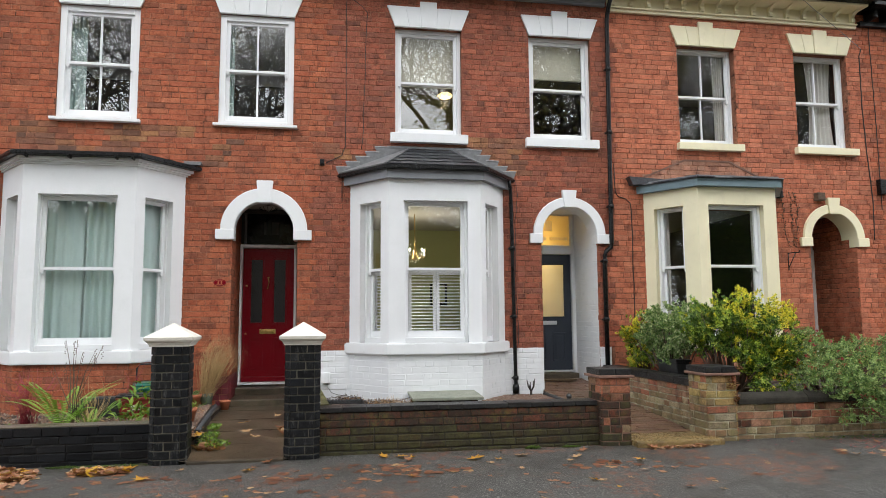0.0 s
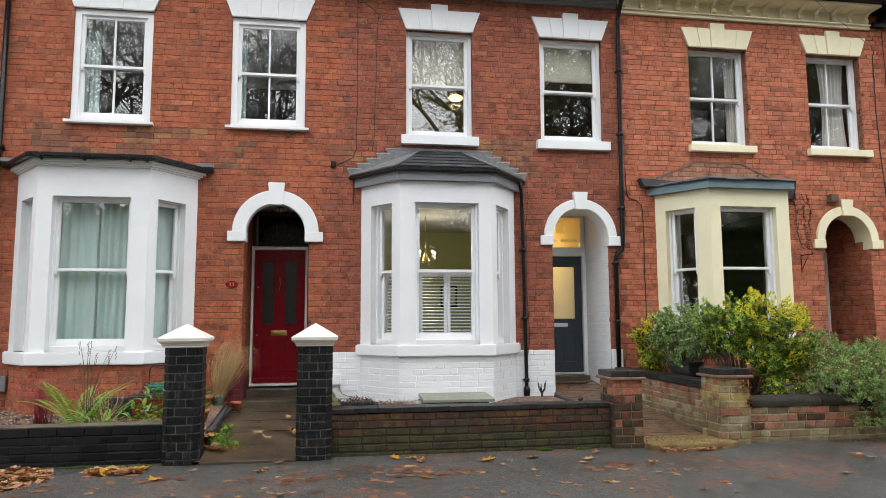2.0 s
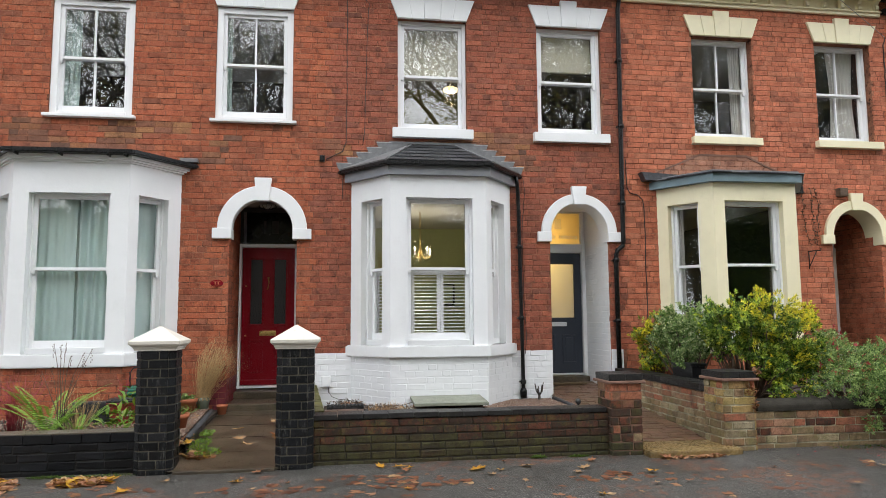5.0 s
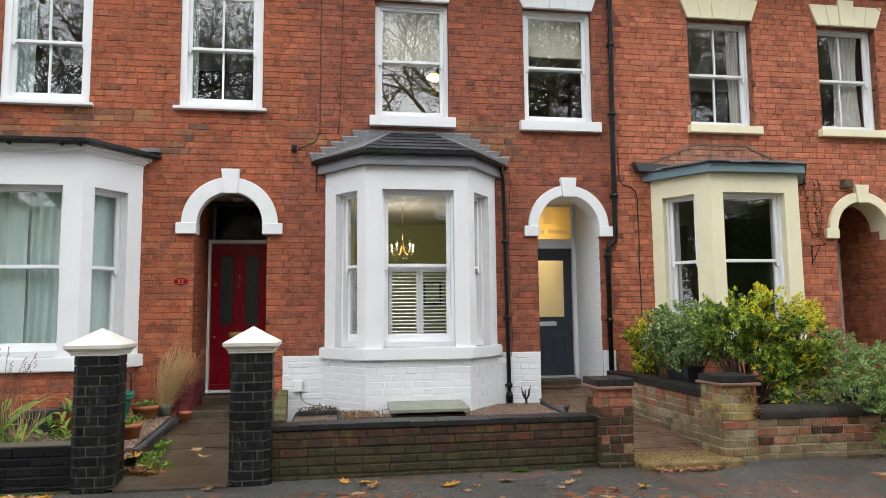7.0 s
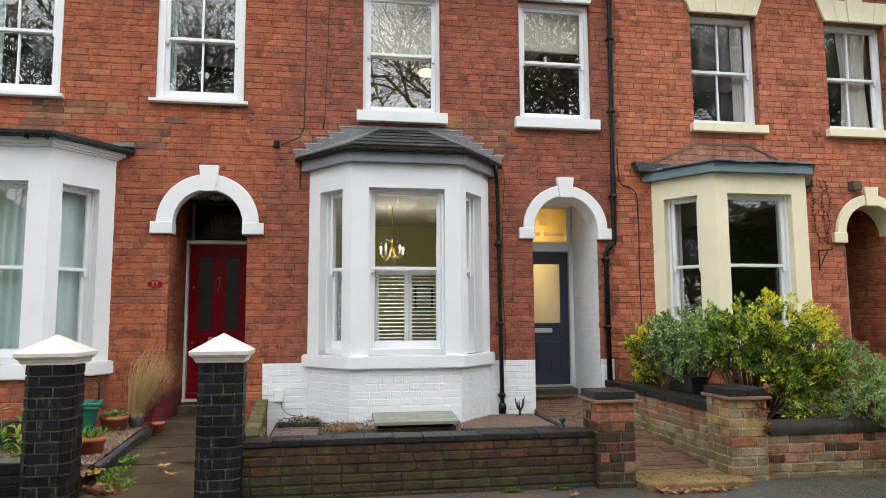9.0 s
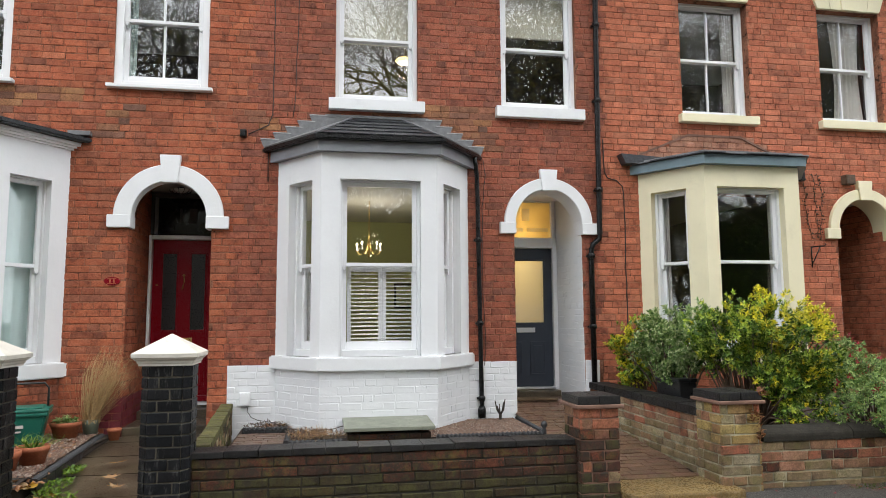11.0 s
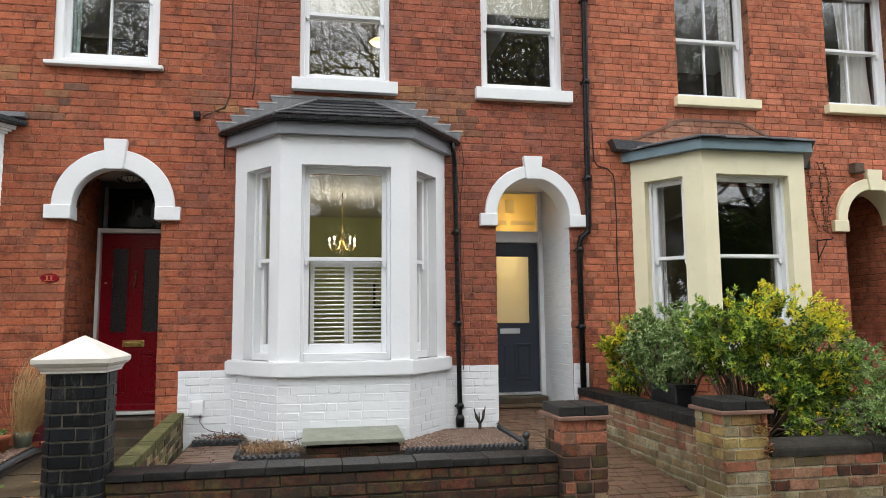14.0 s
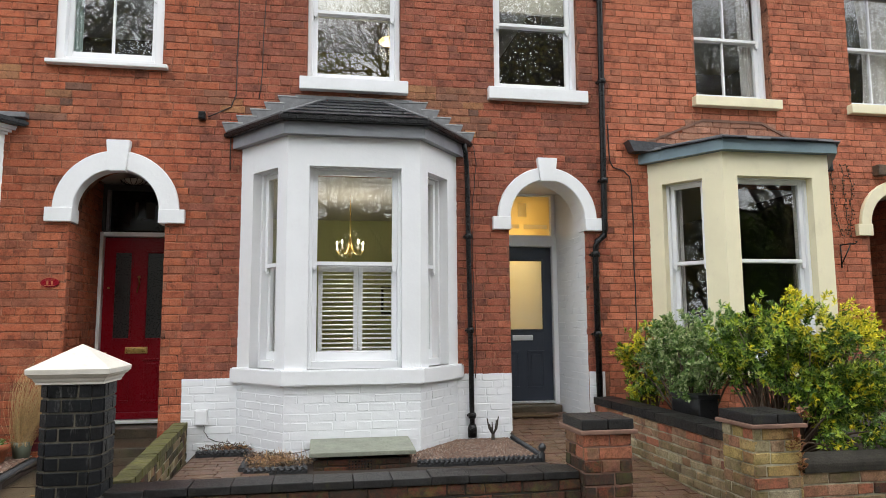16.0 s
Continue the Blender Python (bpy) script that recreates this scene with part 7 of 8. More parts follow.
shrub("golden_bush", "small golden-green variegated bush beside the house", (4.75, -0.4, 0.36),
      [((4.72, -0.42, 1.06), (0.26, 0.26, 0.3)), ((4.7, -0.42, 0.74), (0.2, 0.22, 0.24))],
      7500, 0.04, 0.017, [LEAF_GREEN, LEAF_YELLOW, LEAF_LIME], lambda r, p, q: r.choices((0, 1, 2), (0.32, 0.4, 0.28))[0], TWIG, 24, 43)
shrub("fuchsia_bush", "arching soft green bush with crimson flowers spilling over the wall", (6.1, -2.35, 0.36),
      [((5.95, -2.5, 0.78), (0.5, 0.42, 0.24)), ((6.6, -2.4, 0.82), (0.6, 0.5, 0.24)), ((5.75, -2.75, 0.6), (0.38, 0.25, 0.2)), ((6.35, -2.98, 0.5), (0.55, 0.2, 0.3)), ((5.95, -3.0, 0.5), (0.42, 0.2, 0.3)), ((6.15, -3.06, 0.3), (0.42, 0.16, 0.22)), ((7.0, -2.98, 0.5), (0.55, 0.2, 0.34)), ((7.3, -2.4, 0.75), (0.6, 0.5, 0.26)), ((6.1, -1.9, 0.9), (0.3, 0.3, 0.25))],
      30000, 0.04, 0.014, [LEAF_FUCHSIA, FLOWER], lambda r, p, q: 1 if r.random() < 0.045 else 0, TWIG, 60, 44, lean=-0.1, tuft=8, floor=0.1, gap=-0.2)


def stalk_plant(name, label, base, count, height, spread, r0, material, seed, category="plant", droop=0.3, seeds=None, wild=0.015):
    r = random.Random(seed)
    t = thing(name, Matrix.Translation(base), label, category)
    for k in range(count):
        a = r.uniform(0, 6.28)
        s = spread * r.uniform(0.2, 1)
        h = height * r.uniform(0.6, 1)
        pts = [(0.25 * s * math.cos(a), 0.25 * s * math.sin(a), -0.02)]
        for f in (0.35, 0.7, 1.0):
            g = s * f ** 1.6
            pts.append((g * math.cos(a) + r.uniform(-wild, wild), g * math.sin(a) + r.uniform(-wild, wild), h * (f - droop * s * max(0, f - 0.6))))
        bm = tube(bmesh.new(), pts, [r0, r0 * 0.8, r0 * 0.6, r0 * 0.3], 4)
        if seeds:
            top = Vector(pts[-1])
            for i in range(7):
                q = top + Vector((r.uniform(-0.012, 0.012), r.uniform(-0.012, 0.012), -0.022 * i))
                lathe(bm, [(0.001, -0.008), (0.008, 0.0), (0.001, 0.008)], 5, q)
        part("stalk", bm, material, t)
    return t


def grass_clump(name, label, base, count, height, width, material, seed, bias=(0, 0), spread=0.35, droop=0.0, foot=0.06):
    r = random.Random(seed)
    t = thing(name, Matrix.Translation(base), label, "grass")
    verts, faces = [], []
    for k in range(count):
        a = r.uniform(0, 6.28)
        s = spread * r.uniform(0.1, 1)
        h = height * r.uniform(0.55, 1)
        px, py = foot * math.cos(a) * r.random(), foot * math.sin(a) * r.random()
        n = 8
        wob = (r.gauss(0, 0.085), r.gauss(0, 0.085))
        sx, sy = -math.sin(a) * width / 2, math.cos(a) * width / 2
        i0 = len(verts)
        for i in range(n + 1):
            f = i / n
            g = s * f ** 1.8
            x, y = px + g * math.cos(a) + bias[0] * f ** 1.15 + wob[0] * math.sin(3.0 * f), py + g * math.sin(a) + bias[1] * f ** 1.15 + wob[1] * math.sin(3.0 * f)
            z = h * (f - (0.35 * (s / spread) + droop) * f ** 4)
            w = 1 - 0.85 * f
            verts += [(x - sx * w, y - sy * w, z), (x + sx * w, y + sy * w, z)]
        for i in range(n):
            b = i0 + 2 * i
            faces.append((b, b + 1, b + 3, b + 2))
    tagged(data_object("foliage", verts, faces, material, t), kind="stuff")
    return t


grass_clump("dry_grass", "tall dry straw-coloured ornamental grass in the pot", (-1.33, -0.14, 0.28), 330, 1.2, 0.0055, STRAW, 51, (0.26, -0.08), 0.3, 0.22, 0.1)
grass_clump("pot_plant", "strappy green leaves in the terracotta pot", (-1.30, -1.68, 0.29), 45, 0.16, 0.016, LEAF_LOW, 52, (0, 0), 0.2)
grass_clump("dry_stems", "pale dead stems in the flower bed", (-2.35, -1.5, 0.145), 50, 0.62, 0.007, STRAW, 53, (0.05, 0), 0.3)
stalk_plant("dead_flower_stalks", "tall dark dead flower stalks with seed heads", (-2.45, -1.7, 0.145), 9, 0.98, 0.34, 0.006, TWIG, 54, seeds=True)
stalk_plant("dogwood", "bare red-stemmed shrub in the flower bed", (-2.95, -1.55, 0.145), 60, 0.66, 0.36, 0.0035, RED_STEM, 55, wild=0.06)
stalk_plant("red_stem_plant", "thin red upright stems beside the wall", (-2.0, -1.15, 0.145), 9, 0.68, 0.2, 0.004, RED_STEM, 56, wild=0.05)


def fern(base, seed, count=11, length=0.64):
    r = random.Random(seed)
    t = thing("fern", Matrix.Translation(base), "bright green fern with arching fronds", "fern")
    for k in range(count):
        a = 2 * math.pi * k / count + r.uniform(-0.3, 0.3)
        verts, faces, slots = [], [], []
        ln = length * r.uniform(0.75, 1.05)
        rise = r.uniform(1.1, 1.6)
        prev = Vector((0, 0, 0))
        n = 32
        for i in range(1, n + 1):
            f = i / n
            p = Vector((ln * f * math.cos(a), ln * f * math.sin(a), ln * (rise * f - 0.62 * f * f)))
            d = (p - prev).normalized()
            side = Vector((-math.sin(a), math.cos(a), 0))
            w = 0.125 * length * math.sin(math.pi * (0.12 + 0.86 * f)) ** 0.8
            for s in (-1, 1):
                leaf_quads(verts, faces, slots, 0, p, side * s + d * 0.45, d.cross(side), w, 0.025 * length, 0.1)
            prev = p
        part("frond", frond_mesh(verts, faces), LEAF_FERN, t)


def frond_mesh(verts, faces):
    bm = bmesh.new()
    vs = [bm.verts.new(v) for v in verts]
    for f in faces:
        bm.faces.new([vs[i] for i in f])
    return bm


fern((-2.50, -1.85, 0.145), 61)
fern((-2.15, -2.1, 0.145), 62, 7, 0.4)


def low_cover(name, label, patches, count, length, width, material, seed, category="ground cover"):
    r = random.Random(seed)
    verts, faces, slots = [], [], []
    for k in range(count):
        (cx, cy, cz, rx, ry, h) = r.choice(patches)
        a, q = r.uniform(0, 6.28), math.sqrt(r.random())
        p = Vector((cx + rx * q * math.cos(a), cy + ry * q * math.sin(a), cz + h * r.random() * (1 - 0.6 * q)))
        d = Vector((r.gauss(0, 1), r.gauss(0, 1), r.uniform(0, 1.2)))
        leaf_quads(verts, faces, slots, 0, p, d, Vector((0, 0, 1)), length * r.uniform(0.6, 1.2), width * r.uniform(0.7, 1.2))
    ob = data_object(name, verts, faces, material, None)
    return tagged(ob, label, category, kind="stuff")


low_cover("ground_cover", "low green leafy plants along the flower bed", [(-2.9, -2.3, 0.15, 0.5, 0.25, 0.12), (-3.6, -2.3, 0.15, 0.6, 0.25, 0.1), (-1.75, -2.35, 0.15, 0.35, 0.22, 0.12), (-2.2, -2.4, 0.15, 0.4, 0.15, 0.1), (-4.4, -2.2, 0.15, 0.6, 0.3, 0.1)], 5200, 0.05, 0.03, LEAF_LOW, 71)
low_cover("leafy_plant", "tall broad-leaved green plant beside the pier", [(-1.62, -1.95, 0.3, 0.22, 0.2, 0.42), (-1.75, -2.1, 0.22, 0.2, 0.2, 0.25)], 130, 0.12, 0.045, LEAF_LOW, 72, "plant")
low_cover("path_weeds", "green weeds creeping beside the edging", [(-0.98, -2.1, 0.05, 0.1, 0.3, 0.04), (-0.88, -2.38, 0.025, 0.16, 0.18, 0.04), (-1.0, -1.6, 0.07, 0.06, 0.15, 0.05)], 420, 0.045, 0.026, LEAF_LOW, 73)
low_cover("moss_patch", "bright green moss at the wall foot", [(-1.62, -2.95, -0.035, 0.3, 0.05, 0.01), (-2.05, -2.93, -0.035, 0.2, 0.04, 0.01), (5.9, -2.98, -0.035, 0.6, 0.1, 0.006), (2.3, -2.9, -0.035, 0.08, 0.03, 0.03), (2.7, -2.9, -0.035, 0.1, 0.03, 0.012), (6.7, -2.95, -0.035, 0.3, 0.07, 0.006)], 1500, 0.02, 0.012, MOSS, 74, "moss")
low_cover("succulent", "grey-green succulent rosettes in the terracotta pot", [(-1.505, -0.33, 0.30, 0.11, 0.11, 0.08)], 150, 0.07, 0.03, LEAF_SILVER, 75, "plant")
low_cover("dead_plant", "brown straggling dead plant in the bed", [(1.02, -0.95, 0.17, 0.3, 0.22, 0.1), (0.5, -0.2, 0.18, 0.25, 0.12, 0.08), (0.9, -0.75, 0.18, 0.2, 0.1, 0.08)], 900, 0.05, 0.012, TWIG, 76, "plant")
low_cover("dead_plant", "pale straw-like dead stems in the bed", [(1.05, -1.0, 0.17, 0.3, 0.15, 0.1)], 260, 0.12, 0.006, LEAF_PALE, 77, "plant")
low_cover("dry_creeper", "brown dry creeper hanging on the pier", [(4.52, -2.93, 0.5, 0.05, 0.03, 0.2), (4.56, -2.92, 0.35, 0.04, 0.02, 0.2), (4.6, -2.9, 0.7, 0.05, 0.03, 0.08)], 130, 0.05, 0.028, LEAF_FALLEN, 78, "creeper")


def creeper():
    t = thing("wall_creeper", Matrix.Translation((7.48, -0.01, 2.4)), "dead brown creeper clinging to the brick", "creeper")
    r = random.Random(79)
    for x0 in (7.47, 7.54, 7.6):
        pts, x, z = [], x0 - 7.48, 0.0
        bm = bmesh.new()
        while z < 0.85:
            pts.append((x, 0.0, z))
            x += r.uniform(-0.03, 0.03)
            z += 0.06
        tube(bm, pts, 0.004, 4)
        for p in pts:
            for _ in range(2):
                lathe(bm, [(0.002, -0.01), (0.012, 0.0), (0.002, 0.01)], 5, (p[0] + r.uniform(-0.025, 0.025), -0.012, p[2] + r.uniform(-0.02, 0.02)))
        part("vine", bm, TWIG, t)
    st = thing("pruned_stump", Matrix.Translation((3.12, -0.17, 0.16)), "short dark pruned shrub stump in the gravel", "shrub")
    part("stem", tube(bmesh.new(), [(0, 0, -0.02), (0, 0, 0.1)], [0.02, 0.016], 7), BARK, st)
    for a, h in ((0.4, 0.22), (1.5, 0.2), (2.7, 0.24), (3.9, 0.19), (5.2, 0.23), (0.0, 0.26)):
        bm = tube(bmesh.new(), [(0, 0, 0.08), (0.04 * math.cos(a), 0.04 * math.sin(a), 0.14), (0.06 * math.cos(a), 0.05 * math.sin(a), h)], [0.011, 0.009, 0.006], 6)
        part("stem", bm, BARK, st)


creeper()


# ---- fallen leaves ----
def maple(bm, r, size, slot_curl):
    """A lobed leaf, curled, lying flat."""
    pts = []
    lobes = 5
    for k in range(lobes * 2 + 1):
        a = math.radians(-140 + 280 * k / (lobes * 2))
        rad = size * ((1.0 if k == 5 else 0.85) if k % 2 else 0.42) * r.uniform(0.85, 1.1)
        pts.append((rad * math.sin(a), rad * math.cos(a)))
    pts.append((0.0, -size * 0.55))
    c = bm.verts.new((0, 0, slot_curl * 0.3))
    vs = [bm.verts.new((x, y, slot_curl * (abs(x) + 0.6 * abs(y)) / size * r.uniform(0.3, 1.1))) for x, y in pts]
    for a, b in zip(vs, vs[1:] + vs[:1]):
        bm.faces.new((c, a, b))
    tube(bm, [(0, -size * 0.4, 0.004), (0.01, -size * 0.9, 0.01)], 0.0016, 4)


LEAF_MESHES = []
for kind_, m_ in (("gold", LEAF_GOLD), ("brown", LEAF_FALLEN), ("pale", LEAF_PALE)):
    for k in range(4):
        r_ = random.Random(90 + k + 10 * len(kind_))
        bm_ = bmesh.new()
        maple(bm_, r_, 0.06, r_.uniform(0.012, 0.035))
        me_ = bpy.data.meshes.new("fallen_leaf")
        bm_.to_mesh(me_)
        bm_.free()
        me_.materials.append(m_)
        LEAF_MESHES.append((kind_, me_))

LEAF_WORDS = {"gold": "fallen yellow maple leaf on the damp tarmac", "brown": "fallen brown maple leaf on the damp tarmac", "pale": "curled pale dead leaf on the ground"}


def leaf_at(x, y, z, kind_, r, scale=1.0):
    me = r.choice([m for k, m in LEAF_MESHES if k == kind_])
    ob = new("fallen_leaf", me)
    ob.matrix_world = Matrix.Translation((x, y, z + 0.004)) @ Euler((r.uniform(-0.2, 0.2), r.uniform(-0.2, 0.2), r.uniform(0, 6.28))).to_matrix().to_4x4() @ Matrix.Scale(scale, 4)
    tagged(ob, LEAF_WORDS[kind_], "leaf", "fallen leaves")


def scatter_leaves():
    r = random.Random(97)
    spots = [(0.78, -3.02, "gold"), (1.03, -3.12, "gold"), (1.0, -3.2, "brown"), (1.62, -3.25, "gold"), (2.1, -3.2, "pale"), (3.15, -3.55, "gold"), (-0.45, -3.35, "gold"), (-1.75, -3.05, "gold"), (-1.68, -3.1, "gold"), (-1.5, -3.1, "gold"), (-1.3, -3.5, "gold"), (-1.62, -3.2, "gold"), (0.95, -3.05, "gold"),
             (-0.3, -3.05, "brown"), (-0.62, -1.9, "pale"), (-0.5, -2.2, "pale"), (-0.7, -1.4, "pale"), (-0.35, -1.0, "pale"), (-0.28, -1.75, "brown"), (-0.22, -1.9, "gold"), (-0.95, -2.45, "pale"), (2.6, -3.35, "pale"), (2.75, -3.1, "brown"), (3.5, -3.1, "brown")]
    for x, y, k in spots:
        leaf_at(x, y, 0.05 + (y + 2.2) * 0.04 + 0.01 if y > -2.9 else ground_height(x, y) + 0.006, k, r, r.uniform(1.1, 1.6))
    for _ in range(46):
        x, y = r.uniform(-3.2, 6.5), r.uniform(-4.7, -3.0)
        leaf_at(x, y, ground_height(x, y) + 0.006, r.choices(("brown", "pale", "gold"), (0.6, 0.25, 0.15))[0], r, r.uniform(0.45, 1.0))


scatter_leaves()


def litter(name, label, patches, count, materials, seed, size=0.05):
    r = random.Random(seed)
    verts, faces, slots = [], [], []
    for _ in range(count):
        cx, cy, rx, ry, z, h = r.choice(patches)
        a, q = r.uniform(0, 6.28), math.sqrt(r.random())
        x, y = cx + rx * q * math.cos(a), cy + ry * q * math.sin(a)
        s = size * r.uniform(0.5, 1.2)
        th = r.uniform(0, 6.28)
        tilt = r.uniform(-0.6, 0.6) if h > 0.01 else r.uniform(-0.15, 0.15)
        zz = ground_at(x, y) + 0.0025 if z is None else z + h * r.random() * (1 - q * 0.7)
        flat = 0.05 if z is None else 1.0
        k = len(verts)
        slot = r.choices(range(len(materials)), [0.65, 0.25, 0.1][:len(materials)])[0]
        pts = [(0, 0)]
        for j in range(9):
            b = math.radians(-150 + 300 * j / 8)
            rad = s * r.uniform(0.4, 1.0)
            pts.append((rad * math.sin(b), rad * math.cos(b)))
        for j, (u, v) in enumerate(pts):
            curl = (0.25 * s if j else 0)
            X, Y = u * math.cos(th) - v * math.sin(th), u * math.sin(th) + v * math.cos(th)
            verts.append((x + X, y + Y, zz + (curl * r.uniform(0, 1) + tilt * u) * flat))
        for j in range(1, 9):
            faces.append((k, k + j, k + j + 1))
            slots.append(slot)
    ob = data_object(name, verts, faces, materials, None, slots)
    return tagged(ob, label, "leaf litter", kind="stuff")


MATS_L = [LEAF_FALLEN, LEAF_PALE, LEAF_GOLD]
litter("leaf_litter", "drift of brown fallen leaves against the wall foot", [(-2.55, -3.2, 0.35, 0.26, -0.045, 0.06), (-3.0, -3.2, 0.6, 0.32, -0.045, 0.06), (-1.72, -3.15, 0.25, 0.12, -0.044, 0.03), (-2.75, -3.42, 0.55, 0.32, -0.055, 0.04), (-3.3, -3.5, 0.5, 0.4, -0.055, 0.04)], 1300, [LEAF_FALLEN, LEAF_PALE, LEAF_GOLD], 101, 0.06)
litter("leaf_litter", "dry brown leaves swept under the path slab", [(3.75, -3.12, 0.3, 0.05, -0.038, 0.02), (3.95, -3.1, 0.2, 0.04, -0.038, 0.02)], 130, MATS_L[:2], 102, 0.03)
litter("leaf_litter", "dead leaves among the weeds by the pier", [(-0.98, -2.35, 0.12, 0.2, 0.025, 0.05), (-0.9, -2.5, 0.14, 0.12, 0.01, 0.04), (-1.15, -2.2, 0.12, 0.25, 0.12, 0.06), (-0.2, -1.85, 0.08, 0.22, 0.07, 0.05)], 150, MATS_L, 103, 0.05)
litter("leaf_litter", "trodden brown leaf fragments on the tarmac", [(0.75, -3.45, 0.35, 0.16, None, 0.0), (0.75, -3.45, 0.6, 0.22, None, 0.0), (1.15, -3.6, 0.4, 0.12, None, 0.0), (-0.2, -3.6, 0.5, 0.15, None, 0.0), (2.75, -3.65, 0.4, 0.12, None, 0.0), (-2.1, -3.35, 0.7, 0.15, None, 0.0), (-1.4, -3.45, 0.6, 0.12, None, 0.0), (0.3, -3.85, 0.9, 0.2, None, 0.0), (3.3, -3.7, 1.2, 0.3, None, 0.0), (5.6, -3.6, 0.9, 0.2, None, 0.0), (-2.5, -3.7, 0.9, 0.25, None, 0.0), (2.0, -4.1, 2.4, 0.35, None, 0.0), (-1.0, -4.2, 1.8, 0.35, None, 0.0)], 260, [LEAF_TRODDEN, LEAF_FALLEN, LEAF_PALE], 104, 0.065)
litter("leaf_litter", "brown leaves on the garden soil", [(-3.0, -1.2, 1.0, 0.6, 0.16, 0.02), (-1.5, -1.2, 0.3, 0.7, 0.17, 0.02), (0.55, -0.2, 0.25, 0.12, 0.18, 0.04), (0.95, -0.8, 0.2, 0.15, 0.18, 0.04)], 420, MATS_L[:2], 105, 0.035)


def petals():
    r = random.Random(108)
    verts, faces, slots = [], [], []
    for _ in range(160):
        x, y = r.gauss(6.5, 0.6), r.uniform(-3.5, -2.95)
        leaf_quads(verts, faces, slots, 0, Vector((x, y, ground_height(x, y) + 0.012)), Vector((r.gauss(0, 1), r.gauss(0, 1), 0.1)), Vector((0, 0, 1)), 0.03, 0.014)
    tagged(data_object("fallen_petals", verts, faces, FLOWER), "scattered crimson petals on the tarmac", "petals", kind="stuff")


petals()


# ---- trees across the road, seen in the window panes ----
def tree(x, y, height, seed, leaves, depth=6):
    r = random.Random(seed)
    t = thing("street_tree", Matrix.Translation((x, y, ground_height(x, y) - 0.05)), "nearly bare autumn tree with a dark trunk", "tree", "roadside trees")
    verts, faces, tips = [], [], []

    def limb(p, d, length, rad, level):
        n = 4 if level < 3 else 3
        pts, q = [p], Vector(p)
        dd = Vector(d)
        for _ in range(n):
            dd = (dd + Vector((r.uniform(-0.18, 0.18), r.uniform(-0.18, 0.18), r.uniform(-0.06, 0.14)))).normalized()
            q = q + dd * length / n
            pts.append(Vector(q))
        sides = 8 if level == 0 else 5 if level < 3 else 3
        end = rad * (0.6 if level < 5 else 0.3)
        base = len(verts)
        for i, c in enumerate(pts):
            w = rad + (end - rad) * i / n
            tan = (pts[min(i + 1, n)] - pts[max(i - 1, 0)]).normalized()
            a = tan.orthogonal().normalized()
            b = tan.cross(a)
            for k in range(sides):
                verts.append(tuple(c + (a * math.cos(2 * math.pi * k / sides) + b * math.sin(2 * math.pi * k / sides)) * w))
        for i in range(n):
            for k in range(sides):
                faces.append((base + i * sides + k, base + i * sides + (k + 1) % sides, base + (i + 1) * sides + (k + 1) % sides, base + (i + 1) * sides + k))
        if level >= depth:
            tips.append((pts[-1], dd))
            return
        kids = 3
        for k in range(kids):
            f = 0.45 + 0.55 * (k + 1) / kids
            at = pts[min(n, int(f * n))]
            ax = dd.orthogonal().normalized()
            spread = Matrix.Rotation(2 * math.pi * k / kids + r.uniform(-0.6, 0.6), 3, dd) @ ax
            nd = (dd * r.uniform(0.7, 1.1) + spread * r.uniform(0.5, 0.9)).normalized()
            limb(at, nd, length * r.uniform(0.62, 0.8), rad * (0.62 if k else 0.7), level + 1)

    limb(Vector((0, 0, -0.1)), Vector((r.uniform(-0.08, 0.08), 0, 1)), height * 0.3, height * 0.0105, 0)
    data_object("trunk", verts, faces, BARK, t, smooth=True)
    lv, lf = [], []
    for _ in range(leaves):
        p, d = r.choice(tips)
        q = p + Vector((r.gauss(0, 0.22), r.gauss(0, 0.22), r.gauss(0, 0.22)))
        a = Vector((r.gauss(0, 1), r.gauss(0, 1), -0.6)).normalized()
        b = a.cross(Vector((r.gauss(0, 1), r.gauss(0, 1), r.gauss(0, 1)))).normalized()
        size = r.uniform(0.06, 0.13)
        k = len(lv)
        lv += [tuple(q), tuple(q + (a + b * 0.6) * size), tuple(q + a * size * 2), tuple(q + (a - b * 0.6) * size)]
        lf.append((k, k + 1, k + 2, k + 3))
    tagged(data_object("crown", lv, lf, LEAF_TREE, t), kind="stuff")


for i, (tx, ty, th, tl) in enumerate(((-8.5, -19, 24, 3200), (-2.6, -20, 24, 2600), (6.2, -20, 25, 900), (10.5, -20.5, 25, 3500), (15.5, -20, 24, 9000), (21, -21, 25, 9000),
                                      (3.4, -27, 17, 1500), (26.5, -22, 24, 9000), (-15, -20, 21, 3000), (-6, -36, 26, 1200), (12, -31, 20, 2500), (-11, -34, 22, 1500), (-17, -4.2, 12, 9000), (-25, -6.5, 15, 9000))):
    tree(tx, ty, th, 200 + i, tl, 7 if i < 8 else 6)



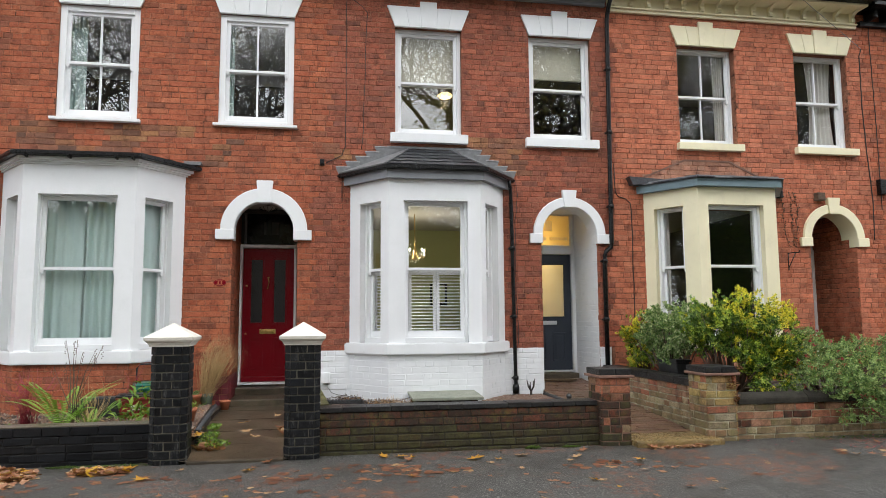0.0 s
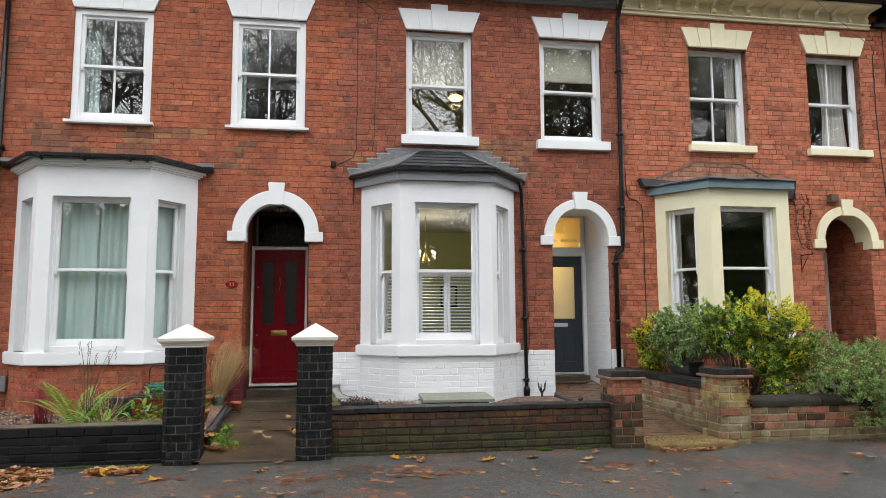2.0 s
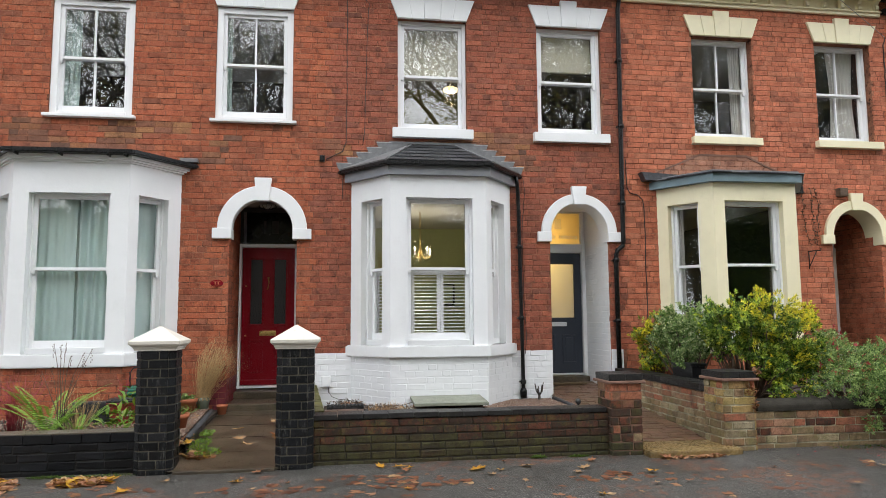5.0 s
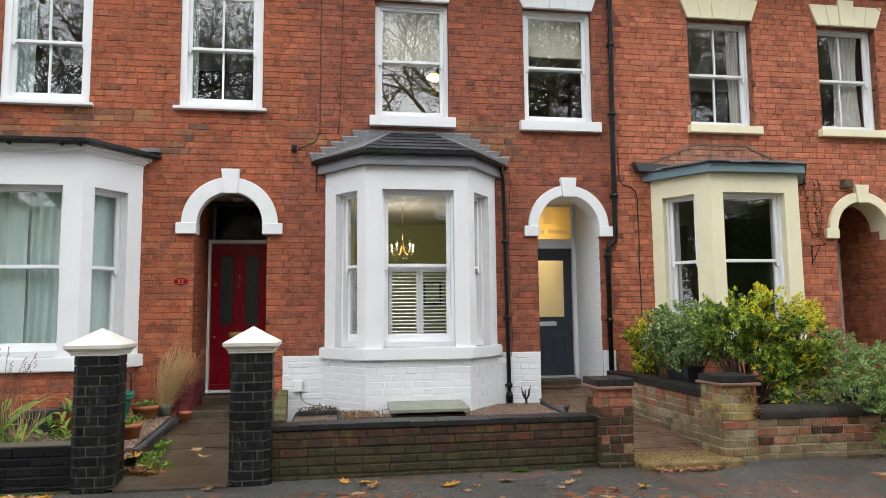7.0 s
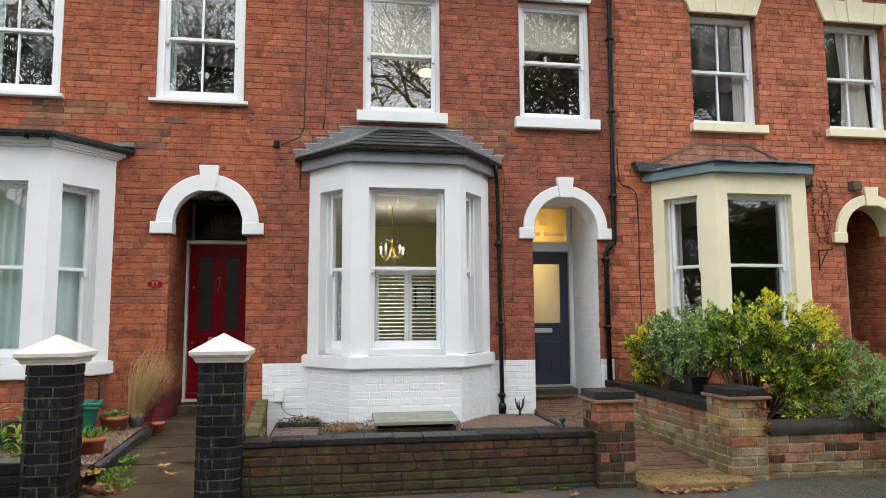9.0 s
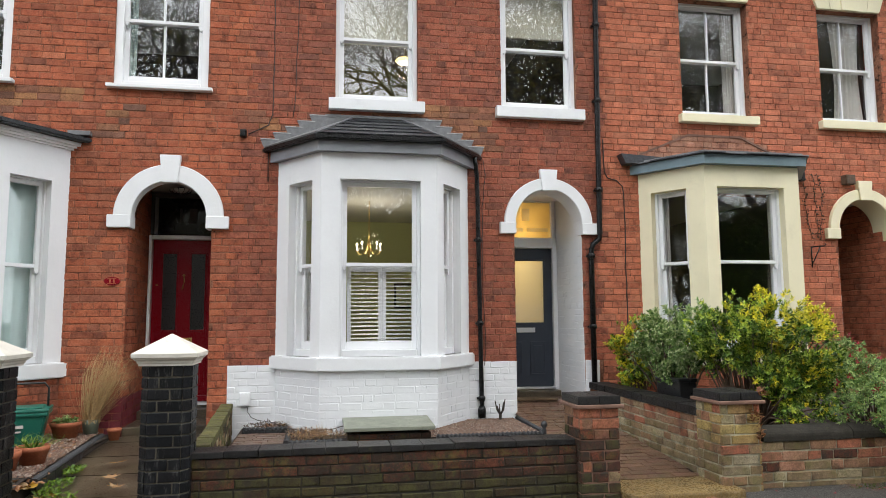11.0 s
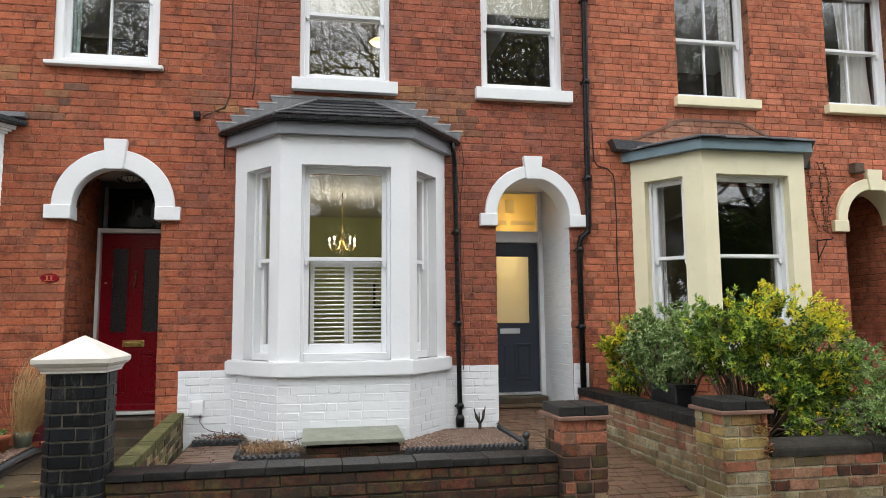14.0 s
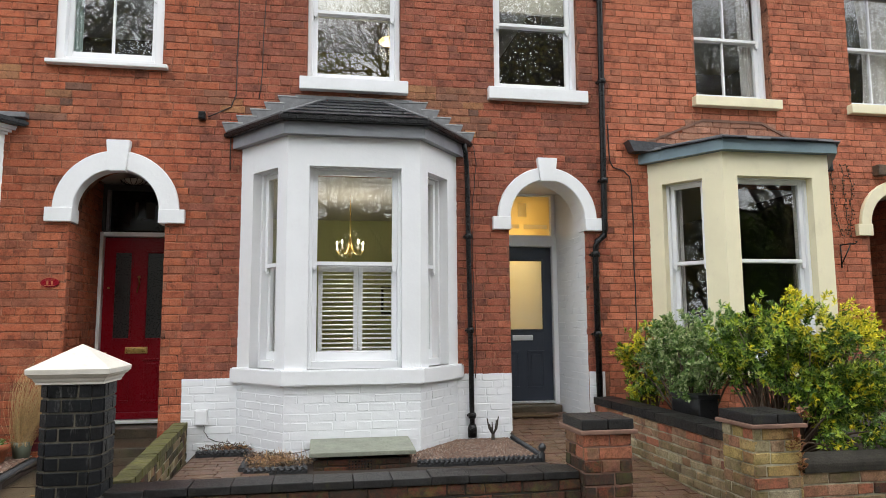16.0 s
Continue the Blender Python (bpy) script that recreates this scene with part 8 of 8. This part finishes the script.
def far_hedge():
    r = random.Random(300)
    verts, faces, slots = [], [], []
    for _ in range(36000):
        x = r.uniform(-30, 40)
        tall = 2.6 + 3.6 * max(0.0, min(1.0, (x - 7.0) / 4.0))
        z = (tall + 1.2 * noise.noise(Vector((x * 0.45, 0, 0)))) * r.random() ** 0.75
        p = Vector((x, -21 + r.uniform(-0.8, 0.8), z))
        leaf_quads(verts, faces, slots, 0, p, Vector((r.gauss(0, 1), r.gauss(0, 1), r.gauss(0, 1))), Vector((0, 0, 1)), 0.3, 0.2)
    # the dark twiggy heart of the hedge
    xs = [-30 + 0.7 * i for i in range(101)]
    for a, b in zip(xs, xs[1:]):
        k = len(verts)
        for x in (a, b):
            tall = 2.2 + 3.4 * max(0.0, min(1.0, (x - 7.0) / 4.0)) + 1.1 * noise.noise(Vector((x * 0.45, 0, 0)))
            y = -21.5 + 0.4 * noise.noise(Vector((x, 2.0, 0)))
            verts += [(x, y, -0.3), (x, y + 0.2, tall * 0.6), (x, y - 0.1, tall)]
        faces += [(k, k + 3, k + 4, k + 1), (k + 1, k + 4, k + 5, k + 2)]
    ob = data_object("hedge", verts, faces, LEAF_GREEN)
    tagged(ob, "dark overgrown hedge across the road", "hedge", kind="stuff")


def far_woods():
    """A belt of thin autumn woodland behind the roadside trees."""
    r = random.Random(310)
    verts, faces = [], []
    for _ in range(75000):
        x = r.uniform(-60, 70)
        tall = 12.5 + 3.5 * noise.noise(Vector((x * 0.13, 4.0, 0))) + 1.6 * noise.noise(Vector((x * 0.7, 9.0, 0)))
        f = r.random()
        if r.random() < f ** 3 * 0.8:
            continue
        p = Vector((x, -46 + r.uniform(-2.5, 2.5), tall * f))
        a = Vector((r.gauss(0, 1), r.gauss(0, 1), r.gauss(0, 1))).normalized()
        b = a.orthogonal().normalized()
        size = r.uniform(0.06, 0.2)
        k = len(verts)
        verts += [tuple(p), tuple(p + (a + b * 0.6) * size), tuple(p + a * size * 2), tuple(p + (a - b * 0.6) * size)]
        faces.append((k, k + 1, k + 2, k + 3))
    # an added solid sheet, ragged along the top, blocks sky gaps so reflections stay dark
    xs = [-60 + 0.5 * i for i in range(261)]
    for a, b in zip(xs, xs[1:]):
        k = len(verts)
        for x in (a, b):
            tall = 10.6 + 3.2 * noise.noise(Vector((x * 0.13, 4.0, 0))) + 1.6 * noise.noise(Vector((x * 0.7, 9.0, 0))) + 0.9 * noise.noise(Vector((x * 2.3, 5.0, 0)))
            y = -49.5 + 1.2 * noise.noise(Vector((x * 0.4, 2.0, 0)))
            verts += [(x, y, -0.4), (x, y + 0.8, tall * 0.5), (x, y - 0.3, tall)]
        faces += [(k, k + 3, k + 4, k + 1), (k + 1, k + 4, k + 5, k + 2)]
    tagged(data_object("woods", verts, faces, LEAF_TREE), "thin olive-brown autumn woodland beyond the road", "woods", kind="stuff")


far_hedge()
far_woods()

# ---- bricks of the house fronts ----
for wall, near, groups, bricks in fronts:
    brick_parts(near, IDENT, bricks[0], wall, chamfer=0.0045)
    brick_rest(groups, bricks[1], wall, chamfer=0.0045)
